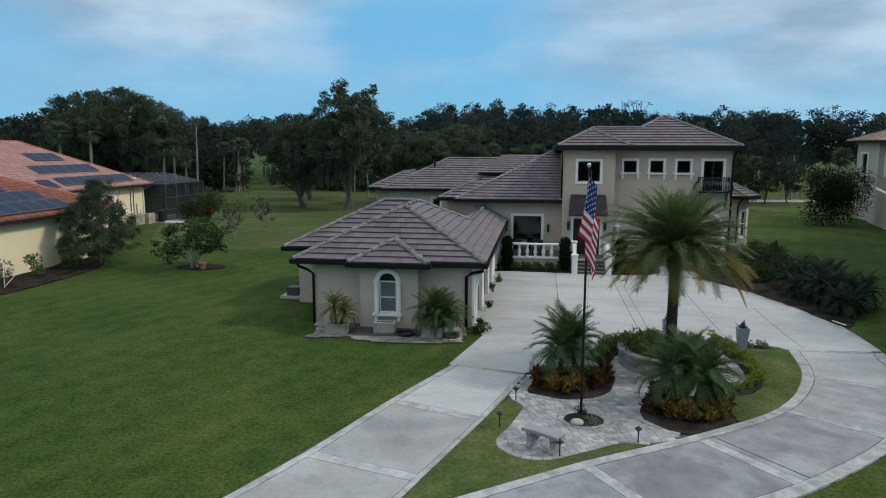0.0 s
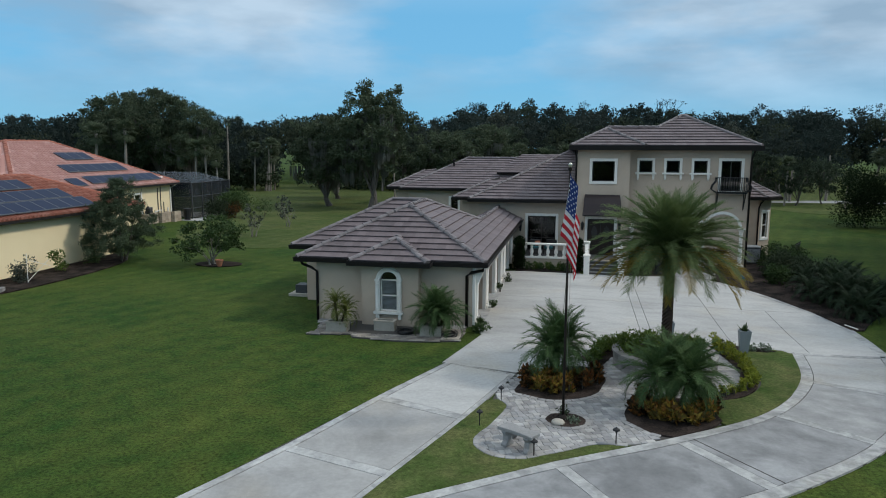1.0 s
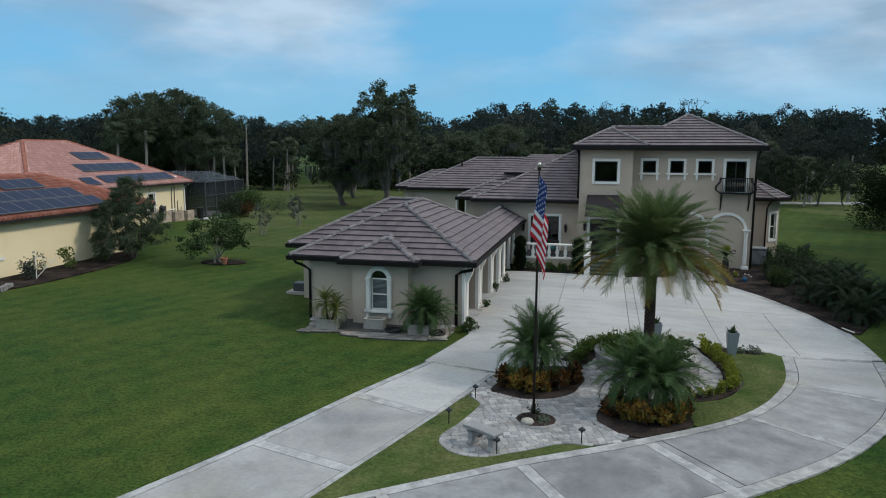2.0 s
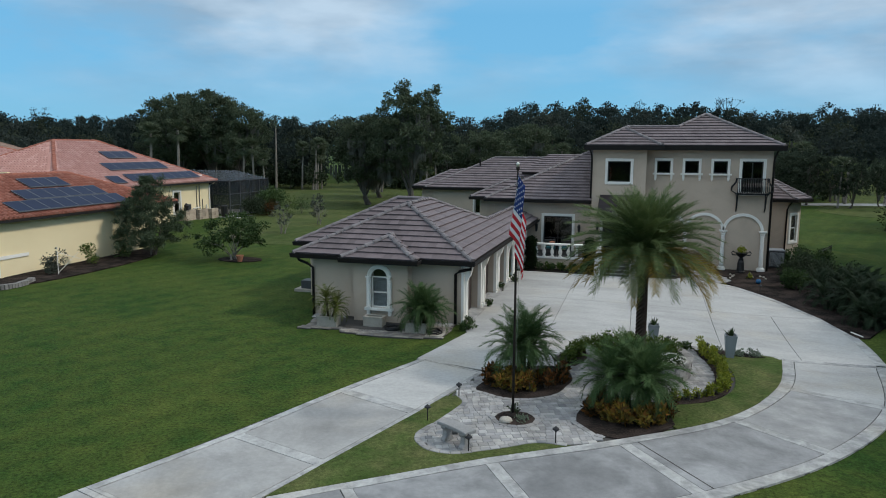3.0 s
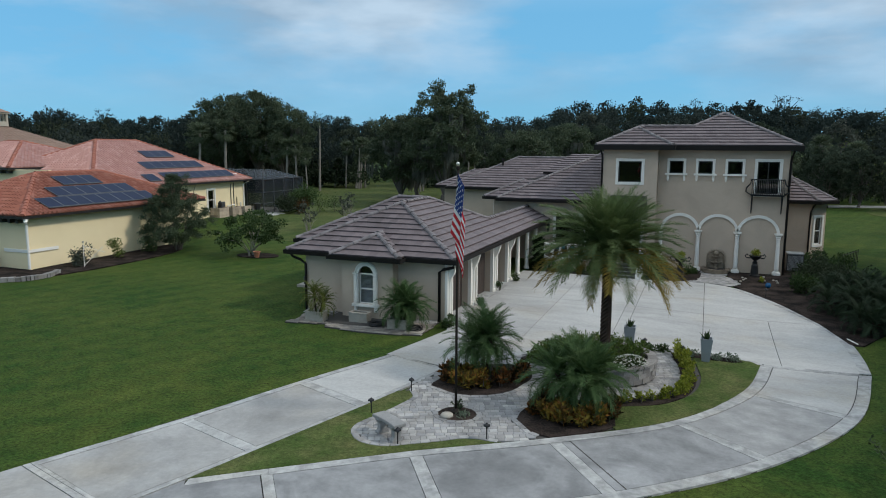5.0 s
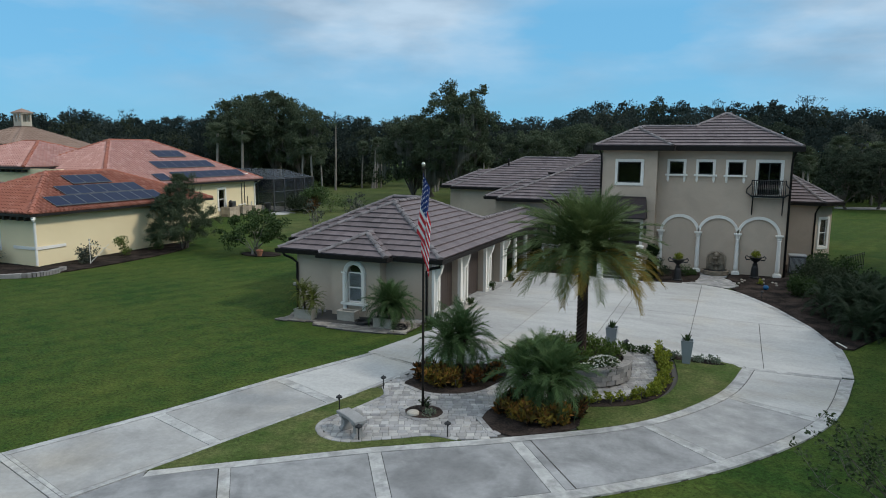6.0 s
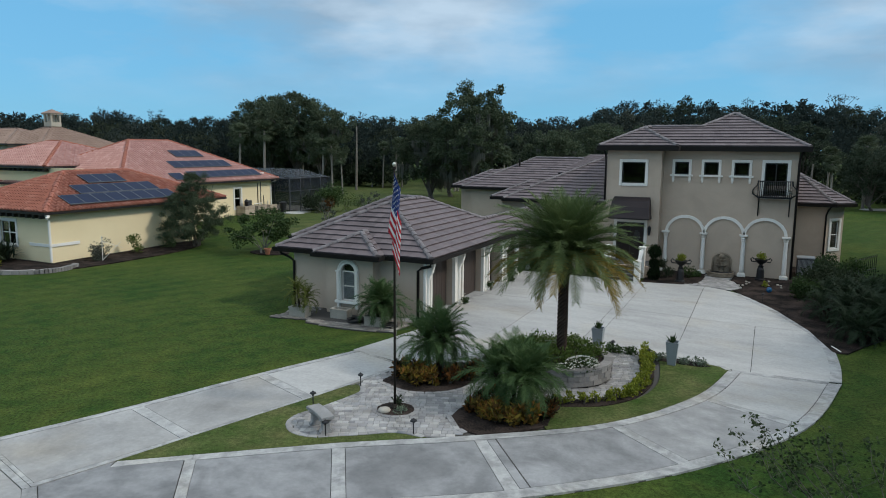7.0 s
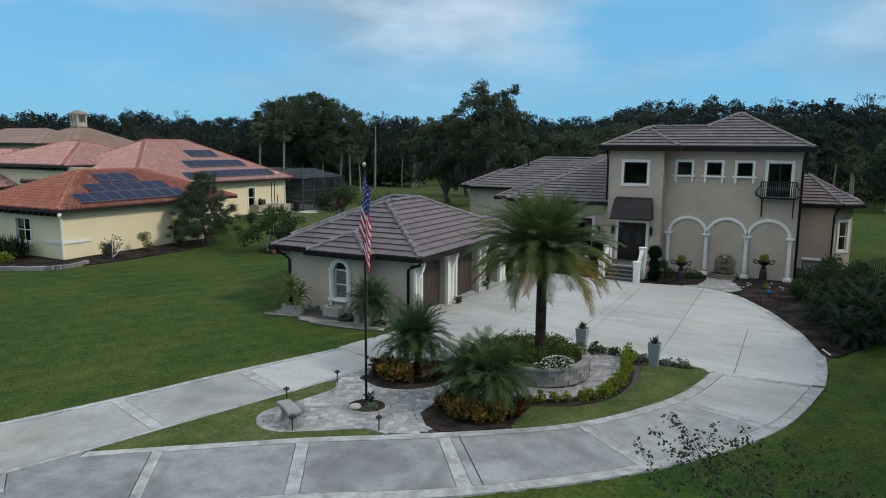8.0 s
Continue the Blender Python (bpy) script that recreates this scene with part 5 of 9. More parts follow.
ridge(roof_lo, (12.9, 45.95, E5), (AP[0] + 0.4, AP[1], AP[2]), M_CAP)
ridge(roof_lo, (13.95, 47.0, E5), (AP[0] + 0.4, AP[1], AP[2]), M_CAP)
gutter(roof_lo, [(10.82, 45.95, E5), (12.9, 45.95, E5), (13.95, 47.0, E5), (13.95, 52.0, E5)])
wall("wall", MX, 12.6, 0, 3.68, pose(0, 46.4, 0), [], house, M_STUCCO)
d45 = math.sqrt(0.5)
bay = pose(12.6, 46.4, 0, 0, 0, 45)
wall("wall", 0, 1.27, 0, 3.68, bay, [(0.34, 0.94, 1.15, 2.75)], house, M_STUCCO)
casement(house, bay @ pose(0.34, 0, 1.15), 0.6, 1.6, 0.14, (), (0.8,), label="tall sash window with white surround")
wall("wall", 47.3, 52.2, 0, 3.68, pose(13.5, 0, 0, 0, 0, 90), [], house, M_STUCCO)
part("parapet_panel", MB().box(-11.0, 13.4, 52.0, 60.0, 0, 3.5), M_STUCCO, house)
downpipe(house, [(12.75, 46.05, 3.6), (12.62, 46.25, 3.35), (12.55, 46.32, 3.1), (12.55, 46.32, 0.02)])
downpipe(house, [(10.95, 41.25, 6.65), (10.85, 41.42, 6.3), (10.83, 41.48, 6.0), (10.83, 41.48, 0.02)], 0.06)
downpipe(house, [(1.1, 40.55, 6.65), (1.2, 40.58, 6.4), (1.22, 40.6, 6.0), (1.22, 40.6, 3.9)], 0.05)

# blind arcade on the front wall
ARCH_X = (4.50, 6.47, 8.47, 10.50)
for i in range(3):
    w = ARCH_X[i + 1] - ARCH_X[i]
    pts = [(w / 2 - (w / 2 - 0.09) * math.cos(math.pi * k / 18), 2.2 + (w / 2 - 0.09) * 0.93 * math.sin(math.pi * k / 18)) for k in range(19)]
    part("arch_moulding", band_along(pts, 0.15, -0.09, 0.0, pose(ARCH_X[i], 41.55, 0)), M_WHITE, house, "white round-arched moulding")
for x in ARCH_X:
    col = new("column")
    col.parent = house
    col["label"] = "slim white attached column with leafy capital"
    part("shaft", MB().lathe([(0.115, 0.24), (0.12, 0.4), (0.095, 1.9), (0.095, 1.94)], (x, 41.42, 0), 14), M_WHITE, col, smooth=True)
    part("base", MB().box(x - 0.2, x + 0.2, 41.22, 41.55, 0, 0.17).lathe([(0.17, 0.17), (0.18, 0.2), (0.15, 0.24)], (x, 41.42, 0), 14), M_WHITE, col)
    part("capital", MB().lathe([(0.10, 1.92), (0.12, 1.95), (0.10, 1.98), (0.14, 2.08), (0.12, 2.1), (0.19, 2.2)], (x, 41.42, 0), 12).box(x - 0.2, x + 0.2, 41.24, 41.55, 2.2, 2.27), M_WHITE, col)

# entry awning
aw_l = MB()
prof = [(40.64, 4.12), (40.25, 3.95), (39.98, 3.6), (39.78, 3.16), (39.70, 3.02)]
for i in range(len(prof) - 1):
    (y0, z0), (y1, z1) = prof[i], prof[i + 1]
    f0, f1 = i / 4, (i + 1) / 4
    xa, xb, xc, xd = 1.75 - 0.10 * f0, 3.70 + 0.12 * f0, 3.70 + 0.12 * f1, 1.75 - 0.10 * f1
    aw_l.add([(xa, y0, z0), (xb, y0, z0), (xc, y1, z1), (xd, y1, z1), (xa, y0, z0 - 0.05), (xb, y0, z0 - 0.05), (xc, y1, z1 - 0.05), (xd, y1, z1 - 0.05)], [(0, 3, 2, 1), (4, 5, 6, 7), (0, 1, 5, 4), (3, 7, 6, 2)])
    for xs in ((xa, xd), (xb, xc)):
        aw_l.add([(xs[0], y0, z0), (xs[1], y1, z1), (xs[1], 40.64, z1), (xs[0], 40.64, z0)], [(0, 1, 2, 3)])
part("awning", aw_l, M_AWN, house, "curved dark brown entry awning")
part("awning_lip", MB().box(1.645, 3.825, 39.66, 39.72, 2.96, 3.02).box(1.645, 1.69, 39.72, 40.63, 2.96, 3.0).box(3.78, 3.825, 39.72, 40.63, 2.96, 3.0), M_GUTTER, house)

# balcony
bal = new("balcony")
bal.parent = house
bal["label"] = "shallow black wrought-iron balcony with bellied bars"
BX0, BX1, BY = 8.98, 10.60, 41.0
part("platform", MB().box(BX0, BX1, BY, 41.54, 4.26, 4.34), M_IRON, bal)
n = 19
for k in range(n):
    x = BX0 + 0.03 + (BX1 - BX0 - 0.06) * k / (n - 1)
    part("bar", MB().tube([(x, BY + 0.04, 4.32), (x, BY - 0.2, 4.48), (x, BY - 0.19, 4.68), (x, BY - 0.02, 4.92), (x, BY + 0.04, 5.12)], 0.022, 5), M_IRON, bal)
for x, s in ((BX0, -1), (BX1, 1)):
    for k in range(4):
        y = BY + 0.1 + 0.14 * k
        part("bar", MB().tube([(x, y, 4.32), (x + s * 0.24, y, 4.48), (x + s * 0.22, y, 4.68), (x + s * 0.03, y, 4.92), (x, y, 5.12)], 0.024, 5), M_IRON, bal)
part("rail", MB().tube([(BX0, 41.54, 5.14), (BX0, BY + 0.03, 5.14), (BX1, BY + 0.03, 5.14), (BX1, 41.54, 5.14)], 0.026, 6), M_IRON, bal)
for x in (BX0 + 0.08, BX1 - 0.08):
    part("bracket", MB().tube([(x, BY + 0.03, 4.27), (x, 41.2, 3.85), (x, 41.5, 3.35)], 0.03, 6).tube([(x, 41.5, 4.26), (x, 41.5, 3.3)], 0.028, 6), M_IRON, bal)

# wall lanterns
def lantern(x, y, z, parent):
    e = new("wall_lantern")
    e.parent = parent
    e.matrix_basis = pose(x, y, z)
    part("back_plate", MB().box(-0.06, 0.06, -0.03, 0.0, -0.12, 0.16), M_IRON, e)
    part("arm", MB().tube([(0, 0, 0.1), (0, -0.1, 0.24), (0, -0.17, 0.22)], 0.015, 6), M_IRON, e)
    part("cage", MB().lathe([(0.03, -0.28), (0.06, -0.25), (0.09, 0.1), (0.10, 0.12), (0.03, 0.22), (0.01, 0.24)], (0, -0.17, -0.02), 6), M_IRON, e)


for q in ((-2.0, 41.95, 2.05), (0.52, 41.95, 2.05), (1.66, 40.65, 2.35), (3.74, 40.65, 2.35)):
    lantern(*q, house)

# raised entry terrace with balustrade and steps
terrace = thing("entry_terrace", "raised stucco entry terrace with steps and white balustrade", "terrace", kind="structure")
part("platform", MB().box(-2.2, 4.18, 38.7, 40.63, 0, 0.62).box(-2.2, 1.26, 40.64, 41.93, 0, 0.62), M_STUCCO, terrace)
# step colour holds both dark treads and the shade on the stairs
for i in range(4):
    part("step", MB().box(2.02, 3.58, 37.5 + 0.3 * i, 38.69 if i == 3 else 38.69, 0.0, 0.155 * (i + 1)), M_BENCHDK, terrace, bevel=0.012)
    part("nosing", MB().box(1.99, 3.61, 37.47 + 0.3 * i, 37.54 + 0.3 * i, 0.155 * (i + 1) - 0.02, 0.155 * (i + 1) + 0.006), M_BENCH, terrace)
# floor sheet darkened for the porch shade between the balusters
part("tiles", MB().box(-2.15, 1.24, 38.9, 41.9, 0.622, 0.634).box(1.24, 4.1, 38.9, 40.6, 0.622, 0.634), M_BENCHDK, terrace, "terrace floor sheet coloured dark for porch shade")
rail = thing("balustrade", "white turned balustrade along the entry terrace", "balustrade")
part("handrail", MB().box(-1.75, 1.85, 38.62, 38.88, 1.38, 1.48), M_WHITE, rail, bevel=0.02)
part("base_rail", MB().box(-1.75, 1.85, 38.64, 38.86, 0.62, 0.72), M_WHITE, rail, bevel=0.015)
BALU = MB().lathe([(0.10, 0), (0.10, 0.06), (0.055, 0.10), (0.10, 0.2), (0.115, 0.28), (0.075, 0.42), (0.05, 0.5), (0.085, 0.56), (0.05, 0.59), (0.09, 0.62), (0.09, 0.66)], (0, 0, 0), 12).mesh("baluster", True)
BALU.materials.append(M_WHITE)
for k in range(8):
    o = new("baluster", BALU)
    o.parent = rail
    o.matrix_basis = pose(-1.55 + 0.45 * k, 38.75, 0.72)
for x in (1.92, 3.72):
    nw = thing("newel_post", "white square newel post with a sweeping stair rail", "newel post", group="newel posts")
    part("pier", MB().box(x - 0.15, x + 0.15, 37.25, 37.55, 0, 1.02).box(x - 0.19, x + 0.19, 37.21, 37.59, 1.02, 1.10), M_WHITE, nw, bevel=0.015)
    part("pier", MB().box(x - 0.15, x + 0.15, 38.55, 38.85, 0, 1.58).box(x - 0.19, x + 0.19, 38.51, 38.89, 1.58, 1.66), M_WHITE, nw, bevel=0.015)
    cv = [(37.5, 0.98), (37.75, 1.02), (38.1, 1.18), (38.4, 1.42), (38.6, 1.56)]
    sv = MB()
    v = [(x + sx, y, z + dz) for sx in (-0.09, 0.09) for dz in (-0.14, 0.02) for y, z in cv]
    sv.add(v, [(0, 5, 6, 1), (1, 6, 7, 2), (2, 7, 8, 3), (3, 8, 9, 4), (10, 11, 16, 15), (11, 12, 17, 16), (12, 13, 18, 17), (13, 14, 19, 18)] + [(5 + i, 15 + i, 16 + i, 6 + i) for i in range(4)] + [(i, i + 1, 11 + i, 10 + i) for i in range(4)])
    part("stair_rail", sv, M_WHITE, nw)


# a chair with cushions and a low table on the terrace
M_TEAL = mat("teal_outdoor_cushion", (0.03, 0.12, 0.13), (0.02, 0.09, 0.10), 0.9, 3.0, 40.0, 0.6)
M_CORAL = mat("coral_cushion", (0.55, 0.20, 0.11), (0.48, 0.17, 0.09), 0.9, 3.0, 40.0, 0.6)
for cx_, rz_ in ((-0.95, 12), (-0.15, -14)):
    ch = thing("patio_chair", "dark wicker patio chair with a teal cushion on the terrace", "chair", at=(cx_, 40.3, 0.634), rz=rz_, group="terrace chairs")
    part("seat", MB().box(-0.32, 0.32, -0.32, 0.32, 0.24, 0.34), M_BRONZE, ch, bevel=0.02)
    part("backrest", MB().box(-0.32, 0.32, 0.24, 0.34, 0.341, 0.82), M_BRONZE, ch, bevel=0.02)
    part("cushion", MB().box(-0.28, 0.28, -0.28, 0.22, 0.342, 0.46), M_TEAL, ch, "teal seat cushion", bevel=0.03)
    for sx in (-0.32, 0.26):
        part("armrest", MB().box(sx, sx + 0.06, -0.3, 0.235, 0.48, 0.54), M_BRONZE, ch)
        for sy in (-0.3, 0.2):
            part("leg", MB().box(sx, sx + 0.06, sy, sy + 0.06, 0.0, 0.239 if sy > 0 else 0.479), M_BRONZE, ch)
    if rz_ > 0:
        part("pillow", MB().box(-0.05, 0.26, 0.06, 0.2, 0.462, 0.74), M_CORAL, ch, "coral-coloured pillow", bevel=0.04)

# ---- plants ----
rng = random.Random(5)


def leaf(mb, c, size, d=None, slim=0.5):
    """One leaf: a bent lozenge in a random attitude."""
    a = Vector((rng.gauss(0, 1), rng.gauss(0, 1), rng.gauss(0, 0.7))).normalized() if d is None else d
    b = a.cross(Vector((rng.gauss(0, 1), rng.gauss(0, 1), rng.gauss(0, 1)))).normalized()
    s = size * rng.uniform(0.7, 1.3)
    c = Vector(c)
    mb.add([c - a * s * 0.5, c + b * s * slim * 0.5, c + a * s * 0.5, c - b * s * slim * 0.5], [(0, 1, 2, 3)])


def cloud(mb, c, r, n, size, slim=0.5, shell=0.55, up=0.0):
    """Leaves round a point, thicker towards the outside."""
    c = Vector(c)
    rx, ry, rz = r if hasattr(r, "__len__") else (r, r, r)
    for _ in range(n):
        d = Vector((rng.gauss(0, 1), rng.gauss(0, 1), rng.gauss(0, 1))).normalized()
        k = rng.uniform(shell, 1.0) * rng.uniform(0.8, 1.1)
        p = c + Vector((d.x * rx * k, d.y * ry * k, d.z * rz * k))
        ld = (d + Vector((rng.gauss(0, 0.6), rng.gauss(0, 0.6), rng.gauss(0, 0.6) + up))).normalized()
        leaf(mb, p, size, ld, slim)


def frond_mesh(L, droop, pairs, leaf_len, width, material, vee=0.25, name="frond"):
    mb = MB()
    pts, tang = [Vector((0, 0, 0))], []
    n = 14
    for i in range(n):
        th = -droop * ((i + 0.5) / n) ** 1.3
        d = Vector((math.cos(th), 0, math.sin(th)))
        tang.append(d)
        pts.append(pts[-1] + d * L / n)
    mb.tube(pts[::2] + ([pts[-1]] if n % 2 else []), [0.022 * (1 - 0.8 * i / 7) for i in range(8)][:len(pts[::2])], 4, False)
    for k in range(pairs):
        s = 0.14 + 0.86 * k / (pairs - 1)
        j = min(int(s * n), n - 1)
        p = pts[j] + (pts[j + 1] - pts[j]) * (s * n - j)
        t = tang[j]
        ll = leaf_len * (0.45 + 0.75 * math.sin(math.pi * (0.15 + 0.8 * s))) * rng.uniform(0.85, 1.15)
        for side in (-1, 1):
            nrm = Vector((-t.z, 0, t.x))
            d = (t * (0.55 + 0.5 * s) + Vector((0, side, 0)) * (1.0 - 0.35 * s) + nrm * (vee + rng.uniform(-0.22, 0.22))).normalized()
            mid = p + d * ll * 0.55
            tip = p + d * ll + Vector((0, 0, -0.22 * ll))
            mb.add([p - t * width * 0.5, p + t * width * 0.5, mid + t * width * 0.5, tip, mid - t * width * 0.5], [(0, 1, 2, 4), (4, 2, 3)])
    me = mb.mesh(name)
    me.materials.append(material)
    return me


def palm_fronds(tree, top, meshes, count, el0, el1, scale=(0.85, 1.1), spread=0.05):
    """Fronds in a spiral, the youngest upright and the oldest hanging."""
    for i in range(count):
        f = (i + 0.5) / count
        el = el0 + (el1 - el0) * f + rng.uniform(-7, 7)
        az = i * 137.5 + rng.uniform(-12, 12)
        me = meshes[min(int(f * len(meshes)), len(meshes) - 1)]
        if isinstance(me, tuple):
            me = rng.choice(me)
        o = new("frond", me)
        o.parent = tree
        s = rng.uniform(*scale)
        o.matrix_basis = Matrix.Translation((top[0], top[1], top[2] - 0.25 * f)) @ pose(0, 0, 0, 0, 0, az) @ Matrix.Translation((spread, 0, 0)) @ pose(0, 0, 0, rng.uniform(-15, 15), -el, 0) @ Matrix.Scale(s, 4)


# ---- flagpole and flag ----
PX, PY = 1.13, 16.78
pole = thing("flagpole", "tall dark bronze flagpole with a pale ball on top", "flagpole", at=(PX, PY, 0.06))
part("shaft", MB().lathe([(0.033, 0), (0.031, 2.0), (0.027, 4.5), (0.021, 6.16)], (0, 0, 0), 12), M_POLE, pole, smooth=True)
part("collar", MB().lathe([(0.12, 0), (0.12, 0.03), (0.08, 0.07), (0.056, 0.1)], (0, 0, 0), 14), M_POLE, pole)
part("truck", MB().lathe([(0.03, 6.14), (0.045, 6.16), (0.045, 6.2), (0.02, 6.22)], (0, 0, 0), 10), M_POLE, pole)
part("ball", MB().lathe([(0.008, 6.21), (0.035, 6.235), (0.05, 6.275), (0.035, 6.315), (0.008, 6.33)], (0, 0, 0), 12), M_GOLD, pole, smooth=True)
part("halyard", MB().tube([(0.06, -0.02, 6.15), (0.075, -0.02, 3.5), (0.06, -0.02, 1.3)], 0.003, 4), M_BENCH, pole)
part("cleat", MB().box(0.045, 0.075, -0.05, 0.01, 1.25, 1.33), M_POLE, pole)
flag = thing("flag", "limp striped flag with a starred blue canton on its pole", "flag", at=(PX, PY, 0.0))
FH, FTOP = 1.38, 6.13


def flag_at(a, b):
    """a along the fly and b down the hoist, both 0 to 1, for cloth hanging in pleats without wind."""
    z = FTOP - FH * b - (1.70 - 0.50 * b) * a ** 1.35
    u = (a / 0.46 - 0.30 * b) % 1.0
    tri = -1 + 2 * u / 0.62 if u < 0.62 else 1 - 2 * (u - 0.62) / 0.38
    open_ = min(1.0, a * 7.0) * (0.55 + 0.45 * math.sin(math.pi * min(1.0, 0.25 + 0.55 * a + 0.35 * b)))
    x = 0.02 + (0.03 - 0.20 * b * (1 - a)) * min(1.0, a * 6) + 0.13 * a + 0.125 * tri * open_
    y = -0.03 + open_ * (0.07 * math.cos(math.pi * u / 0.62) if u < 0.62 else -0.07 + 0.20 * math.sin(math.pi * (u - 0.62) / 0.38) + 0.14 * (u - 0.62) / 0.38)
    return (x, y - 0.12 * a, z)


def cloth(a0, a1, b0, b1, na, nb, off=0.0):
    v = [flag_at(a0 + (a1 - a0) * i / na, b0 + (b1 - b0) * j / nb) for j in range(nb + 1) for i in range(na + 1)]
    v2 = [(p[0], p[1] + 0.006 + off, p[2]) for p in v]
    v = [(p[0], p[1] - off, p[2]) for p in v]
    W = na + 1
    f = [(j * W + i, j * W + i + 1, (j + 1) * W + i + 1, (j + 1) * W + i) for j in range(nb) for i in range(na)]
    n = len(v)
    return MB().add(v + v2, f + [tuple(n + q for q in reversed(t)) for t in f])


for k in range(13):
    a0 = 0.4 if k < 7 else 0.0
    part("stripe", cloth(a0, 1.0, k / 13, (k + 1) / 13, 52, 2), M_RED if k % 2 == 0 else M_FWHITE, flag, "red cloth stripe" if k % 2 == 0 else "white cloth stripe", smooth=True)
part("canton", cloth(0.0, 0.4, 0.0, 7 / 13, 26, 8), M_BLUE, flag, "dark blue canton", smooth=True)
for r in range(9):
    for c in range(6 if r % 2 == 0 else 5):
        a, b = 0.4 * ((c + (0.5 if r % 2 == 0 else 1.0)) / 6), 7 / 13 * (r + 0.7) / 9.4
        p = Vector(flag_at(a, b))
        ex = (Vector(flag_at(a + 0.01, b)) - p).normalized()
        ez = (Vector(flag_at(a, b + 0.01)) - p).normalized()
        for oy in (-0.012, 0.018):
            pts = [p + Vector((0, oy, 0)) + (ex * math.sin(math.pi * q / 5) - ez * math.cos(math.pi * q / 5)) * (0.030 if q % 2 == 0 else 0.013) for q in range(10)]
            part("star", MB().add([p + Vector((0, oy, 0))] + pts, [(0, 1 + q, 1 + (q + 1) % 10) for q in range(10)]), M_FWHITE, flag, "white star")

# ---- island furniture ----
bench = thing("garden_bench", "weathered grey concrete bench with a curved seat", "bench", at=(0.18, 14.82, 0.045), rz=-32)
bc = [(-0.47, 0.0), (-0.24, 0.022), (0.0, 0.03), (0.24, 0.022), (0.47, 0.0)]
bv = [(x, y - 0.17) for x, y in bc] + [(x, y + 0.17) for x, y in reversed(bc)]
part("seat", MB().prism(bv, 0.37, 0.45), M_BENCH, bench, bevel=0.012)
for x in (-0.30, 0.30):
    part("leg", MB().prism([(-0.15, 0), (0.15, 0), (0.15, 0.06), (0.09, 0.12), (0.09, 0.27), (0.15, 0.33), (0.15, 0.37), (-0.15, 0.37), (-0.15, 0.33), (-0.09, 0.27), (-0.09, 0.12), (-0.15, 0.06)], -0.07, 0.07, Matrix.Translation((x, 0, 0)) @ Matrix(((0, 0, 1, 0), (1, 0, 0, 0), (0, 1, 0, 0), (0, 0, 0, 1)))), M_BENCH, bench, bevel=0.01)
ball = thing("stone_ball", "rounded grey garden stone behind the bench", "stone", at=(-0.02, 15.42, 0.04))
part("body", MB().lathe([(0.03, 0), (0.14, 0.05), (0.17, 0.17), (0.13, 0.29), (0.02, 0.34)], (0, 0, 0), 14), M_BENCH, ball, smooth=True)
rock = thing("pale_rock", "pale rounded rock in the flagpole bed", "rock", at=(1.02, 16.42, 0.05))
part("body", MB().lathe([(0.15, 0), (0.17, 0.04), (0.14, 0.09), (0.05, 0.11)], (0, 0, 0), 9), M_CAST, rock, smooth=True)


def path_light(x, y):
    e = thing("path_light", "short black mushroom-topped path light on a stake", "path light", at=(x, y, 0.03), group="path lights")
    part("stake", MB().tube([(0, 0, 0), (0, 0, 0.34)], 0.015, 6), M_IRON, e)
    part("shade", MB().lathe([(0.022, 0.29), (0.03, 0.34), (0.085, 0.35), (0.075, 0.38), (0.025, 0.41), (0.01, 0.43)], (0, 0, 0), 10), M_IRON, e)


for q in ((-0.52, 17.75), (-0.85, 15.95), (0.55, 14.5), (2.35, 15.5), (6.35, 24.5), (5.1, 24.8), (9.6, 35.4)):
    path_light(*q)

# curved retaining wall round the big palm
ringw = thing("planter_wall", "low curved retaining wall of grey stone blocks with a cap", "retaining wall")
for course in range(3):
    n = 30
    for k in range(n):
        a0 = 2 * math.pi * (k + (0.5 if course % 2 else 0)) / n
        a1 = a0 + 2 * math.pi / n - 0.008
        r0, r1 = RING_R - 0.2, RING_R + rng.uniform(-0.012, 0.012)
        pts = [(RING_C[0] + r * math.cos(a), RING_C[1] + r * math.sin(a)) for r, a in ((r0, a0), (r1, a0), (r1, a1), (r0, a1))]
        part("block", MB().prism(pts, 0.02 + 0.15 * course, 0.02 + 0.15 * course + 0.143), M_STONE, ringw)
for k in range(24):
    a0, a1 = 2 * math.pi * k / 24, 2 * math.pi * (k + 1) / 24 - 0.006
    part("cap_stone", MB().prism([(RING_C[0] + r * math.cos(a), RING_C[1] + r * math.sin(a)) for r, a in ((RING_R - 0.24, a0), (RING_R + 0.04, a0), (RING_R + 0.04, a1), (RING_R - 0.24, a1))], 0.472, 0.53), M_STONE, ringw)
part("fill", MB().prism([(RING_C[0] + (RING_R - 0.21) * math.cos(a), RING_C[1] + (RING_R - 0.21) * math.sin(a)) for a in (2 * math.pi * k / 24 for k in range(24))], 0.02, 0.47), M_MULCH, ringw, "dark bark mulch")

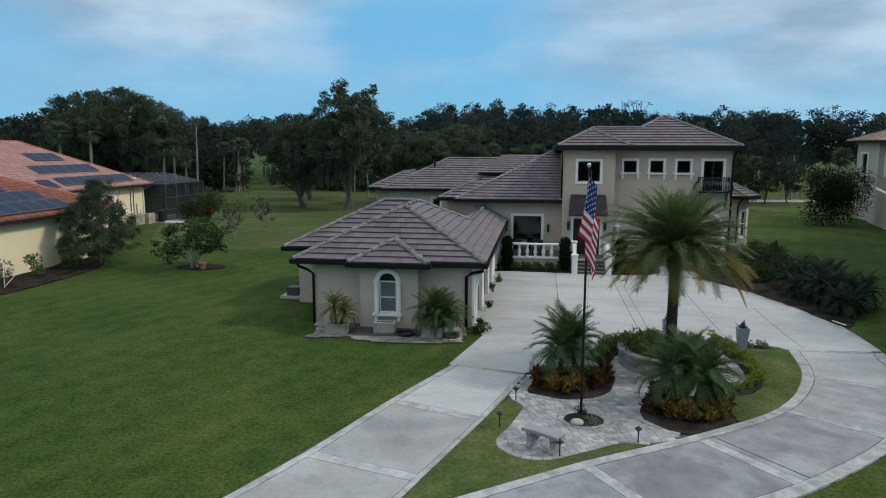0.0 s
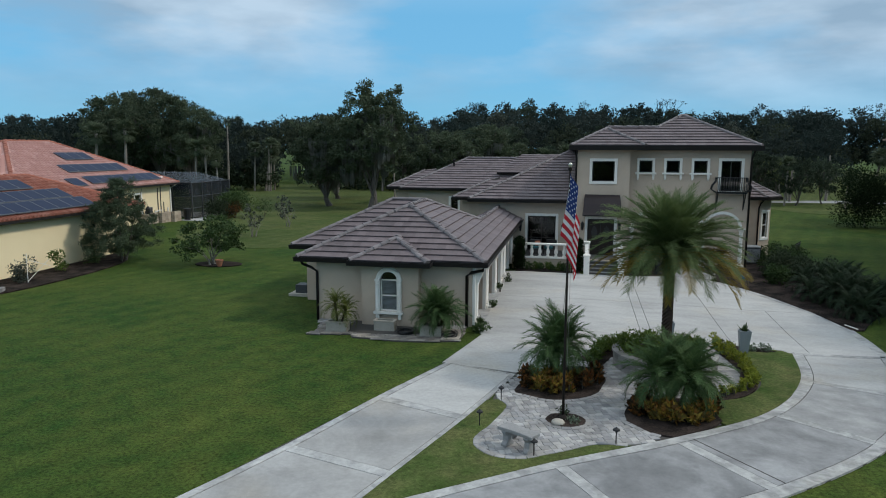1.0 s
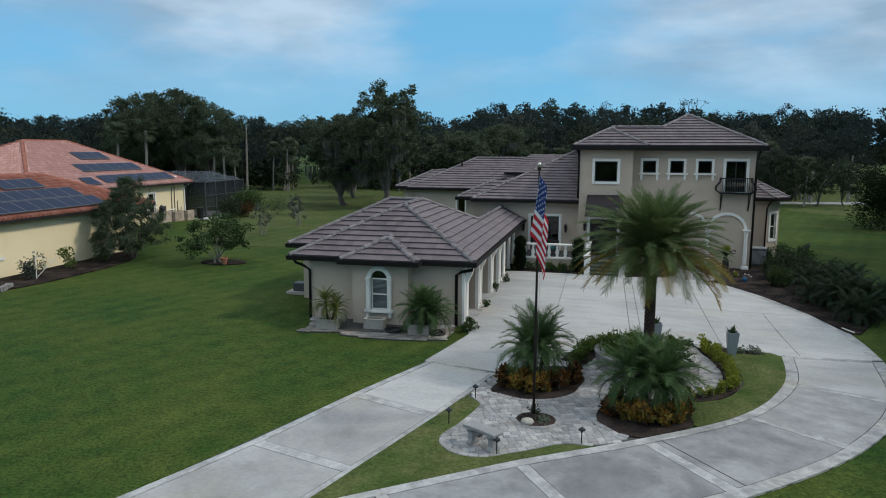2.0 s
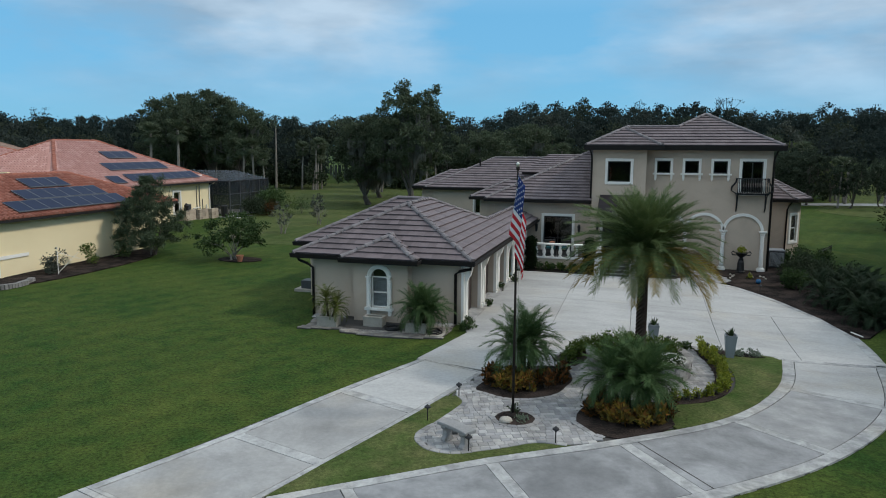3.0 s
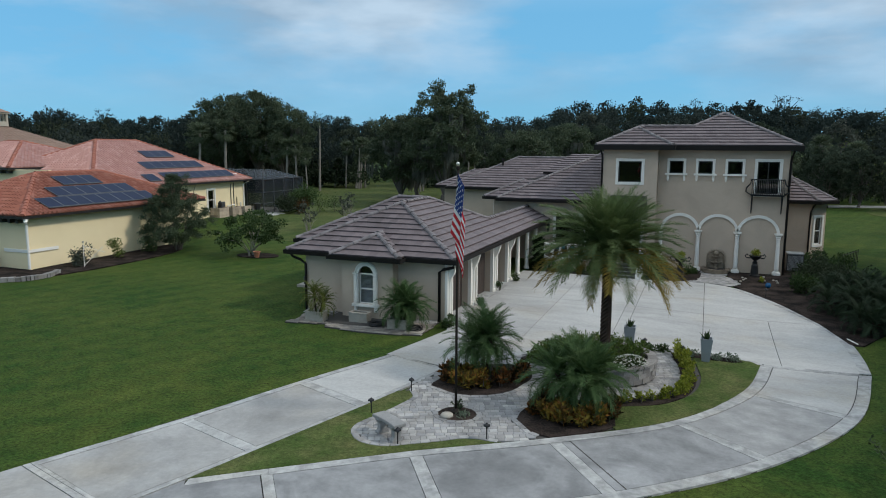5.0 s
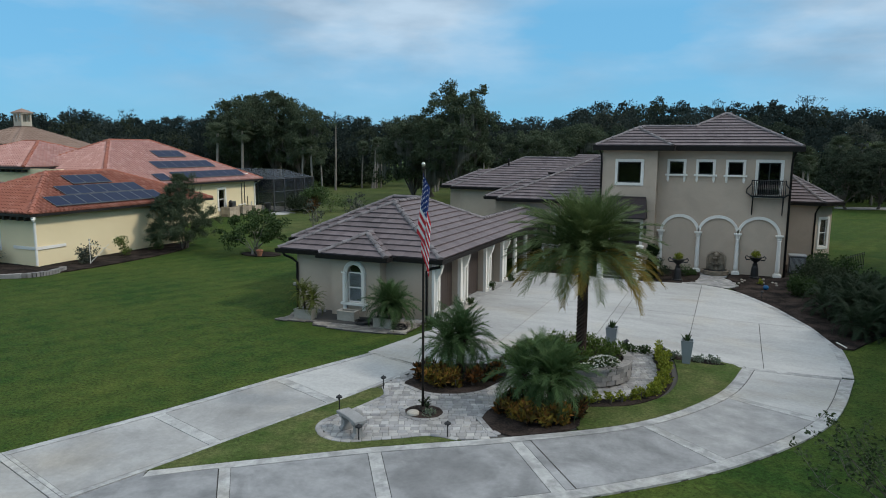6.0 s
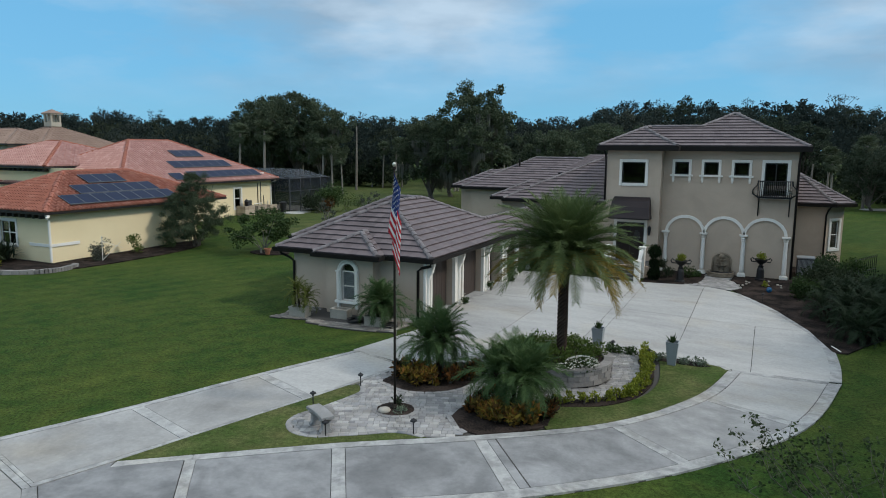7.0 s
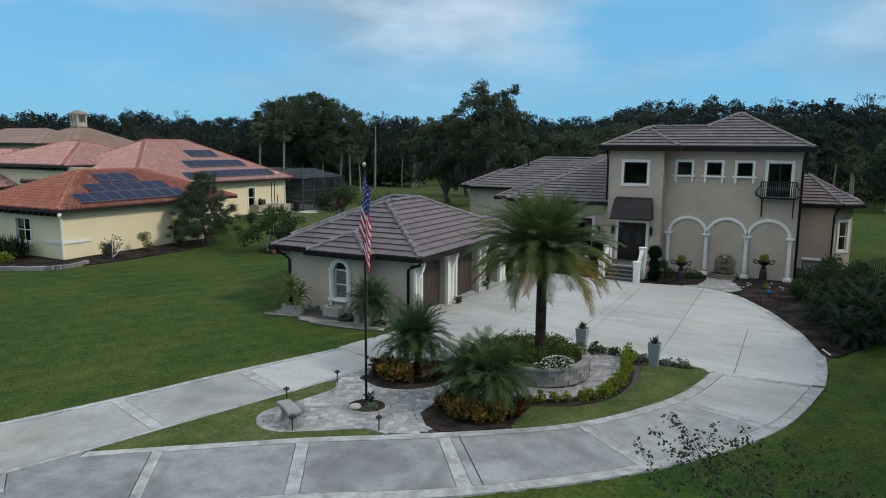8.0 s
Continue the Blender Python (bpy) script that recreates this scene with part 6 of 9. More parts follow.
for x, y in ((7.06, 24.5), (4.6, 24.75)):
    pl = thing("tall_planter", "tall tapered pale grey planter holding an agave", "planter", at=(x, y, 0.04), group="tall planters")
    part("pot", MB().add([(sx * w, sy * w, z) for z, w in ((0, 0.12), (0.76, 0.19), (0.78, 0.20), (0.78, 0.17), (0.70, 0.16)) for sx, sy in ((-1, -1), (1, -1), (1, 1), (-1, 1))], [(i * 4 + k, i * 4 + (k + 1) % 4, i * 4 + 4 + (k + 1) % 4, i * 4 + 4 + k) for i in range(4) for k in range(4)] + [(3, 2, 1, 0)]), M_PLANTER, pl)
    part("soil", MB().box(-0.155, 0.155, -0.155, 0.155, 0.66, 0.70), M_MULCH, pl)
    for k in range(12):
        az, el = k * 137.5, 30 + 50 * rng.random()
        ll = rng.uniform(0.22, 0.36)
        m = Matrix.Translation((0, 0, 0.72)) @ pose(0, 0, 0, 0, 0, az) @ pose(0, 0, 0, 0, -el, 0)
        part("leaf", MB().add([m @ Vector(p) for p in ((0, -0.03, 0), (0, 0.03, 0), (ll * 0.5, 0.035, 0.02), (ll, 0, 0.05), (ll * 0.5, -0.035, 0.02), (ll * 0.4, 0, -0.02))], [(0, 1, 2, 4), (4, 2, 3), (0, 4, 5), (1, 5, 2), (4, 3, 5), (2, 5, 3)]), M_SHRUB, pl)

# ---- palms ----
date_green = [frond_mesh(2.1, 0.6, 50, 0.40, 0.026, M_PALM), frond_mesh(2.5, 0.95, 54, 0.44, 0.026, M_PALM), frond_mesh(2.55, 1.25, 54, 0.44, 0.026, M_PALM)]
date_old = frond_mesh(2.55, 1.15, 46, 0.42, 0.034, M_PALMY)
dp = thing("date_palm", "large date palm with yellowing lower fronds in a stone ring", "palm tree", at=(4.15, 21.75, 0.45))
trunk = MB()
v, n, rings = [], 14, 46
for i in range(rings + 1):
    z = 2.75 * i / rings
    for k in range(n):
        a = 2 * math.pi * k / n
        bump_ = 0.018 * (1 if (k + (i % 2)) % 2 == 0 else -1)
        r = (0.135 if z > 0.15 else 0.17) + 0.015 * math.sin(z * 1.3) + (0.06 * max(0, z - 2.2)) + bump_
        v.append((r * math.cos(a), r * math.sin(a), z))
trunk.add(v, [(i * n + k, i * n + (k + 1) % n, (i + 1) * n + (k + 1) % n, (i + 1) * n + k) for i in range(rings) for k in range(n)])
part("trunk", trunk, M_PALMTRUNK, dp, "dark trunk patterned with old leaf bases")
palm_fronds(dp, (0, 0, 3.36), [date_green[0], date_green[0], date_green[1], date_green[1], date_green[2], date_green[2], (date_green[2], date_old), (date_green[2], date_old, date_old, date_old)], 140, 85, -2, (0.8, 0.99), 0.08)
part("heart", MB().lathe([(0.2, 2.6), (0.27, 2.85), (0.2, 3.1), (0.05, 3.3)], (0, 0, 0), 10), M_PALMTRUNK, dp)

pyg = [frond_mesh(1.2, 0.8, 26, 0.28, 0.026, M_PYGMY), frond_mesh(1.3, 1.3, 28, 0.30, 0.026, M_PYGMY), frond_mesh(1.25, 1.75, 26, 0.29, 0.026, M_PYGMY)]
pygy = [frond_mesh(1.0, 1.0, 30, 0.24, 0.016, M_PYGMYY), frond_mesh(1.05, 1.5, 30, 0.24, 0.016, M_PYGMYY), frond_mesh(1.05, 1.9, 30, 0.24, 0.016, M_PYGMYY)]


pyg_shaded = [frond_mesh(1.25, 0.9, 44, 0.26, 0.016, M_PYGMY_SHADED), frond_mesh(1.35, 1.5, 46, 0.28, 0.016, M_PYGMY_SHADED), frond_mesh(1.3, 2.0, 44, 0.27, 0.016, M_PYGMY_SHADED)]


def pygmy(x, y, z, stems, per, size=1.0, light=False, label="multi-stemmed pygmy date palm with fine arching fronds", group="pygmy palms", low=-14):
    """stems: offsets and heights of its trunks."""
    t = thing("pygmy_palm", label, "palm", at=(x, y, z), group=group)
    for dx, dy, h in stems:
        part("trunk", MB().tube([(dx * 0.4, dy * 0.4, 0), (dx * 0.7, dy * 0.7, h * 0.5), (dx, dy, h)], [0.075 * size, 0.06 * size, 0.07 * size], 8), M_PALMTRUNK, t)
        palm_fronds(t, (dx, dy, h + 0.05), pygy if light is True else light or pyg, per, 84, low, (0.8 * size, 1.1 * size), 0.02)
    return t


pygmy(0.9, 19.65, 0.05, ((-0.25, -0.1, 1.05), (0.25, 0.1, 1.15), (0.0, 0.3, 1.25)), 36, 0.86, low=-20)
pygmy(3.9, 17.95, 0.05, ((-0.45, 0.0, 1.0), (0.35, -0.1, 0.98), (0.0, 0.35, 1.1), (0.5, 0.3, 0.95)), 40, 0.86, low=-20)
pygmy(-7.3, 24.02, 0.34, ((-0.12, 0, 0.75), (0.28, 0.05, 0.55)), 30, 0.64, True, "young yellow-green pygmy palm in a cast-stone trough")
pygmy(-3.55, 24.0, 0.34, ((-0.25, 0, 0.6), (0.28, 0.05, 0.55), (0.02, 0.15, 0.75)), 36, 0.76, False, "dense green pygmy palm in a cast-stone trough")
# side bed palms take the darkened fronds to look shaded
for x, y, z, st, per, sz in ((12.9, 30.6, 0.03, ((-0.4, 0, 0.55), (0.4, 0.2, 0.6), (0, -0.4, 0.5)), 26, 0.9), (13.9, 31.8, 0.03, ((-0.4, 0, 0.75), (0.4, 0.2, 0.8), (0, -0.4, 0.7)), 26, 1.0), (12.2, 33.4, 0.03, ((-0.4, 0, 0.5), (0.4, 0.2, 0.6)), 26, 0.85), (13.6, 34.4, 0.03, ((-0.4, 0, 0.8), (0.4, 0.2, 0.85), (0, 0.4, 0.8)), 26, 1.0), (13.0, 32.6, 0.03, ((-0.45, 0, 0.75), (0.35, 0.2, 0.8), (0, -0.4, 0.7), (0.6, -0.3, 0.65)), 28, 0.98), (12.3, 34.9, 0.03, ((-0.3, 0, 0.7), (0.4, 0.2, 0.8)), 26, 0.85)):
    pygmy(x, y, z, st, per, sz * 0.82, pyg_shaded, "clump of low feathery palms in the side bed, coloured dark for shade", "side bed palms")

# ---- shrubs ----
def shrub(name, x, y, z, r, h, leaves, size, material, label, category="shrub", group="", lumps=5, slim=0.5, up=0.3, stems=True, blooms=0):
    t = thing(name, label, category, at=(x, y, z), group=group)
    mb = MB()
    for k in range(lumps):
        a, q = rng.uniform(0, 6.28), r * 0.5 * math.sqrt(rng.random())
        cr = r * rng.uniform(0.45, 0.65)
        cz = min(h - cr * 0.6, max(cr * 0.45, h * rng.uniform(0.12, 0.75)))
        cloud(mb, (q * math.cos(a), q * math.sin(a), cz), (cr, cr, min(cr, h * 0.5)), leaves // lumps, size, slim, 0.45, up)
    part("foliage", mb, material, t)
    if stems:
        sb = MB()
        for k in range(5):
            a = rng.uniform(0, 6.28)
            sb.tube([(0.03 * math.cos(a), 0.03 * math.sin(a), 0), (r * 0.3 * math.cos(a), r * 0.3 * math.sin(a), h * 0.55)], [0.014, 0.006], 4)
        part("stem", sb, M_BARK, t)
    if blooms:
        bb = MB()
        for _ in range(blooms):
            a, q = rng.uniform(0, 6.28), r * math.sqrt(rng.random())
            c = Vector((q * math.cos(a), q * math.sin(a), h * (0.95 - 0.35 * (q / r) ** 2)))
            for _ in range(3):
                leaf(bb, c + Vector((rng.gauss(0, 0.012), rng.gauss(0, 0.012), 0)), 0.035, None, 0.9)
        part("blossom", bb, M_BLOOM, t, "small white flowers")
    return t


for i, (x, y) in enumerate(((0.1, 18.95), (0.45, 18.7), (0.85, 18.62), (1.25, 18.8), (1.65, 19.1), (2.0, 19.6), (0.1, 19.5), (0.7, 19.3), (1.5, 19.6), (2.0, 20.2))):
    dk = i in (0, 4, 5, 6, 9)
    shrub("croton", x, y, 0.05, 0.34, 0.52, 230, 0.18, M_CROTONR if dk else M_CROTON, "croton shrub with dark and orange-red leaves" if dk else "croton shrub with yellow, orange and green leaves", group="crotons", slim=0.38, up=0.6)
for i, (x, y) in enumerate(((3.1, 17.5), (3.4, 17.25), (3.8, 17.1), (4.2, 17.15), (4.55, 17.4), (4.8, 17.9), (3.1, 17.9), (3.7, 17.5), (4.3, 17.5), (4.8, 18.3), (3.3, 18.4))):
    dk = i in (0, 6, 5, 9, 10)
    shrub("croton", x, y, 0.05, 0.34, 0.52 if i != 3 else 0.46, 240, 0.18, M_CROTONR if dk else M_CROTON, "croton shrub with dark and orange-red leaves" if dk else "croton shrub with yellow, orange and green leaves", group="crotons", slim=0.38, up=0.6)
for i, p in enumerate(ARC):
    if i < 8 and i % 2:
        continue
    if i < 12:
        shrub("golden_shrub", p.x - 0.15, p.y + 0.18, 0.05, 0.2, 0.36, 170, 0.085, M_HEDGEY, "small rounded golden-green shrub at the mulch edge", group="edging shrubs", lumps=3)
    else:
        shrub("golden_shrub", p.x - 0.2, p.y, 0.05, 0.3, 0.5, 260, 0.085, M_HEDGEY, "clipped golden-green shrub in a low hedge row", group="edging shrubs", lumps=4)
for i, p in enumerate(HEDGE):
    shrub("hedge_shrub", p.x, p.y, 0.05, 0.36, 0.52, 320, 0.08, M_HEDGE, "dense dark green shrub of a low hedge", group="low hedge", lumps=4)
for x, y, r, h in ((3.2, 21.3, 0.55, 0.55), (3.75, 20.85, 0.5, 0.5), (4.5, 21.2, 0.5, 0.55), (5.05, 21.75, 0.5, 0.52), (3.4, 22.3, 0.6, 0.6), (4.4, 22.6, 0.55, 0.55), (5.0, 22.4, 0.5, 0.5), (3.0, 21.9, 0.5, 0.55), (4.1, 21.1, 0.55, 0.6), (3.6, 21.6, 0.5, 0.6), (4.6, 22.0, 0.5, 0.6), (3.9, 22.9, 0.5, 0.5)):
    shrub("hedge_shrub", x, y, 0.46, r, h, 420, 0.09, M_HEDGE, "green shrub filling the stone palm ring", group="ring shrubs")
shrub("white_flowers", 5.02, 20.85, 0.46, 0.5, 0.46, 520, 0.08, M_SHRUB, "low bush dotted with white flowers over the ring wall", "flowers", blooms=170)
shrub("white_flowers", 4.65, 20.55, 0.46, 0.3, 0.28, 240, 0.08, M_SHRUB, "low bush dotted with white flowers over the ring wall", "flowers", blooms=40)
for x, y, r in ((5.2, 24.75, 0.35), (5.65, 24.95, 0.38), (5.0, 24.4, 0.28)):
    shrub("hedge_shrub", x, y, 0.03, r, 0.36, 240, 0.09, M_SHRUB, "loose green shrub at the end of the paver path", group="path shrubs")
for x, y, r in ((6.65, 24.85, 0.32), (7.45, 24.9, 0.34), (7.9, 24.95, 0.3), (6.4, 24.6, 0.28)):
    shrub("silver_groundcover", x, y, 0.03, r, 0.26, 240, 0.07, M_SILVER, "low silvery green ground cover", "ground cover", "silver plants")
shrub("silver_groundcover", 1.42, 16.62, 0.05, 0.28, 0.16, 220, 0.05, M_SILVER, "low silvery green ground cover by the flagpole", "ground cover", "silver plants")
shrub("small_shrub", 1.1, 16.95, 0.05, 0.2, 0.3, 150, 0.07, M_DKSHRUB, "small dark shrub at the flagpole foot")

# ---- in front of the garage ----
PATIO = [(-8.3, 23.3), (-8.1, 24.1), (-8.5, 25.2), (-8.5, 25.45), (-2.65, 25.45), (-2.65, 23.75), (-2.62, 23.35), (-4.0, 23.12), (-4.9, 23.1), (-5.8, 23.26), (-6.55, 23.3), (-6.75, 23.7), (-7.5, 23.5)]
patio = tagged(flat("patio", PATIO, -0.02, 0.03, M_JOINT, None), "narrow patio of mixed grey and tan flagstones", "patio", kind="structure")


def trough(x, y, w, d, h, label, filled=True):
    t = thing("stone_trough", label, "planter", at=(x, y, 0.04), group="stone troughs")
    mb = MB()
    wl_ = 0.06
    mb.box(-w / 2, w / 2, -d / 2, -d / 2 + wl_, 0, h).box(-w / 2, w / 2, d / 2 - wl_, d / 2, 0, h).box(-w / 2, -w / 2 + wl_, -d / 2 + wl_, d / 2 - wl_, 0, h).box(w / 2 - wl_, w / 2, -d / 2 + wl_, d / 2 - wl_, 0, h)
    part("box", mb, M_CAST, t)
    part("rim", MB().box(-w / 2 - 0.02, w / 2 + 0.02, -d / 2 - 0.02, -d / 2 + 0.07, h, h + 0.04).box(-w / 2 - 0.02, w / 2 + 0.02, d / 2 - 0.07, d / 2 + 0.02, h, h + 0.04).box(-w / 2 - 0.02, -w / 2 + 0.07, -d / 2 + 0.07, d / 2 - 0.07, h, h + 0.04).box(w / 2 - 0.07, w / 2 + 0.02, -d / 2 + 0.07, d / 2 - 0.07, h, h + 0.04), M_CAST, t)
    part("soil", MB().box(-w / 2 + wl_, w / 2 - wl_, -d / 2 + wl_, d / 2 - wl_, 0.0, h - 0.04), M_MULCH, t)


trough(-7.32, 24.0, 0.80, 0.40, 0.34, "cast-stone trough holding a young palm")
trough(-5.6, 24.4, 0.78, 0.40, 0.36, "low cast-stone trough below the arched window")
trough(-3.74, 23.95, 0.78, 0.40, 0.34, "cast-stone trough holding a bushy palm")
for hx, hy, hr, lab in ((-4.75, 24.1, 0.30, "black garden hose coiled on the flagstones"), (-3.05, 23.85, 0.27, "tangled heap of black garden hose")):
    h = thing("garden_hose", lab, "hose", at=(hx, hy, 0.045), group="hoses")
    pts = [((hr + 0.02 * math.sin(k * 0.7)) * math.cos(k * 0.5) + 0.03 * math.sin(k * 0.31), (hr + 0.03 * math.cos(k * 0.9)) * math.sin(k * 0.5), 0.02 + 0.022 * (k // 13) + (0.05 * math.sin(k * 0.8) ** 2 if lab[0] == "t" else 0)) for k in range(66)]
    part("coil", MB().tube(pts, 0.016, 5), M_HOSE, h, smooth=True)
rs = thing("paving_slab", "pale paving slab under a heap of black hose", "slab", at=(-2.95, 24.0, 0.04))
part("slab", MB().box(-0.34, 0.3, -0.55, 0.2, 0, 0.03), M_CAST, rs, bevel=0.01)
ut = thing("utility_box", "grey utility unit on a concrete pad beside the garage", "utility unit", at=(-11.0, 29.6, 0.0))
part("pad", MB().box(-0.5, 0.5, -0.5, 0.6, 0, 0.12), M_CAST, ut)
part("case", MB().box(-0.25, 0.3, -0.3, 0.3, 0.12, 0.5), M_ALU, ut, bevel=0.02)
for x, y, r in ((-2.15, 28.65, 0.24), (-2.2, 31.9, 0.26), (-2.1, 34.4, 0.26), (-2.25, 25.35, 0.26)):
    shrub("pier_plant", x + 0.1, y, 0.03, r, 0.5, 220, 0.09, M_SHRUB, "small leafy plant with white flowers at a pier foot", group="pier plants", blooms=18)
shrub("corner_plant", -2.0, 24.75, 0.0, 0.4, 0.45, 300, 0.11, M_SHRUB, "loose green plant at the garage corner", group="pier plants")

# ---- front garden of the house ----
tagged(flat("mulch_bed", [(-1.9, 37.75), (1.6, 37.65), (1.6, 38.68), (-1.9, 38.68)], 0, 0.06, M_MULCH, None), "planting bed of dark brown bark mulch", "mulch bed", "mulch beds", "structure")
tagged(flat("mulch_bed", [(3.95, 37.5), (4.5, 37.55), (5.9, 37.8), (6.6, 38.4), (6.75, 39.6), (6.75, 41.5), (3.95, 41.5)], 0, 0.05, M_MULCH, None), "planting bed of dark brown bark mulch", "mulch bed", "mulch beds", "structure")
BED_E = [(8.1, 41.5), (8.05, 40.0), (8.6, 38.8), (8.7, 38.0), (8.3, 37.3), (8.75, 36.55), (10.05, 34.3), (11.3, 31.3), (11.95, 28.75), (12.4, 28.75), (13.0, 29.8), (13.9, 31.2), (14.6, 34.0), (14.8, 38.5), (13.2, 45.8), (10.9, 46.2), (10.9, 41.5)]
tagged(flat("mulch_bed", BED_E, 0, 0.05, M_MULCH, None), "planting bed of dark brown bark mulch", "mulch bed", "mulch beds", "structure")
FPATH = [(6.75, 41.2), (6.75, 39.6), (6.55, 38.3), (6.0, 37.77), (7.0, 37.77), (7.9, 37.32), (8.2, 37.4), (8.6, 38.0), (8.5, 38.8), (8.0, 40.0), (8.05, 41.2)]
fpath = tagged(flat("fountain_path", FPATH, -0.01, 0.02, M_JOINT, None), "short paved path to the wall fountain", "path", kind="structure")
ft = thing("wall_fountain", "weathered stone wall fountain with a tiered basin", "fountain", at=(7.47, 41.5, 0.04))
M_FOUNT = mat("mossy_fountain_stone", (0.34, 0.275, 0.20), (0.14, 0.11, 0.08), 0.9, 4.0, 25.0, 1.0, 0.6, 30.0)
def arched(w, h, r):
    return [(-w, 0)] + [(-w * math.cos(math.pi * k / 14), h + r * math.sin(math.pi * k / 14)) for k in range(15)] + [(w, 0)]


STAND = Matrix(((1, 0, 0, 0), (0, 0, -1, 0), (0, 1, 0, 0), (0, 0, 0, 1)))
part("back", MB().prism(arched(0.50, 0.78, 0.44), 0, 0.1, STAND), M_FOUNT, ft, bevel=0.02)
rim = [(x, -0.13, z) for x, z in arched(0.44, 0.78, 0.38)]
part("rim", MB().tube(rim, 0.055, 6), M_FOUNT, ft, smooth=True)
part("basin", MB().lathe([(0.66, 0), (0.70, 0.05), (0.64, 0.1), (0.68, 0.18), (0.72, 0.24), (0.62, 0.24), (0.56, 0.14)], (0, -0.40, 0), 24), M_FOUNT, ft, smooth=True)
part("water", MB().lathe([(0.60, 0.0), (0.60, 0.19)], (0, -0.40, 0), 24), M_DARK, ft)
for z, r in ((0.58, 0.30), (0.88, 0.22)):
    part("bowl", MB().lathe([(0.05, z - 0.16), (r * 0.6, z - 0.09), (r, z), (r * 0.92, z), (r * 0.6, z - 0.04)], (0, -0.22, 0), 18), M_FOUNT, ft, smooth=True)
part("pedestal", MB().lathe([(0.16, 0.1), (0.1, 0.2), (0.08, 0.42), (0.06, 0.6), (0.06, 0.9)], (0, -0.22, 0), 12), M_FOUNT, ft)
part("finial", MB().lathe([(0.05, 0.86), (0.13, 0.95), (0.15, 1.03), (0.09, 1.12), (0.02, 1.18)], (0, -0.14, 0), 12), M_FOUNT, ft, smooth=True)
for x, y in ((5.72, 38.35), (9.40, 40.75)):
    u = thing("urn", "black iron urn on a pedestal with yellow-green plants", "urn", at=(x, y, 0.04), group="urns")
    part("pedestal", MB().lathe([(0.26, 0), (0.26, 0.06), (0.2, 0.1), (0.17, 0.55), (0.12, 0.68), (0.15, 0.72)], (0, 0, 0), 12), M_IRON, u)
    part("bowl", MB().lathe([(0.14, 0.72), (0.08, 0.78), (0.09, 0.84), (0.24, 0.94), (0.30, 1.06), (0.36, 1.10), (0.30, 1.08)], (0, 0, 0), 18), M_IRON, u, smooth=True)
    for s in (-1, 1):
        part("handle", MB().tube([(s * 0.26, 0, 0.95), (s * 0.44, 0, 0.96), (s * 0.50, 0, 1.08), (s * 0.42, 0, 1.17), (s * 0.36, 0, 1.1)], 0.035, 6), M_IRON, u)
    mb = MB()
    cloud(mb, (0, 0, 1.25), (0.26, 0.26, 0.24), 320, 0.10, 0.4, 0.3, 0.8)
    part("foliage", mb, M_HEDGEY, u, "yellow-green leaves")
bp_ = thing("blue_pot", "small round glazed blue pot on the mulch", "pot", at=(9.85, 37.6, 0.05))
part("body", MB().lathe([(0.07, 0), (0.12, 0.06), (0.135, 0.13), (0.10, 0.2), (0.09, 0.21), (0.10, 0.23), (0.07, 0.23), (0.06, 0.15)], (0, 0, 0), 16), M_BLUEPOT, bp_, smooth=True)
for k in range(9):
    x, y = rng.uniform(8.6, 10.6), rng.uniform(38.5, 40.6)
    s = thing("garden_stone", "small pale stone lying on the mulch", "stone", at=(x, y, 0.05), group="garden stones")
    part("body", MB().lathe([(0.05, 0), (0.07, 0.03), (0.05, 0.06), (0.01, 0.075)], (0, 0, 0), 7), M_CAST, s)
pipe = thing("drain_pipe", "short white pipe lying at the drive edge", "pipe", at=(12.06, 29.1, 0.04), rz=-70)
part("body", MB().tube([(-0.35, 0, 0.03), (0.35, 0, 0.03)], 0.022, 8), M_WHITE, pipe)


def topiary(x, y, h, balls):
    t = thing("topiary", "dark clipped conifer with rounded tiers", "topiary", at=(x, y, 0.05), group="topiaries")
    part("trunk", MB().tube([(0, 0, 0), (0, 0, h * 0.8)], 0.03, 6), M_BARK, t)
    for z, r in balls:
        mb = MB()
        cloud(mb, (0, 0, z), (r, r, r * 1.15), 900, 0.075, 0.55, 0.75, 0.5)
        cloud(mb, (0, 0, z), (r * 0.75, r * 0.75, r * 0.85), 260, 0.16, 0.9, 0.6)
        part("tier", mb, M_CYP, t)


topiary(4.42, 38.25, 1.8, ((0.32, 0.36), (0.82, 0.29), (1.46, 0.37)))
for x in (-1.75, 1.42):
    topiary(x, 38.22, 1.9, ((0.42, 0.42), (0.95, 0.40), (1.5, 0.36)))
for k in range(8):
    shrub("bed_plant", -1.2 + 0.33 * k, 38.1 + 0.1 * (k % 2), 0.05, 0.3, 0.45, 260, 0.10, M_HEDGE if k % 2 else M_SHRUB, "low leafy plant below the balustrade", group="terrace bed plants", lumps=3)
for x, y, r, h in ((5.0, 39.3, 0.45, 0.8), (5.95, 39.8, 0.45, 0.6), (4.7, 39.9, 0.5, 1.0), (6.3, 40.2, 0.35, 0.5)):
    shrub("bed_shrub", x, y, 0.05, r, h, 380, 0.10, M_DKSHRUB if h > 0.6 else M_SHRUB, "dark green garden shrub by the front wall", group="front bed shrubs")
shrub("yellow_plant", 9.65, 39.0, 0.05, 0.2, 0.3, 130, 0.1, M_HEDGEY, "small yellow-green plant on the mulch", group="front bed shrubs")
ac = thing("air_conditioner", "grey slatted air-conditioning unit beside the house", "air conditioner", at=(11.55, 43.3, 0.05))
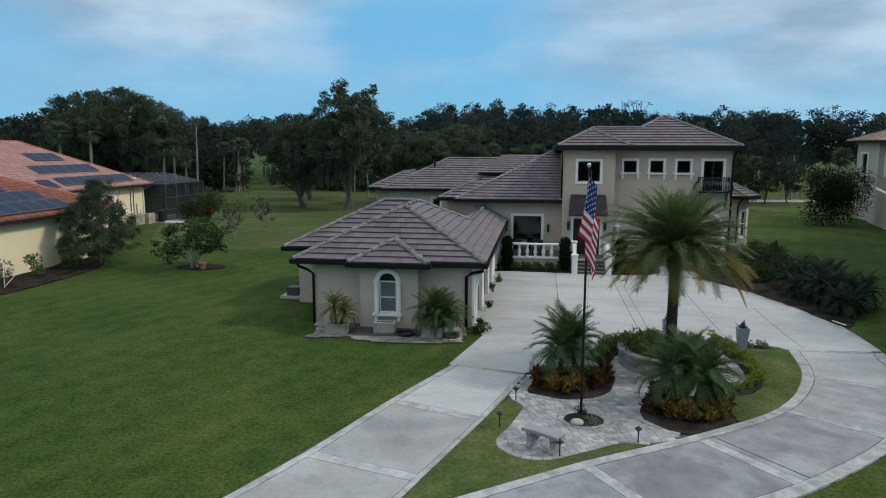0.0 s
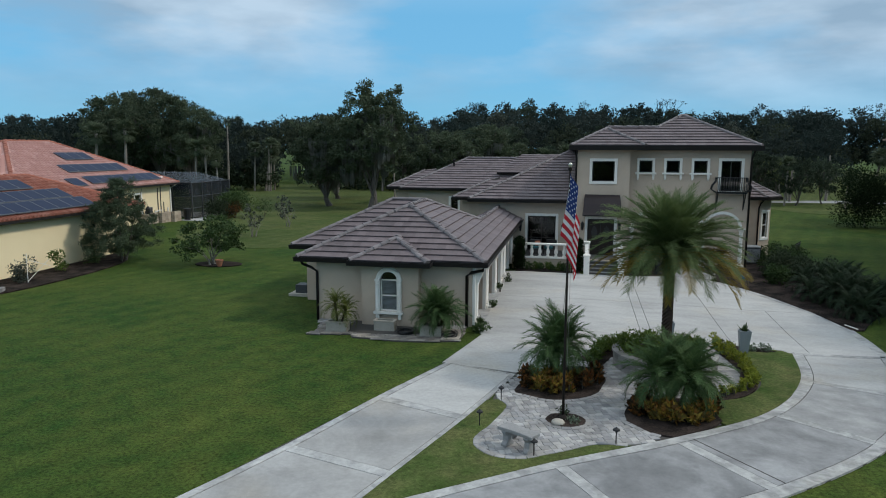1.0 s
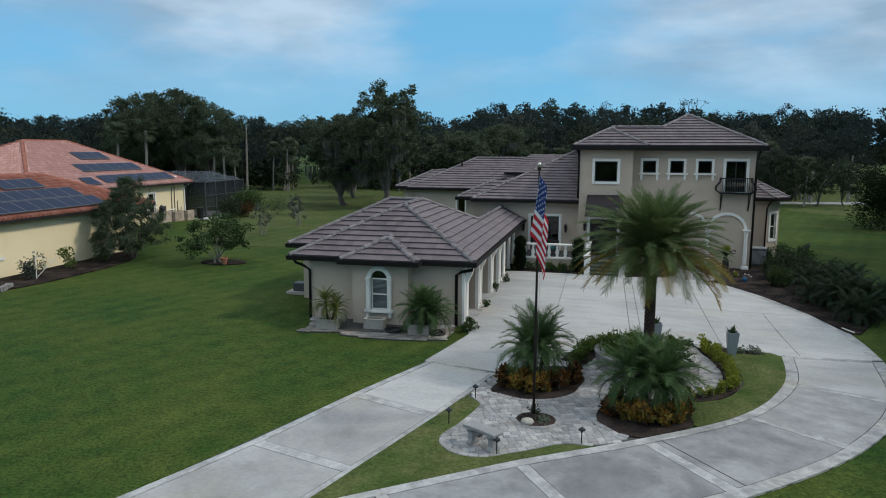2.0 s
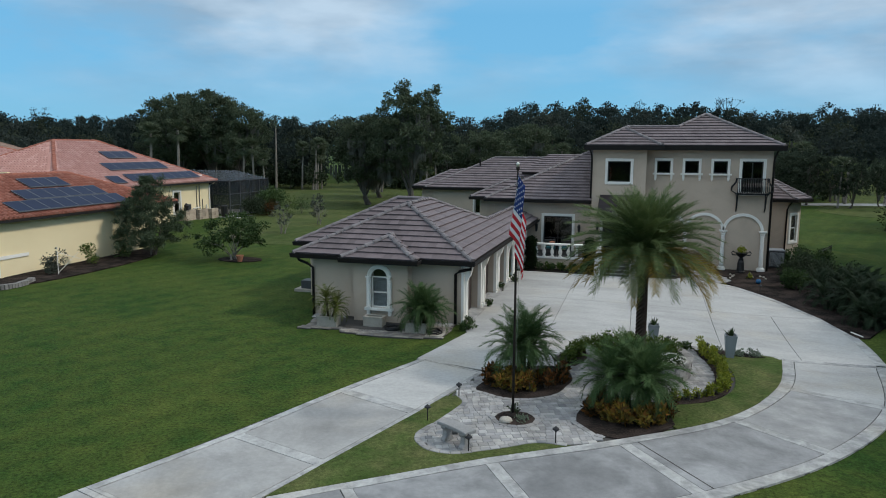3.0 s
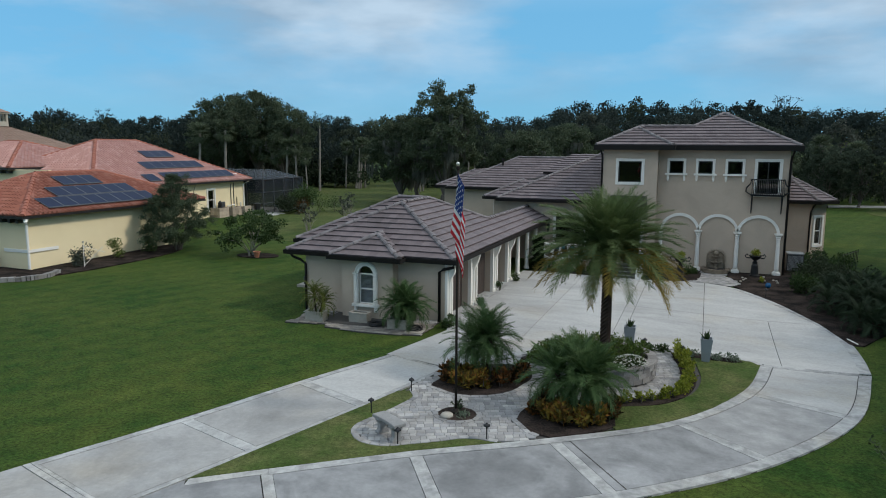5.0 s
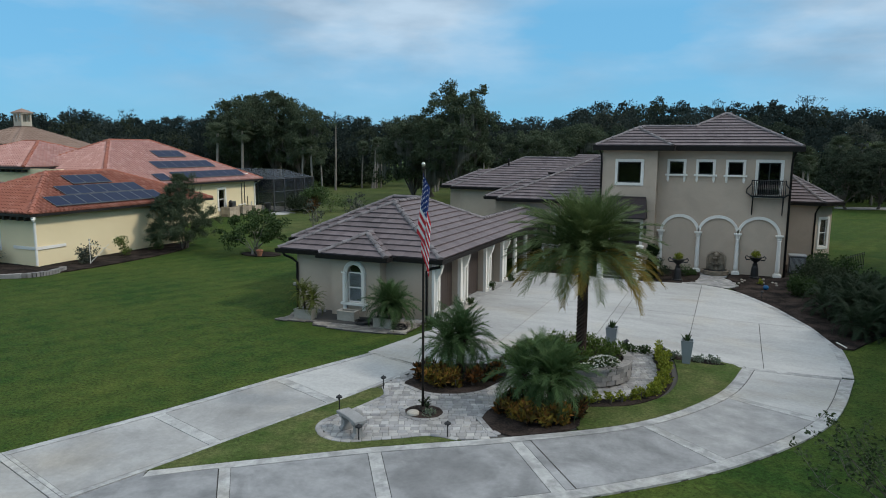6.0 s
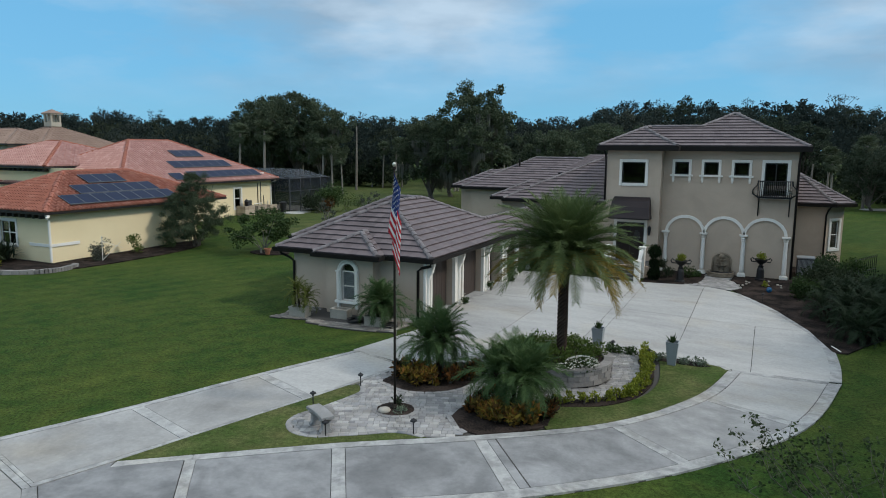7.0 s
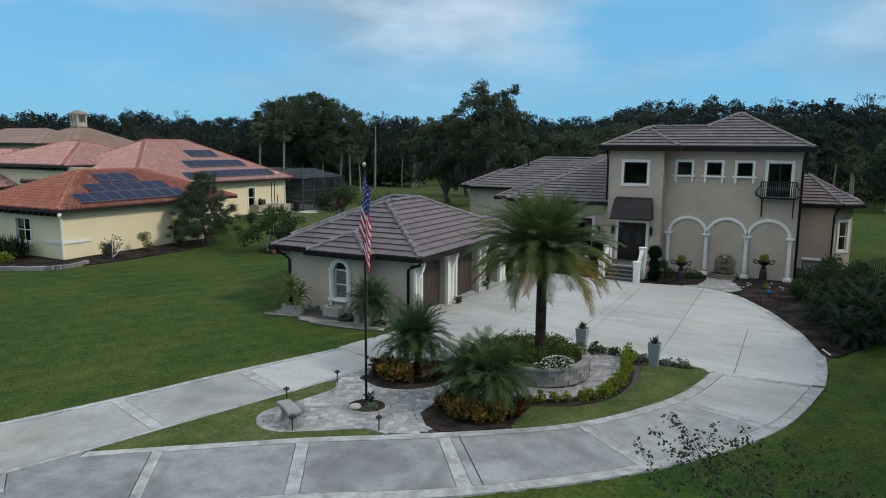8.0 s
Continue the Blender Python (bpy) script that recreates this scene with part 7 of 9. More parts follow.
part("case", MB().box(-0.42, 0.42, -0.42, 0.42, 0, 0.95), M_ALU, ac, bevel=0.03)
for k in range(13):
    part("slat", MB().box(-0.36 + 0.058 * k, -0.33 + 0.058 * k, -0.45, -0.421, 0.08, 0.88), M_PLANTER, ac)
part("lid", MB().box(-0.44, 0.44, -0.44, 0.44, 0.95, 1.02), M_PLANTER, ac, bevel=0.02)
for x, y, r, h, m_ in ((11.6, 38.6, 0.9, 1.25, M_DKSHRUB), (12.5, 38.0, 0.95, 1.35, M_DKSHRUB), (12.2, 39.6, 1.0, 1.5, M_DKSHRUB), (13.3, 39.2, 1.0, 1.5, M_DKSHRUB), (12.9, 41.0, 0.9, 1.7, M_SHRUB), (13.6, 42.3, 0.9, 1.5, M_SHRUB), (12.4, 42.2, 0.8, 1.6, M_SHRUB), (11.3, 36.9, 0.8, 0.95, M_SHRUB), (14.4, 38.5, 0.9, 1.2, M_DKSHRUB), (14.2, 36.6, 0.9, 1.0, M_SHRUB), (11.9, 43.6, 0.6, 1.1, M_SHRUB)):
    shrub("garden_shrub", x, y, 0.04, r, h, 1300, 0.13, m_, "large dark garden shrub beside the house" if m_ == M_DKSHRUB else "leafy green garden shrub beside the house", group="side bed shrubs", lumps=8)
fence = thing("low_fence", "low black metal garden fence beside the bay", "fence")
for k in range(12):
    part("picket", MB().box(13.9 + 0.12 * k, 13.93 + 0.12 * k, 44.0 + 0.25 * k, 44.03 + 0.25 * k, 0, 1.0), M_IRON, fence)
for z in (0.2, 0.9):
    part("rail", MB().tube([(13.9, 44.0, z), (15.25, 46.78, z)], 0.02, 5), M_IRON, fence)


# ---- neighbouring house with terracotta roofs ----
def hip_roof(parent, x0, x1, y0, y1, z, pitch, material, w=0.28, e=0.35, over=None):
    """A barrel-tiled hip roof over a rectangle, its ridge along the longer side."""
    roof = new("roof")
    roof.parent = parent
    half = min(x1 - x0, y1 - y0) / 2
    t = z + half * pitch
    if x1 - x0 > y1 - y0:
        a, b = (x0 + half, (y0 + y1) / 2, t), (x1 - half, (y0 + y1) / 2, t)
        f, r, k, l = [(x0, y0, z), (x1, y0, z), b, a], [(x1, y0, z), (x1, y1, z), b], [(x1, y1, z), (x0, y1, z), a, b], [(x0, y1, z), (x0, y0, z), a]
    else:
        a, b = ((x0 + x1) / 2, y0 + half, t), ((x0 + x1) / 2, y1 - half, t)
        f, r, k, l = [(x0, y0, z), (x1, y0, z), a], [(x1, y0, z), (x1, y1, z), b, a], [(x1, y1, z), (x0, y1, z), b], [(x0, y1, z), (x0, y0, z), a, b]
    for s in (f, r, k, l):
        slope(roof, s, material, w, e, barrel=True)
    ridge(roof, a, b, over or material, 0.42, 0.15)
    for c, q in (((x0, y0, z), a), ((x1, y0, z), b if x1 - x0 > y1 - y0 else a), ((x1, y1, z), b), ((x0, y1, z), b if x1 - x0 <= y1 - y0 else a)):
        ridge(roof, c, q, over or material, 0.42, 0.15)
    # fascia coloured dark for the shadow at the eave
    gb = MB().box(x0 - 0.06, x1 + 0.06, y0 - 0.06, y0 + 0.1, z - 0.15, z - 0.03).box(x1 - 0.1, x1 + 0.06, y0 + 0.1, y1, z - 0.15, z - 0.03)
    part("fascia", gb, M_BRONZE, roof)
    return roof


def corbels(parent, x0, x1, y, z):
    n = max(2, round((x1 - x0) / 0.55))
    for k in range(n):
        x = x0 + (x1 - x0) * k / (n - 1)
        # corbels take the same dark colour, as part of the eave's shadow
        part("corbel", MB().box(x - 0.08, x + 0.08, y, y + 0.45, z - 0.2, z), M_BRONZE, parent)


nb = thing("neighbour_house", "pale yellow stucco house with terracotta roofs and solar panels", "house")
M_CAPN = mat("deep_terracotta_ridge", (0.34, 0.115, 0.07), (0.24, 0.08, 0.05), 0.8, 2.0, 10.0, 0.8, obj_rand=0.12)
r_front = hip_roof(nb, -36.0, -26.7, 26.8, 41.0, 3.0, 0.43, M_TERRA, over=M_CAPN)
r_main = hip_roof(nb, -45.6, -32.2, 36.3, 54.0, 3.75, 0.5, M_PINKTILE, over=M_CAPN)
hip_roof(nb, -52.0, -39.5, 35.9, 47.0, 5.1, 0.34, M_PINKTILE, over=M_CAPN)
hip_roof(nb, -66.0, -46.0, 33.0, 50.0, 3.3, 0.34, M_PINKTILE, over=M_CAPN)
wall("wall", -35.4, -27.2, 0, 2.9, pose(0, 27.4, 0), [(-31.6, -30.2, 0.9, 2.3)], nb, M_YELLOW)
wall("wall", 27.4, 38.5, 0, 2.9, pose(-27.2, 0, 0, 0, 0, 90), [], nb, M_YELLOW)
wall("wall", 36.9, 53.5, 0, 3.65, pose(-32.75, 0, 0, 0, 0, 90), [(48.6, 49.4, 1.3, 3.0)], nb, M_YELLOW)
wall("wall", 27.2, 36.0, 0, 2.9, pose(0, 38.5, 0, 0, 0, 180), [], nb, M_YELLOW)
wall("wall", -45, -32.75, 0, 3.6, pose(0, 36.9, 0), [], nb, M_YELLOW)
wall("wall", 32.75, 45.0, 0, 3.65, pose(0, 53.5, 0, 0, 0, 180), [], nb, M_YELLOW)
wall("wall", -51.5, -36.2, 0, 4.98, pose(0, 36.4, 0), [], nb, M_YELLOW)
wall("wall", 36.4, 46, 0, 4.98, pose(-40.0, 0, 0, 0, 0, 90), [], nb, M_YELLOW)
wall("wall", -65, -46, 0, 3.2, pose(0, 33.6, 0), [], nb, M_YELLOW)
casement(nb, pose(-31.6, 27.4, 0.9), 1.4, 1.4, 0.14, (0.7,), (0.7,))
casement(nb, pose(-32.75, 48.6, 1.3, 0, 0, 90), 0.8, 1.7, 0.16, (), (0.85,))
corbels(nb, -36.0, -27.3, 26.9, 2.8)
corbels(nb, -51.5, -39.8, 36.0, 4.9)
part("belt", MB().box(-29.0, -27.16, 27.34, 27.39, 0.95, 1.12).box(-27.19, -27.14, 27.36, 29.2, 0.95, 1.12), M_WHITE, nb, "white stucco band at the corner")
part("downpipe", MB().tube([(-26.8, 27.0, 2.8), (-27.1, 27.3, 2.5), (-27.1, 27.3, 0.1)], 0.07, 8), M_WHITE, nb, "white downpipe")
part("downpipe", MB().tube([(-32.3, 53.7, 3.6), (-32.7, 53.4, 3.3), (-32.68, 53.4, 0.1)], 0.07, 8), M_WHITE, nb, "white downpipe")
for k, (y, z0, z1) in enumerate(((51.6, 0.9, 3.4), (52.0, 1.0, 3.5), (52.4, 0.8, 2.2))):
    part("conduit", MB().tube([(-32.7, y, z0), (-32.7, y, z1)], 0.03, 6), M_ALU, nb)
part("meter_box", MB().box(-32.74, -32.55, 50.0, 50.6, 1.3, 1.9).box(-32.74, -32.5, 49.8, 50.2, 1.4, 1.65), M_ALU, nb, bevel=0.02)
part("floodlight", MB().box(-26.75, -26.55, 26.85, 27.0, 2.72, 2.84).lathe([(0.05, 0), (0.09, 0.1), (0.05, 0.16)], (-26.5, 26.8, 2.62), 10), M_WHITE, nb, "white twin floodlight under the eave")
part("pipe_run", MB().tube([(-32.68, 50.9, 0.9), (-32.6, 51.0, 1.5), (-32.6, 51.9, 1.55), (-32.68, 52.0, 0.9)], 0.05, 6).tube([(-32.66, 52.9, 0.4), (-32.66, 52.9, 1.7)], 0.05, 6), M_WHITE, nb, "white pool plumbing")
vent = MB().lathe([(0.12, 0), (0.12, 0.3), (0.2, 0.32), (0.18, 0.4)], (-33.0, 52.6, 3.9), 8)
part("roof_vent", vent, M_WHITE, nb)


def panel_row(plane_x, plane_z, pitch, x_hi, run, y0, n, w):
    """A row of solar modules flush over a slope that falls towards +x."""
    for k in range(n):
        e = new("solar_panel")
        e.parent = nb
        xa, xb = x_hi, x_hi + run
        za, zb = plane_z + (plane_x - xa) * pitch + 0.24, plane_z + (plane_x - xb) * pitch + 0.24
        ya, yb = y0 + k * w, y0 + (k + 1) * w - 0.02
        q = [(xa, ya, za), (xb, ya, zb), (xb, yb, zb), (xa, yb, za)]
        part("frame", MB().add(q + [(a, b, c - 0.05) for a, b, c in q], [(0, 1, 2, 3), (7, 6, 5, 4), (0, 4, 5, 1), (1, 5, 6, 2), (2, 6, 7, 3), (3, 7, 4, 0)]), M_PVFRAME, e)
        i = 0.035
        q = [(xa + i, ya + i, za + 0.004 - i * pitch), (xb - i, ya + i, zb + 0.004 + i * pitch), (xb - i, yb - i, zb + 0.004 + i * pitch), (xa + i, yb - i, za + 0.004 - i * pitch)]
        part("cell_sheet", MB().add(q, [(0, 1, 2, 3)]), M_SOLAR, e)


panel_row(-26.7, 3.0, 0.43, -28.0, 1.07, 28.6, 8, 1.02)
panel_row(-26.7, 3.0, 0.43, -29.15, 1.07, 30.2, 6, 1.0)
panel_row(-26.7, 3.0, 0.43, -30.45, 1.07, 31.75, 3, 0.97)
panel_row(-32.2, 3.75, 0.5, -36.85, 1.0, 45.2, 3, 1.05)
panel_row(-32.2, 3.75, 0.5, -35.15, 1.0, 43.4, 6, 1.1)
panel_row(-32.2, 3.75, 0.5, -33.5, 0.95, 43.8, 8, 1.03)
panel_row(-32.2, 3.75, 0.5, -33.35, 0.95, 41.85, 1, 1.25)

equip = thing("equipment_wall", "low tan block enclosure with pool equipment beside the house", "low wall")
for x0, y0, y1 in ((-31.9, 48.7, 50.0), (-31.6, 50.05, 51.3), (-31.3, 51.35, 52.3)):
    for run, c0, c1 in ((0, y0, y1), (1, x0 - 0.8, x0)):
        nb_ = max(2, round((c1 - c0) / 0.42))
        for course in range(5):
            for k in range(nb_):
                s0, s1 = c0 + (c1 - c0) * k / nb_ + 0.008, c0 + (c1 - c0) * (k + 1) / nb_ - 0.008
                zb = 0.3 * course
                if run == 0:
                    part("block", MB().box(x0 + rng.uniform(0, 0.02), x0 + 0.2 + rng.uniform(0, 0.02), s0, s1, zb, zb + 0.285), M_BLOCK, equip)
                elif s1 < x0:
                    part("block", MB().box(s0, s1, y0 + rng.uniform(0, 0.02), y0 + 0.2, zb, zb + 0.285), M_BLOCK, equip)
part("pump", MB().lathe([(0.2, 0), (0.2, 0.5), (0.12, 0.6), (0.16, 0.8), (0.2, 1.0), (0.05, 1.2)], (-32.3, 49.6, 0.85), 10), M_IRON, equip)
bin_ = thing("bin", "black bin standing at the corner of the enclosure", "bin", at=(-30.9, 52.9, 0))
part("body", MB().lathe([(0.25, 0), (0.32, 0.9), (0.34, 0.95), (0.1, 1.05)], (0, 0, 0), 12), M_IRON, bin_)

cage = thing("pool_cage", "dark screened pool enclosure with aluminium frame", "pool enclosure")
cage.matrix_basis = pose(0, 0, 0.5) @ Matrix.Diagonal((1, 1, 0.84, 1))
CX0, CX1, CY0, CY1 = -44.0, -31.3, 54.4, 61.0
for x0, x1, y0, y1 in ((CX0, CX1, CY0 + 0.02, CY0 + 0.03), (CX1 - 0.01, CX1, CY0, CY1), (CX0, CX1, CY1, CY1 + 0.01)):
    part("screen", MB().box(x0, x1, y0, y1, 0.05, 3.8), M_SCREEN, cage)
part("deck", MB().box(CX0, CX1, CY0, CY1, 0, 0.04), M_CAST, cage, "pale pool deck")
rf = [(CX0, CY0, 3.8), (CX1, CY0, 3.8), (CX1 - 2.0, CY0 + 2.2, 4.75), (CX0, CY0 + 2.2, 4.75), (CX1, CY1, 3.8), (CX1 - 2.0, CY1 - 2.2, 4.75), (CX0, CY1 - 2.2, 4.75), (CX0, CY1, 3.8)]
part("screen_roof", MB().add(rf, [(0, 1, 2, 3), (1, 4, 5, 2), (3, 2, 5, 6), (4, 7, 6, 5)]), M_SCREEN, cage, "dark mansard screen roof")
for k in range(8):
    x = CX1 - 1.8 * k
    part("post", MB().box(x - 0.05, x + 0.05, CY0 - 0.03, CY0 + 0.015, 0, 3.85), M_ALU, cage)
for k in range(5):
    y = CY0 + (CY1 - CY0) * k / 4
    part("post", MB().box(CX1 + 0.002, CX1 + 0.06, y - 0.05, y + 0.05, 0, 3.85), M_ALU, cage)
for z in (0.05, 1.2, 2.4, 3.8):
    part("girt", MB().box(CX0, CX1 + 0.03, CY0 - 0.04, CY0 + 0.012, z - 0.04, z + 0.04).box(CX1 + 0.003, CX1 + 0.05, CY0, CY1, z - 0.04, z + 0.04), M_ALU, cage)

bed_n = [(-27.1, 27.6), (-24.9, 26.4), (-24.3, 28.4), (-24.2, 31.5), (-24.4, 34.3), (-25.0, 36.5), (-26.2, 37.7), (-27.1, 38.2)]
tagged(flat("mulch_bed", spline(bed_n, 4, True), 0, 0.05, M_MULCH, None), "planting bed of dark brown bark mulch", "mulch bed", "mulch beds", "structure")
tagged(flat("mulch_bed", spline([(-36, 22.5), (-29, 23.2), (-25.6, 25.0), (-25.4, 27.0), (-28, 27.35), (-36, 27.35)], 4, True), 0, 0.05, M_MULCH, None), "planting bed of dark brown bark mulch", "mulch bed", "mulch beds", "structure")
kerb = thing("stone_kerb", "low grey stone kerb round a planting bed", "kerb")
kp = spline([(-36, 22.2), (-29, 22.9), (-25.3, 24.7), (-24.6, 26.0), (-25.0, 27.3)], 8)
for i in range(len(kp) - 1):
    a, b = kp[i], kp[i + 1]
    d = (b - a).normalized()
    nn = Vector((-d.y, d.x, 0)) * 0.14
    part("stone", MB().prism([(p.x, p.y) for p in (a + nn + d * 0.01, a - nn + d * 0.01, b - nn - d * 0.01, b + nn - d * 0.01)], 0, 0.22 + rng.uniform(-0.02, 0.02)), M_STONE, kerb)
for x, y, r, h, m_, lab in ((-25.9, 29.4, 0.8, 1.5, M_WOOD2, "wispy grey-green shrub staked against the yellow wall"), (-26.1, 32.2, 0.65, 1.35, M_HEDGE, "small leafy citrus bush by the yellow wall"), (-26.2, 34.9, 0.6, 0.9, M_SHRUB, "low dark shrub by the yellow wall"), (-28.9, 25.1, 0.6, 0.75, M_HEDGEY, "low yellow-green shrub in the front bed"), (-25.7, 29.2, 0.5, 1.1, M_WOOD2, "wispy grey-green shrub staked against the yellow wall"), (-29.0, 57.6, 1.0, 1.6, M_CROTONR, "reddish shrub beside the pool enclosure"), (-28.7, 60.0, 1.4, 2.3, M_HEDGE, "green shrub beside the pool enclosure"), (-28.4, 62.3, 1.3, 2.0, M_SHRUB, "green shrub beside the pool enclosure")):
    shrub("foundation_shrub", x, y, 0.04, r, h, 600, 0.12, m_, lab, group="neighbour shrubs", lumps=6)
stake = thing("white_stakes", "thin white support stakes beside a shrub", "stakes", at=(-25.3, 29.2, 0))
part("stake", MB().tube([(0, 0, 0), (0.02, 0, 1.5)], 0.016, 5), M_WHITE, stake)
part("stake", MB().tube([(0, 0, 0.1), (0.5, 0.9, 1.1)], 0.013, 5), M_WHITE, stake)
part("stake", MB().tube([(0, 0, 1.2), (0.3, 1.2, 0.7)], 0.013, 5), M_WHITE, stake)

for x, y, r in ((-30.2, 26.2, 1.3), (-31.9, 25.8, 1.4), (-33.8, 25.9, 1.4)):
    t = thing("spiky_shrub", "large dark shrub with long strappy leaves", "shrub", at=(x, y, 0.04), group="strappy shrubs")
    mb = MB()
    for _ in range(210):
        az, el, L = rng.uniform(0, 6.28), radians(rng.uniform(15, 88)), r * rng.uniform(0.7, 1.25)
        d = Vector((math.cos(az) * math.cos(el), math.sin(az) * math.cos(el), math.sin(el)))
        s_ = Vector((-math.sin(az), math.cos(az), 0)) * 0.055
        o = Vector((rng.gauss(0, 0.3), rng.gauss(0, 0.3), 0.15))
        m_, t_ = o + d * L * 0.6, o + d * L + Vector((0, 0, -0.25 * L * math.cos(el)))
        mb.add([o - s_ * 0.5, o + s_ * 0.5, m_ + s_, t_, m_ - s_], [(0, 1, 2, 4), (4, 2, 3)])
    part("foliage", mb, M_DKSHRUB, t)
for a, b in (((-34.1, 39.0, 4.62), (-34.85, 40.5, 5.0)), ((-34.0, 39.9, 4.4), (-34.85, 40.5, 5.0)), ((-34.85, 40.5, 5.0), (-36.2, 40.7, 5.02))):
    ridge(r_main, a, b, M_CAPN, 0.42, 0.13)

# a farther house with a cupola
nc = thing("far_house", "tan stucco house with brown tiled roof and a cupola", "house")
hip_roof(nc, -90, -72, 57.5, 75.5, 5.25, 0.45, M_TANTILE, 0.6, 0.7)
wall("wall", -89.4, -72.6, 0, 5.2, pose(0, 58.1, 0), [], nc, M_TAN)
wall("wall", 58.1, 74.9, 0, 5.2, pose(-72.6, 0, 0, 0, 0, 90), [(62, 64, 1, 3)], nc, M_TAN)
cup = new("cupola")
cup.parent = nc
cup.matrix_basis = pose(-81.0, 66.5, 9.15) @ Matrix.Scale(0.85, 4)
part("drum", MB().box(-0.9, 0.9, -0.9, 0.9, 0, 0.7), M_TAN, cup)
for sx in (-0.75, 0, 0.75):
    for sy in (-0.75, 0.75):
        part("post", MB().box(sx - 0.14, sx + 0.14, sy - 0.14, sy + 0.14, 0.7, 1.9), M_TAN, cup)
part("cornice", MB().box(-1.1, 1.1, -1.1, 1.1, 1.9, 2.1), M_TAN, cup)
part("cap", MB().add([(-1.25, -1.25, 2.1), (1.25, -1.25, 2.1), (1.25, 1.25, 2.1), (-1.25, 1.25, 2.1), (0, 0, 2.8)], [(0, 1, 4), (1, 2, 4), (2, 3, 4), (3, 0, 4), (3, 2, 1, 0)]), M_TANTILE, cup)
part("gable_wall", MB().box(-95, -76.6, 57.1, 67, 0, 6.7), M_TAN, nc)
hip_roof(nc, -96, -76.0, 56.5, 67.5, 6.75, 0.36, M_TANTILE, 0.6, 0.7)

# house and garden wall beyond the lawn on the other side
ne = thing("east_house", "two-storey pale stucco house with a brown tiled roof", "house")
wall("wall", 31.2, 46, 0, 7.5, pose(0, 70, 0), [(31.9, 32.9, 4.4, 6.4)], ne, M_TAN)
wall("wall", -74.5, -70, 0, 7.5, pose(31.2, 0, 0, 0, 0, -90), [(-73.4, -72.2, 4.4, 6.4)], ne, M_TAN)
casement(ne, pose(31.9, 70, 4.4), 1.0, 2.0, 0.15)
casement(ne, pose(31.2, 73.4, 4.4, 0, 0, -90), 1.2, 2.0, 0.15)
hip_roof(ne, 30.5, 47, 69.2, 75.2, 7.6, 0.40, M_TANTILE, 0.5, 0.55)
gw = thing("garden_wall", "long pale stucco garden wall with a sloping top", "wall", kind="structure")
part("body", MB().add([(27.4, 55.0, 0), (27.8, 55.0, 0), (31.0, 69.8, 0), (30.6, 69.8, 0), (27.4, 55.0, 2.3), (27.8, 55.0, 2.3), (31.0, 69.8, 3.4), (30.6, 69.8, 3.4)], [(3, 2, 1, 0), (4, 5, 6, 7), (0, 1, 5, 4), (1, 2, 6, 5), (2, 3, 7, 6), (3, 0, 4, 7)]), M_TAN, gw)

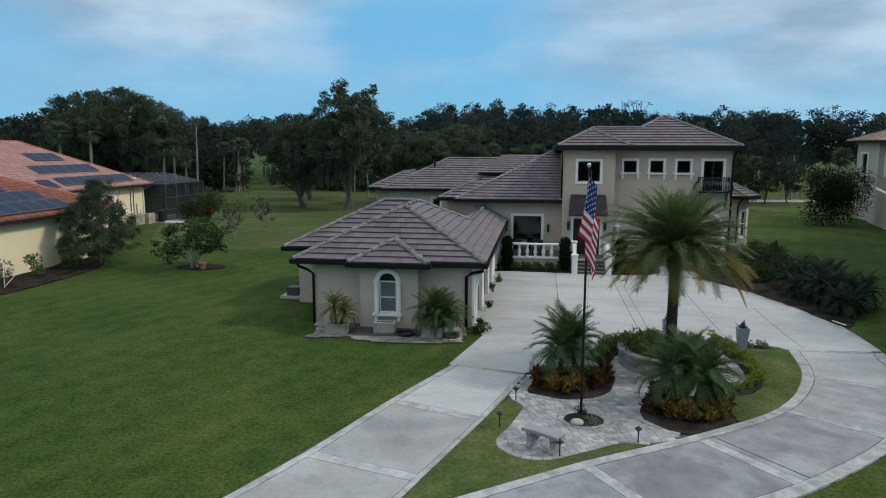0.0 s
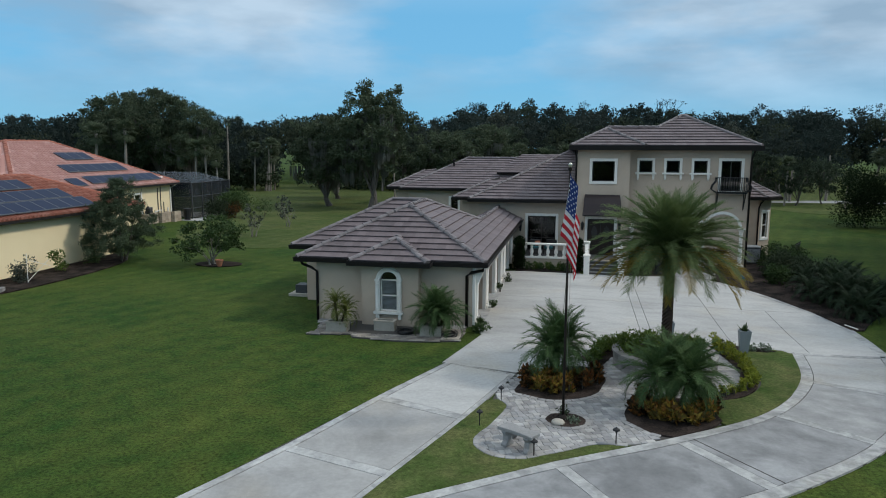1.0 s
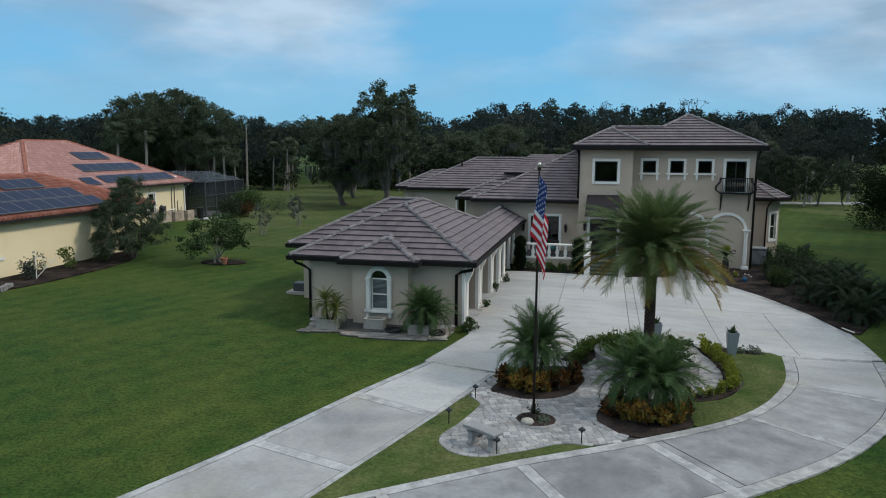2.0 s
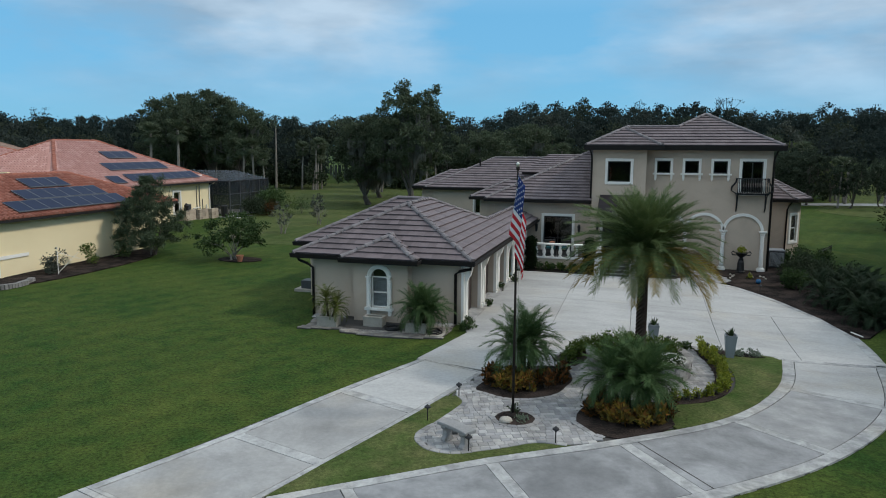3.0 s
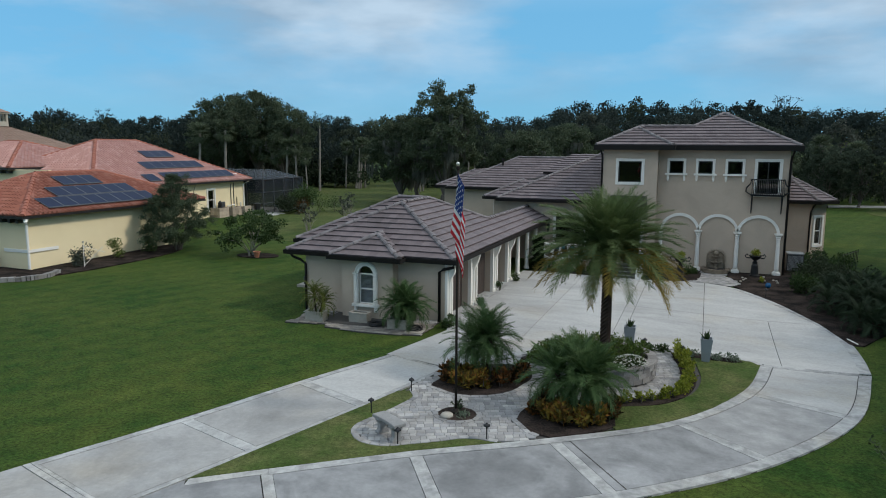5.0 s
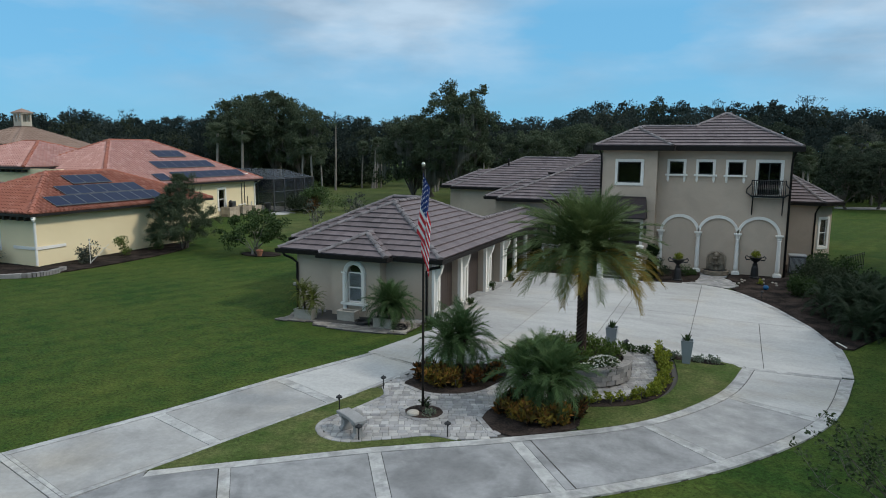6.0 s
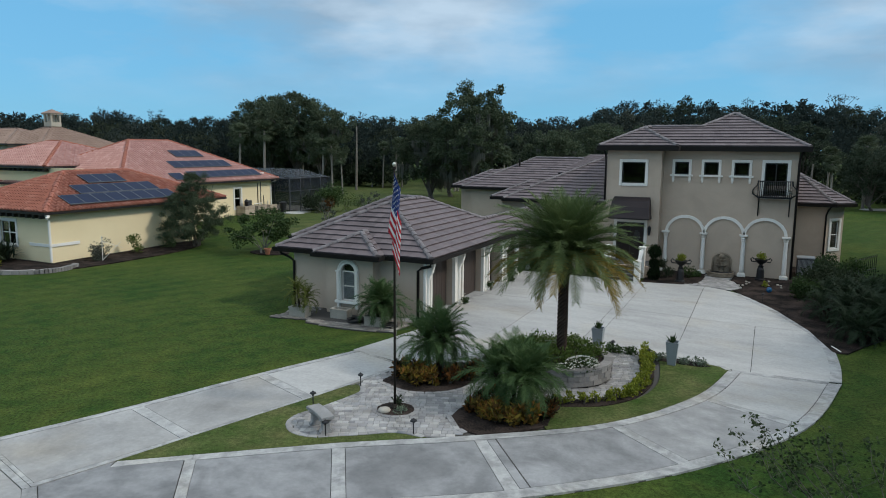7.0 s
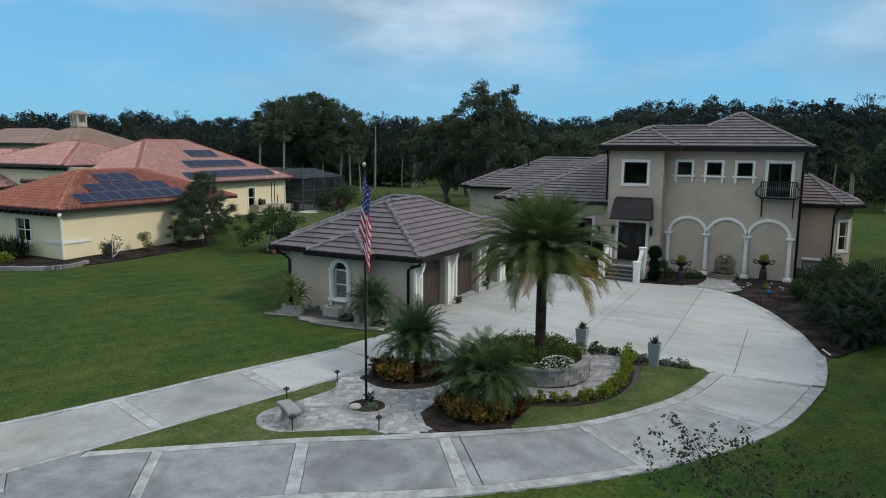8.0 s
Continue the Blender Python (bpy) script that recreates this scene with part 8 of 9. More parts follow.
# ---- trees ----
def make_tree(name, label, category, h, spread, clumps, per, size, leaf_m, bark, seed, trunk_r=0.3, low=0.35, moss=0, slim=0.6, trunks=1, group="", clump=(0.15, 0.3), shell=0.35, taper=0.0):
    """A tapered trunk with limbs, and a crown of clumps of leaves with gaps."""
    global rng
    rng = random.Random(seed)
    t = thing(name, label, category, group=group)
    tips, wood = [], MB()
    for q in range(trunks):
        off = Vector((rng.uniform(-0.5, 0.5), rng.uniform(-0.4, 0.4), 0)) * (trunks > 1) * spread * 0.3
        fork = h * rng.uniform(low * 0.7, low * 1.05)
        lean = Vector((rng.uniform(-0.08, 0.08), rng.uniform(-0.08, 0.08), 0)) * h
        base = [off, off + lean * 0.3 + Vector((0, 0, fork * 0.5)), off + lean * 0.6 + Vector((0, 0, fork))]
        wood.tube(base, [trunk_r * 1.25, trunk_r, trunk_r * 0.85], 8)
        top = base[-1]
        for k in range(max(3, 9 // trunks)):
            a = 2 * math.pi * (k + rng.random() * 0.6) / max(3, 9 // trunks)
            out = spread * rng.uniform(0.35, 0.95)
            up = (h - fork) * rng.uniform(0.35, 0.95)
            e1 = top + Vector((out * 0.45 * math.cos(a), out * 0.45 * math.sin(a), up * 0.5))
            e2 = top + Vector((out * math.cos(a), out * math.sin(a), up * (0.95 if out < spread * 0.6 else 0.7)))
            wood.tube([top, e1, e2], [trunk_r * 0.5, trunk_r * 0.3, trunk_r * 0.1], 5)
            tips += [e1 * 0.4 + e2 * 0.6, e2]
            for _ in range(2):
                s = e1 + Vector((rng.gauss(0, 0.3) * spread, rng.gauss(0, 0.3) * spread, rng.uniform(0.0, 0.3) * (h - fork)))
                wood.tube([e1, s], [trunk_r * 0.2, trunk_r * 0.06], 4)
                tips.append(s)
    part("trunk", wood, bark, t)
    mb = MB()
    for k in range(clumps):
        if k % 3 == 0:
            c = tips[k // 3 % len(tips)] + Vector((rng.gauss(0, 0.09) * spread, rng.gauss(0, 0.09) * spread, rng.gauss(0, 0.05) * h))
        else:        # the outer dome of the crown
            a, u = rng.uniform(0, 6.28), rng.uniform(-0.75, 1.0)
            q = math.sqrt(max(0.0, 1 - u * u)) * rng.uniform(0.55, 0.95)
            mid, half = h * (0.5 + 0.42 * low), h * (0.46 - 0.42 * low)
            c = Vector((spread * q * math.cos(a), spread * q * math.sin(a), mid + half * u * rng.uniform(0.75, 0.98)))
            c += Vector((noise.noise((c.x * 0.3, c.y * 0.3, seed)), noise.noise((c.y * 0.3, c.z * 0.3, seed)), noise.noise((c.z * 0.3, c.x * 0.3, seed)))) * spread * 0.22
        c.z = min(c.z, h - 0.2)
        wide = 1 + taper * (0.45 - c.z / h)
        c.x, c.y = c.x * wide, c.y * wide
        r = spread * rng.uniform(*clump)
        cloud(mb, c, (r, r, r * rng.uniform(0.55, 0.85)), per, size, slim, shell)
    part("crown", mb, leaf_m, t)
    if moss:
        ms = MB()
        for _ in range(moss):
            c = rng.choice(tips) + Vector((rng.gauss(0, 0.12) * spread, rng.gauss(0, 0.12) * spread, -0.3))
            c.z = min(c.z, h * 0.72)
            L = rng.uniform(0.8, 2.2)
            for j in range(5):
                x, y = rng.gauss(0, 0.12), rng.gauss(0, 0.12)
                ms.add([c + Vector((x - 0.06, y, 0)), c + Vector((x + 0.06, y, 0)), c + Vector((x + 0.05, y + 0.05, -L * 0.6)), c + Vector((x, y, -L)), c + Vector((x - 0.05, y - 0.05, -L * 0.6))], [(0, 1, 2, 4), (4, 2, 3)])
        tagged(part("moss", ms, M_MOSS, t, "hanging grey moss"), kind="stuff")
    return t


def make_sabal(label, h, seed, bend=0.3):
    global rng
    rng = random.Random(seed)
    t = thing("cabbage_palm", label, "palm tree", group="cabbage palms")
    part("trunk", MB().tube([(0, 0, 0), (bend * 0.3, 0, h * 0.4), (bend, 0.1, h)], [0.2, 0.16, 0.17], 7), M_PALEBARK, t)
    mb = MB()
    for k in range(64):
        el, az = rng.uniform(-70, 85), rng.uniform(0, 360)
        m = Matrix.Translation((bend, 0.1, h)) @ pose(0, 0, 0, 0, 0, az) @ pose(0, 0, 0, rng.uniform(-30, 30), -el, 0)
        L = rng.uniform(1.4, 2.0)
        for j in range(9):
            a = radians(-65 + 130 * j / 8)
            d = Vector((math.cos(a), math.sin(a), 0))
            s = Vector((-d.y, d.x, 0)) * 0.05
            o = Vector((L * 0.35, 0, 0))
            tip = o + d * L * 0.65 + Vector((0, 0, -0.22 - 0.1 * rng.random()))
            mid = o + d * L * 0.4
            mb.add([m @ (o - s * 0.3), m @ (o + s * 0.3), m @ (mid + s), m @ tip, m @ (mid - s)], [(0, 1, 2, 4), (4, 2, 3)])
    part("crown", mb, M_SABAL, t)
    return t


def plant(src, x, y, s=1.0, sz=None, rot=0.0):
    m = pose(x, y, 0, 0, 0, rot) @ Matrix.Diagonal((s, s, sz or s, 1))
    return copy_thing(src, m)


big = make_tree("live_oak", "tall spreading live oak hung with grey moss", "tree", 14.4, 4.9, 300, 110, 0.24, M_OAK, M_BARK, 11, 0.34, 0.14, 190, trunks=2, group="live oaks", clump=(0.09, 0.2))
big.matrix_basis = pose(-20.6, 73.5, 0)
side = make_tree("live_oak", "dark live oak with a low broad crown and hanging moss", "tree", 10.8, 5.2, 240, 100, 0.25, M_OAK, M_BARK, 12, 0.30, 0.10, 170, trunks=2, group="live oaks", clump=(0.09, 0.2))
side.matrix_basis = pose(-27.0, 76.5, 0)
oakA = make_tree("live_oak", "dense dark live oak at the edge of the woods", "tree", 15.5, 6.8, 230, 95, 0.33, M_OAK, M_BARK, 21, 0.45, 0.2, 40, group="live oaks", clump=(0.09, 0.21))
oakA.matrix_basis = pose(-65.5, 94.0, 0)
woodA = make_tree("woodland_tree", "grey-green woodland tree with an open crown", "tree", 12.8, 4.6, 130, 70, 0.36, M_WOOD, M_BARK, 22, 0.22, 0.12, 10, group="woodland trees", clump=(0.1, 0.24))
woodA.matrix_basis = pose(-35.0, 112.0, 0)
woodB = make_tree("woodland_tree", "thin grey-green woodland tree with visible limbs", "tree", 13.5, 4.0, 120, 60, 0.34, M_WOOD2, M_PALEBARK, 23, 0.18, 0.16, 14, group="woodland trees", clump=(0.1, 0.24))
woodB.matrix_basis = pose(-12.0, 116.0, 0)
woodC = make_tree("woodland_tree", "broad dark woodland tree", "tree", 12.2, 5.4, 140, 75, 0.37, M_WOOD, M_BARK, 24, 0.25, 0.10, 20, group="woodland trees", clump=(0.1, 0.22))
woodC.matrix_basis = pose(8.0, 114.0, 0)
woodD = make_tree("woodland_tree", "yellow-green young woodland tree", "tree", 8.0, 3.4, 50, 60, 0.36, M_WOOD3, M_BARK, 25, 0.18, 0.3, 0, group="woodland trees")
woodD.matrix_basis = pose(24.0, 112.0, 0)
sabA = make_sabal("cabbage palm with a bare pale trunk", 8.2, 31)
sabA.matrix_basis = pose(-46.1, 101.9, 0) @ Matrix.Scale(0.86, 4)
sabB = make_sabal("short leaning cabbage palm", 5.6, 32, 0.9)
sabB.matrix_basis = pose(-49.0, 107.0, 0)
# the left-hand grove
for x, y, s, sz, r in ((-61, 88, 0.75, 0.86, 40), (-57, 89, 0.85, 1.0, 100), (-51.5, 88, 0.72, 0.88, 200), (-62, 97, 0.8, 0.95, 330)):
    plant(oakA, x, y, s, sz, r)
for x, y, s, r in ((-48.4, 84, 0.94, 50), (-47.0, 84.4, 0.96, 130), (-45.8, 85.2, 0.72, 210), (-60.6, 80.6, 1.2, 20), (-57.3, 82.1, 1.26, 75), (-48.3, 100.9, 0.92, 10), (-46.4, 104, 0.95, 290), (-34, 98, 0.8, 340), (5, 98, 0.8, 70), (15.5, 86, 0.75, 200), (29, 100, 0.7, 20), (44, 112, 1.0, 300), (-8, 108, 0.85, 15)):
    plant(sabA if x < -44 else rng.choice((sabA, sabA, sabB)), x, y, s, None, r)
trng = random.Random(77)
for k in range(17):
    x = -96 + 168 * (k + trng.random()) / 17
    y = 106 + 9 * trng.random() - 0.05 * x
    src = trng.choice((woodA, woodB, woodC))
    s = trng.uniform(0.8, 1.0)
    if (-60 < x < -45 and y > 108) or -0.52 < (x - 5) / y < -0.41 or 0.29 < x / y < 0.43:
        continue
    plant(src, x, y, s, s * trng.uniform(0.85, 1.0), trng.uniform(0, 360))
for k in range(12):
    x = -30 + 90 * (k + trng.random()) / 12
    if 29 < x < 47:
        continue
    plant(trng.choice((woodC, woodD, woodA)), x, 99 + 8 * trng.random(), trng.uniform(0.45, 0.7), None, trng.uniform(0, 360))
for k in range(34):      # cabbage palms along the edge of the woods
    x = -72 + 128 * (k + trng.random()) / 34
    y = 92 + 16 * trng.random()
    if (-58 < x < -48 and y < 100) or -0.495 < (x - 5) / y < -0.43 or 0.30 < x / y < 0.42:
        continue
    plant(trng.choice((sabA, sabA, sabB)), x, y, trng.uniform(0.7, 1.05), None, trng.uniform(0, 360))
for x, y, s, r in ((-30, 88, 0.9, 10), (-14.5, 84, 0.85, 60), (-11, 92, 0.95, 130)):
    plant(side, x, y, s, None, r)
for x, y, s, sz, r in ((27.3, 90.2, 0.42, 0.5, 10), (31.2, 93.2, 0.36, 0.5, 160), (20.0, 92, 0.6, 0.6, 250), (23.5, 94, 0.6, 0.6, 90)):
    plant(woodC, x, y, s, sz, r)
# unseen tall trees added along the east side only to shade the side lawn
for x, y, s_, r in ((28.0, 13.0, 1.25, 30), (28.5, 21.0, 1.3, 140), (28.5, 29.0, 1.3, 260), (29.5, 37.0, 1.3, 80), (30.6, 44.8, 1.4, 10), (36.0, 52.0, 1.5, 200), (43.0, 61.0, 1.5, 310)):
    plant(woodC, x, y, s_, None, r)
# a bare weathered trunk and a few slender stems
for x, y, h in ((-48.9, 93.7, 9.8), (-46.0, 101, 6.5), (-14.0, 101, 5.5), (14.0, 99, 5.0), (33.5, 99, 6.0), (28.5, 97, 5.5)):
    t = thing("bare_trunk", "weathered bare pale tree trunk", "tree trunk", at=(x, y, 0), group="bare trunks")
    part("body", MB().tube([(0, 0, 0), (0.1, 0, h * 0.5), (0.15, 0.1, h)], [0.2, 0.16, 0.08], 6), M_PALEBARK, t)

# the depth of the woods behind
rng = random.Random(8)


def far_crown(mb, x, y, top, r, low, clumps, per, size):
    """One crown of the deep woods: clumps on a ragged dome that reaches down to a height."""
    half = (top - low) / 2
    cloud(mb, (x, y, low + half), (r * 0.66, r * 0.66, half * 0.72), 110, 1.0, 0.8, 0.5)
    for _ in range(clumps):
        a, u = rng.uniform(0, 6.28), rng.uniform(-0.7, 1.0)
        q = math.sqrt(1 - u * u) * rng.uniform(0.6, 1.05)
        c = rng.uniform(0.24, 0.42) * r
        cloud(mb, (x + r * q * math.cos(a), y + r * q * math.sin(a), low + half + (half - c * 0.5) * u * rng.uniform(0.85, 1.06)), (c, c, c * 0.7), per, size, 0.6, 0.3)


def skyline(az):
    """Height of the woods over the eye's level, in degrees, by bearing (left of straight ahead is positive)."""
    rows = ((-40, 3.4), (-22, 3.1), (-8, 3.2), (-4, 3.6), (10, 3.7), (13, 2.7), (20, 2.6), (36, 2.55), (43, 2.35), (70, 2.3))
    for (a0, h0), (a1, h1) in zip(rows, rows[1:]):
        if a0 <= az <= a1:
            return h0 + (h1 - h0) * (az - a0) / (a1 - a0)
    return 2.8


far_mats = (M_FARWOOD, M_FARWOOD1, M_FARWOOD2)
far_parts = [MB(), MB(), MB()]
for dist, gap, share, az, last in ((121, 6.0, 0.80, -36.0, 72.0), (138, 5.8, 0.94, -36.0, 72.0), (158, 5.6, 0.98, -36.0, 72.0), (182, 5.6, 1.0, -36.0, 72.0), (214, 6.5, 1.0, -36.0, 72.0), (199, 4.0, 0.55, -26.0, -14.0), (206, 4.0, 0.9, -26.0, -14.0)):
    while az < last:
        az += math.degrees(gap / dist) * rng.uniform(0.7, 1.3)
        d = dist + rng.uniform(-7, 7)
        if (-23.5 < az < -16.0 and d < 188) or (22.5 < az < 26.5 and d < 135):      # the fairways run on
            continue
        x, y = 5 - d * math.sin(radians(az)), d * math.cos(radians(az))
        full = 6.7 + d * math.tan(radians(skyline(az)))
        top = full * share * (1 + 0.10 * noise.noise((x * 0.045, y * 0.045, 1.0))) + rng.uniform(-1.5, 0.5)
        if rng.random() < 0.07:
            top += rng.uniform(0.6, 1.8)
        r = rng.uniform(3.4, 5.6)
        near = dist < 130
        far_crown(far_parts[rng.choice((0, 0, 1, 2))], x, y, top, r, 0.3 if near else top * 0.25, 40 if near else 36, 42, 0.42 if near else 0.52)
        if rng.random() < 0.035:      # a thin bare tree standing out of the canopy
            bare = MB()
            for _ in range(7):
                e_ = (x + rng.gauss(0, 1.3), y + rng.gauss(0, 1.0), top + rng.uniform(0.2, 1.5))
                bare.tube([(x, y, top - 3.5), ((x + e_[0]) / 2 + rng.gauss(0, 0.3), (y + e_[1]) / 2, top - 0.9), e_], [0.12, 0.07, 0.03], 3)
                cloud(far_parts[1], e_, (0.9, 0.9, 0.5), 16, 0.3, 0.6, 0.1)
            far_parts[1].add(bare.v, bare.f)
for _ in range(620):        # unseen woods added behind the camera's way, to darken window reflections
    a, q = radians(rng.uniform(100, 260)), rng.uniform(95, 125)
    r = rng.uniform(1.8, 3.2)
    cloud(far_parts[0], (5 + q * math.sin(a), q * math.cos(a), rng.uniform(0.4, 11.5)), (r, r, r * 0.75), 24, 1.1, 0.7, 0.3)
for mb, m_, lab in zip(far_parts, far_mats, ("deep dark green woodland along the horizon", "grey-green woodland crowns among the dark trees", "olive-green woodland crowns among the dark trees")):
    tagged(part("far_woods", mb, m_), lab, "woods", kind="stuff")
us = MB()
for _ in range(1700):
    x = rng.uniform(-130, 75)
    y = 104 + rng.uniform(0, 20) - 0.05 * x
    r = rng.uniform(1.0, 2.6)
    if (-60 < x < -48 and y < 112) or 0.28 < x / y < 0.44 or -0.495 < (x - 5) / y < -0.43:
        continue
    cloud(us, (x, y, r * 0.8 + (rng.uniform(0, 2.5) if y > 112 else 0)), (r, r, r * 0.9), 36, 0.6, 0.6, 0.4)
for _ in range(330):
    x = rng.uniform(-84, -45.5)
    y = 100.5 - 0.12 * (x + 50) + rng.uniform(0, 6)
    r = rng.uniform(0.8, 1.9)
    cloud(us, (x, y, r * 0.8 + rng.uniform(0, 2.0)), (r, r, r * 0.9), 34, 0.5, 0.6, 0.4)
tagged(part("undergrowth", us, M_DKSHRUB), "dark undergrowth at the foot of the woods", "undergrowth", kind="stuff")

# garden trees on the lawns
nt_ = make_tree("feathery_tree", "bushy grey-green tree against the yellow wall", "tree", 5.5, 2.45, 250, 190, 0.14, M_FEATHER, M_BARK, 41, 0.10, 0.02, 0, slim=0.22, trunks=3, clump=(0.09, 0.2), shell=0.1, taper=1.15)
nt_.matrix_basis = pose(-25.1, 36.1, -0.35)
lb = make_tree("spreading_bush", "low spreading multi-stemmed tree in a mulch ring", "tree", 2.9, 2.0, 60, 90, 0.15, M_SHRUB, M_PALEBARK, 42, 0.07, 0.12, 0, slim=0.6, trunks=3)
lb.matrix_basis = pose(-19.4, 36.2, 0)
tagged(flat("mulch_bed", [(-19.0 + 1.4 * math.cos(a), 36.4 + 0.9 * math.sin(a)) for a in (2 * math.pi * k / 16 for k in range(16))], 0, 0.04, M_MULCH, None), "planting bed of dark brown bark mulch", "mulch bed", "mulch beds", "structure")
pot = thing("terracotta_pot", "terracotta pot tipped beside a bush", "pot", at=(-18.5, 35.6, 0.04))
part("body", MB().lathe([(0.12, 0), (0.2, 0.3), (0.23, 0.32), (0.23, 0.38), (0.18, 0.38), (0.1, 0.1)], (0, 0, 0), 12), M_TERRAPOT, pot)
sp_ = make_tree("crepe_myrtle", "sparse pale-stemmed sapling on the lawn", "tree", 2.9, 0.9, 26, 22, 0.13, M_WOOD2, M_PALEBARK, 43, 0.05, 0.2, 0, trunks=3, group="saplings")
sp_.matrix_basis = pose(-22.1, 47.2, 0)
plant(sp_, -21.9, 53.0, 0.9, 1.0, 80)
plant(sp_, -26.0, 61.0, 0.9, 0.9, 160)
shrub("broad_bush", 26.2, 66.3, 0, 3.4, 5.8, 15000, 0.17, M_CYP, "large dense dark bush by the garden wall", "bush", lumps=26)
shrub("garden_shrub", -29.4, 58.2, 0.38, 1.9, 2.2, 4500, 0.18, M_SHRUB, "leafy green shrub at the corner of the pool cage", group="pool cage shrubs", lumps=9)
shrub("garden_shrub", -29.6, 55.6, 0.52, 1.2, 1.3, 1800, 0.17, M_DKSHRUB, "dark low shrub at the foot of the pool cage", group="pool cage shrubs", lumps=8)
shrub("croton", -28.8, 56.7, 0.42, 0.8, 0.85, 700, 0.16, M_CROTONR, "croton shrub with dark and orange-red leaves", group="crotons", slim=0.38, up=0.6)
plant(sabB, 31.7, 87.0, 0.62, 0.62, 40)
plant(sabA, 26.0, 90.0, 0.72, 0.72, 10)

# the leggy young tree close below the camera's way
rng = random.Random(91)
yt = thing("young_tree", "sparse leggy young tree with a few leafy sprigs", "tree", at=(11.6, 11.6, 0))
tb, lv = MB(), MB()
tb.tube([(0, 0, 0), (0.03, 0.02, 0.9), (-0.02, 0.05, 1.6)], [0.05, 0.04, 0.03], 6)
ends = [(-2.1, 0.2, 3.14), (-2.02, 0.35, 3.06), (-2.25, 0.15, 2.9), (-1.7, 0.3, 2.95), (-1.55, 0.5, 3.05), (-1.3, 0.4, 2.9), (-1.15, 0.6, 3.0), (-0.95, 0.5, 2.85), (-2.45, 0.0, 2.7), (-1.9, 0.1, 2.75), (-1.6, 0.2, 2.7), (-0.6, 0.6, 2.9), (-0.3, 0.4, 2.7), (0.2, 0.5, 2.75), (0.5, 0.2, 2.6), (0.9, 0.5, 2.8), (1.3, 0.3, 2.7), (1.6, 0.6, 2.75), (-0.8, -0.1, 2.5), (0.0, -0.2, 2.5), (0.8, -0.3, 2.45), (1.9, 0.2, 2.6), (-1.2, -0.1, 2.5), (-0.1, 0.9, 2.85), (1.1, 0.9, 2.8)]
for i, e in enumerate(ends):
    e = Vector(e)
    a = Vector((e.x * 0.25, e.y * 0.3, 1.3 + 0.3 * rng.random()))
    b = Vector((e.x * 0.8 + rng.gauss(0, 0.06), e.y * 0.8 + rng.gauss(0, 0.06), e.z - 0.55))
    c = (b + e) * 0.5 + Vector((rng.gauss(0, 0.05), rng.gauss(0, 0.05), 0))
    tb.tube([(0, 0.03, 1.1), a, b, c, e], [0.012, 0.009, 0.006, 0.004, 0.002], 4)
    for _ in range(52 if i < 12 else 30):
        f = rng.random() ** 1.4
        p = e + (b - e) * f + Vector((rng.gauss(0, 0.055), rng.gauss(0, 0.055), rng.gauss(0, 0.035)))
        leaf(lv, p, 0.062, None, 0.6)
    for _ in range(3):
        s = b + Vector((rng.gauss(0, 0.22), rng.gauss(0, 0.2), rng.uniform(-0.15, 0.4)))
        tb.tube([b, (b + s) * 0.5 + Vector((rng.gauss(0, 0.03), rng.gauss(0, 0.03), 0.02)), s], [0.004, 0.003, 0.0015], 3)
        for _ in range(10):
            leaf(lv, s + (b - s) * rng.random() * 0.5 + Vector((rng.gauss(0, 0.04), rng.gauss(0, 0.04), rng.gauss(0, 0.03))), 0.065, None, 0.55)
# weedy lower growth round the stem
for _ in range(150):
    o = Vector((rng.uniform(-0.9, 3.4), rng.uniform(-0.9, 0.8), 0))
    h = rng.uniform(0.5, 1.7)
    tip = o + Vector((rng.gauss(0, 0.25), rng.gauss(0, 0.25), h))
    mid = (o + tip) * 0.5 + Vector((rng.gauss(0, 0.1), rng.gauss(0, 0.1), 0))
    tb.tube([o, mid, tip], [0.006, 0.004, 0.002], 3)
    for _ in range(9):
        leaf(lv, mid + (tip - mid) * rng.random() + Vector((rng.gauss(0, 0.06), rng.gauss(0, 0.06), 0)), 0.06, None, 0.5)
part("trunk", tb, M_BARK, yt)
part("foliage", lv, M_ROSE, yt)

# ---- pavers of the island, laid in rows ----
rng = random.Random(14)
SIZES = {}


def paver_mesh(w, d):
    if (w, d) not in SIZES:
        c = 0.012
        v = [(-w / 2, -d / 2, 0), (w / 2, -d / 2, 0), (w / 2, d / 2, 0), (-w / 2, d / 2, 0), (-w / 2, -d / 2, 0.02), (w / 2, -d / 2, 0.02), (w / 2, d / 2, 0.02), (-w / 2, d / 2, 0.02), (-w / 2 + c, -d / 2 + c, 0.03), (w / 2 - c, -d / 2 + c, 0.03), (w / 2 - c, d / 2 - c, 0.03), (-w / 2 + c, d / 2 - c, 0.03)]
        f = [(0, 1, 5, 4), (1, 2, 6, 5), (2, 3, 7, 6), (3, 0, 4, 7), (4, 5, 9, 8), (5, 6, 10, 9), (6, 7, 11, 10), (7, 4, 8, 11), (8, 9, 10, 11)]
        me = MB().add(v, f).mesh("paver")
        me.materials.append(M_PAVER)
        SIZES[(w, d)] = (me, v, f)
    return SIZES[(w, d)]


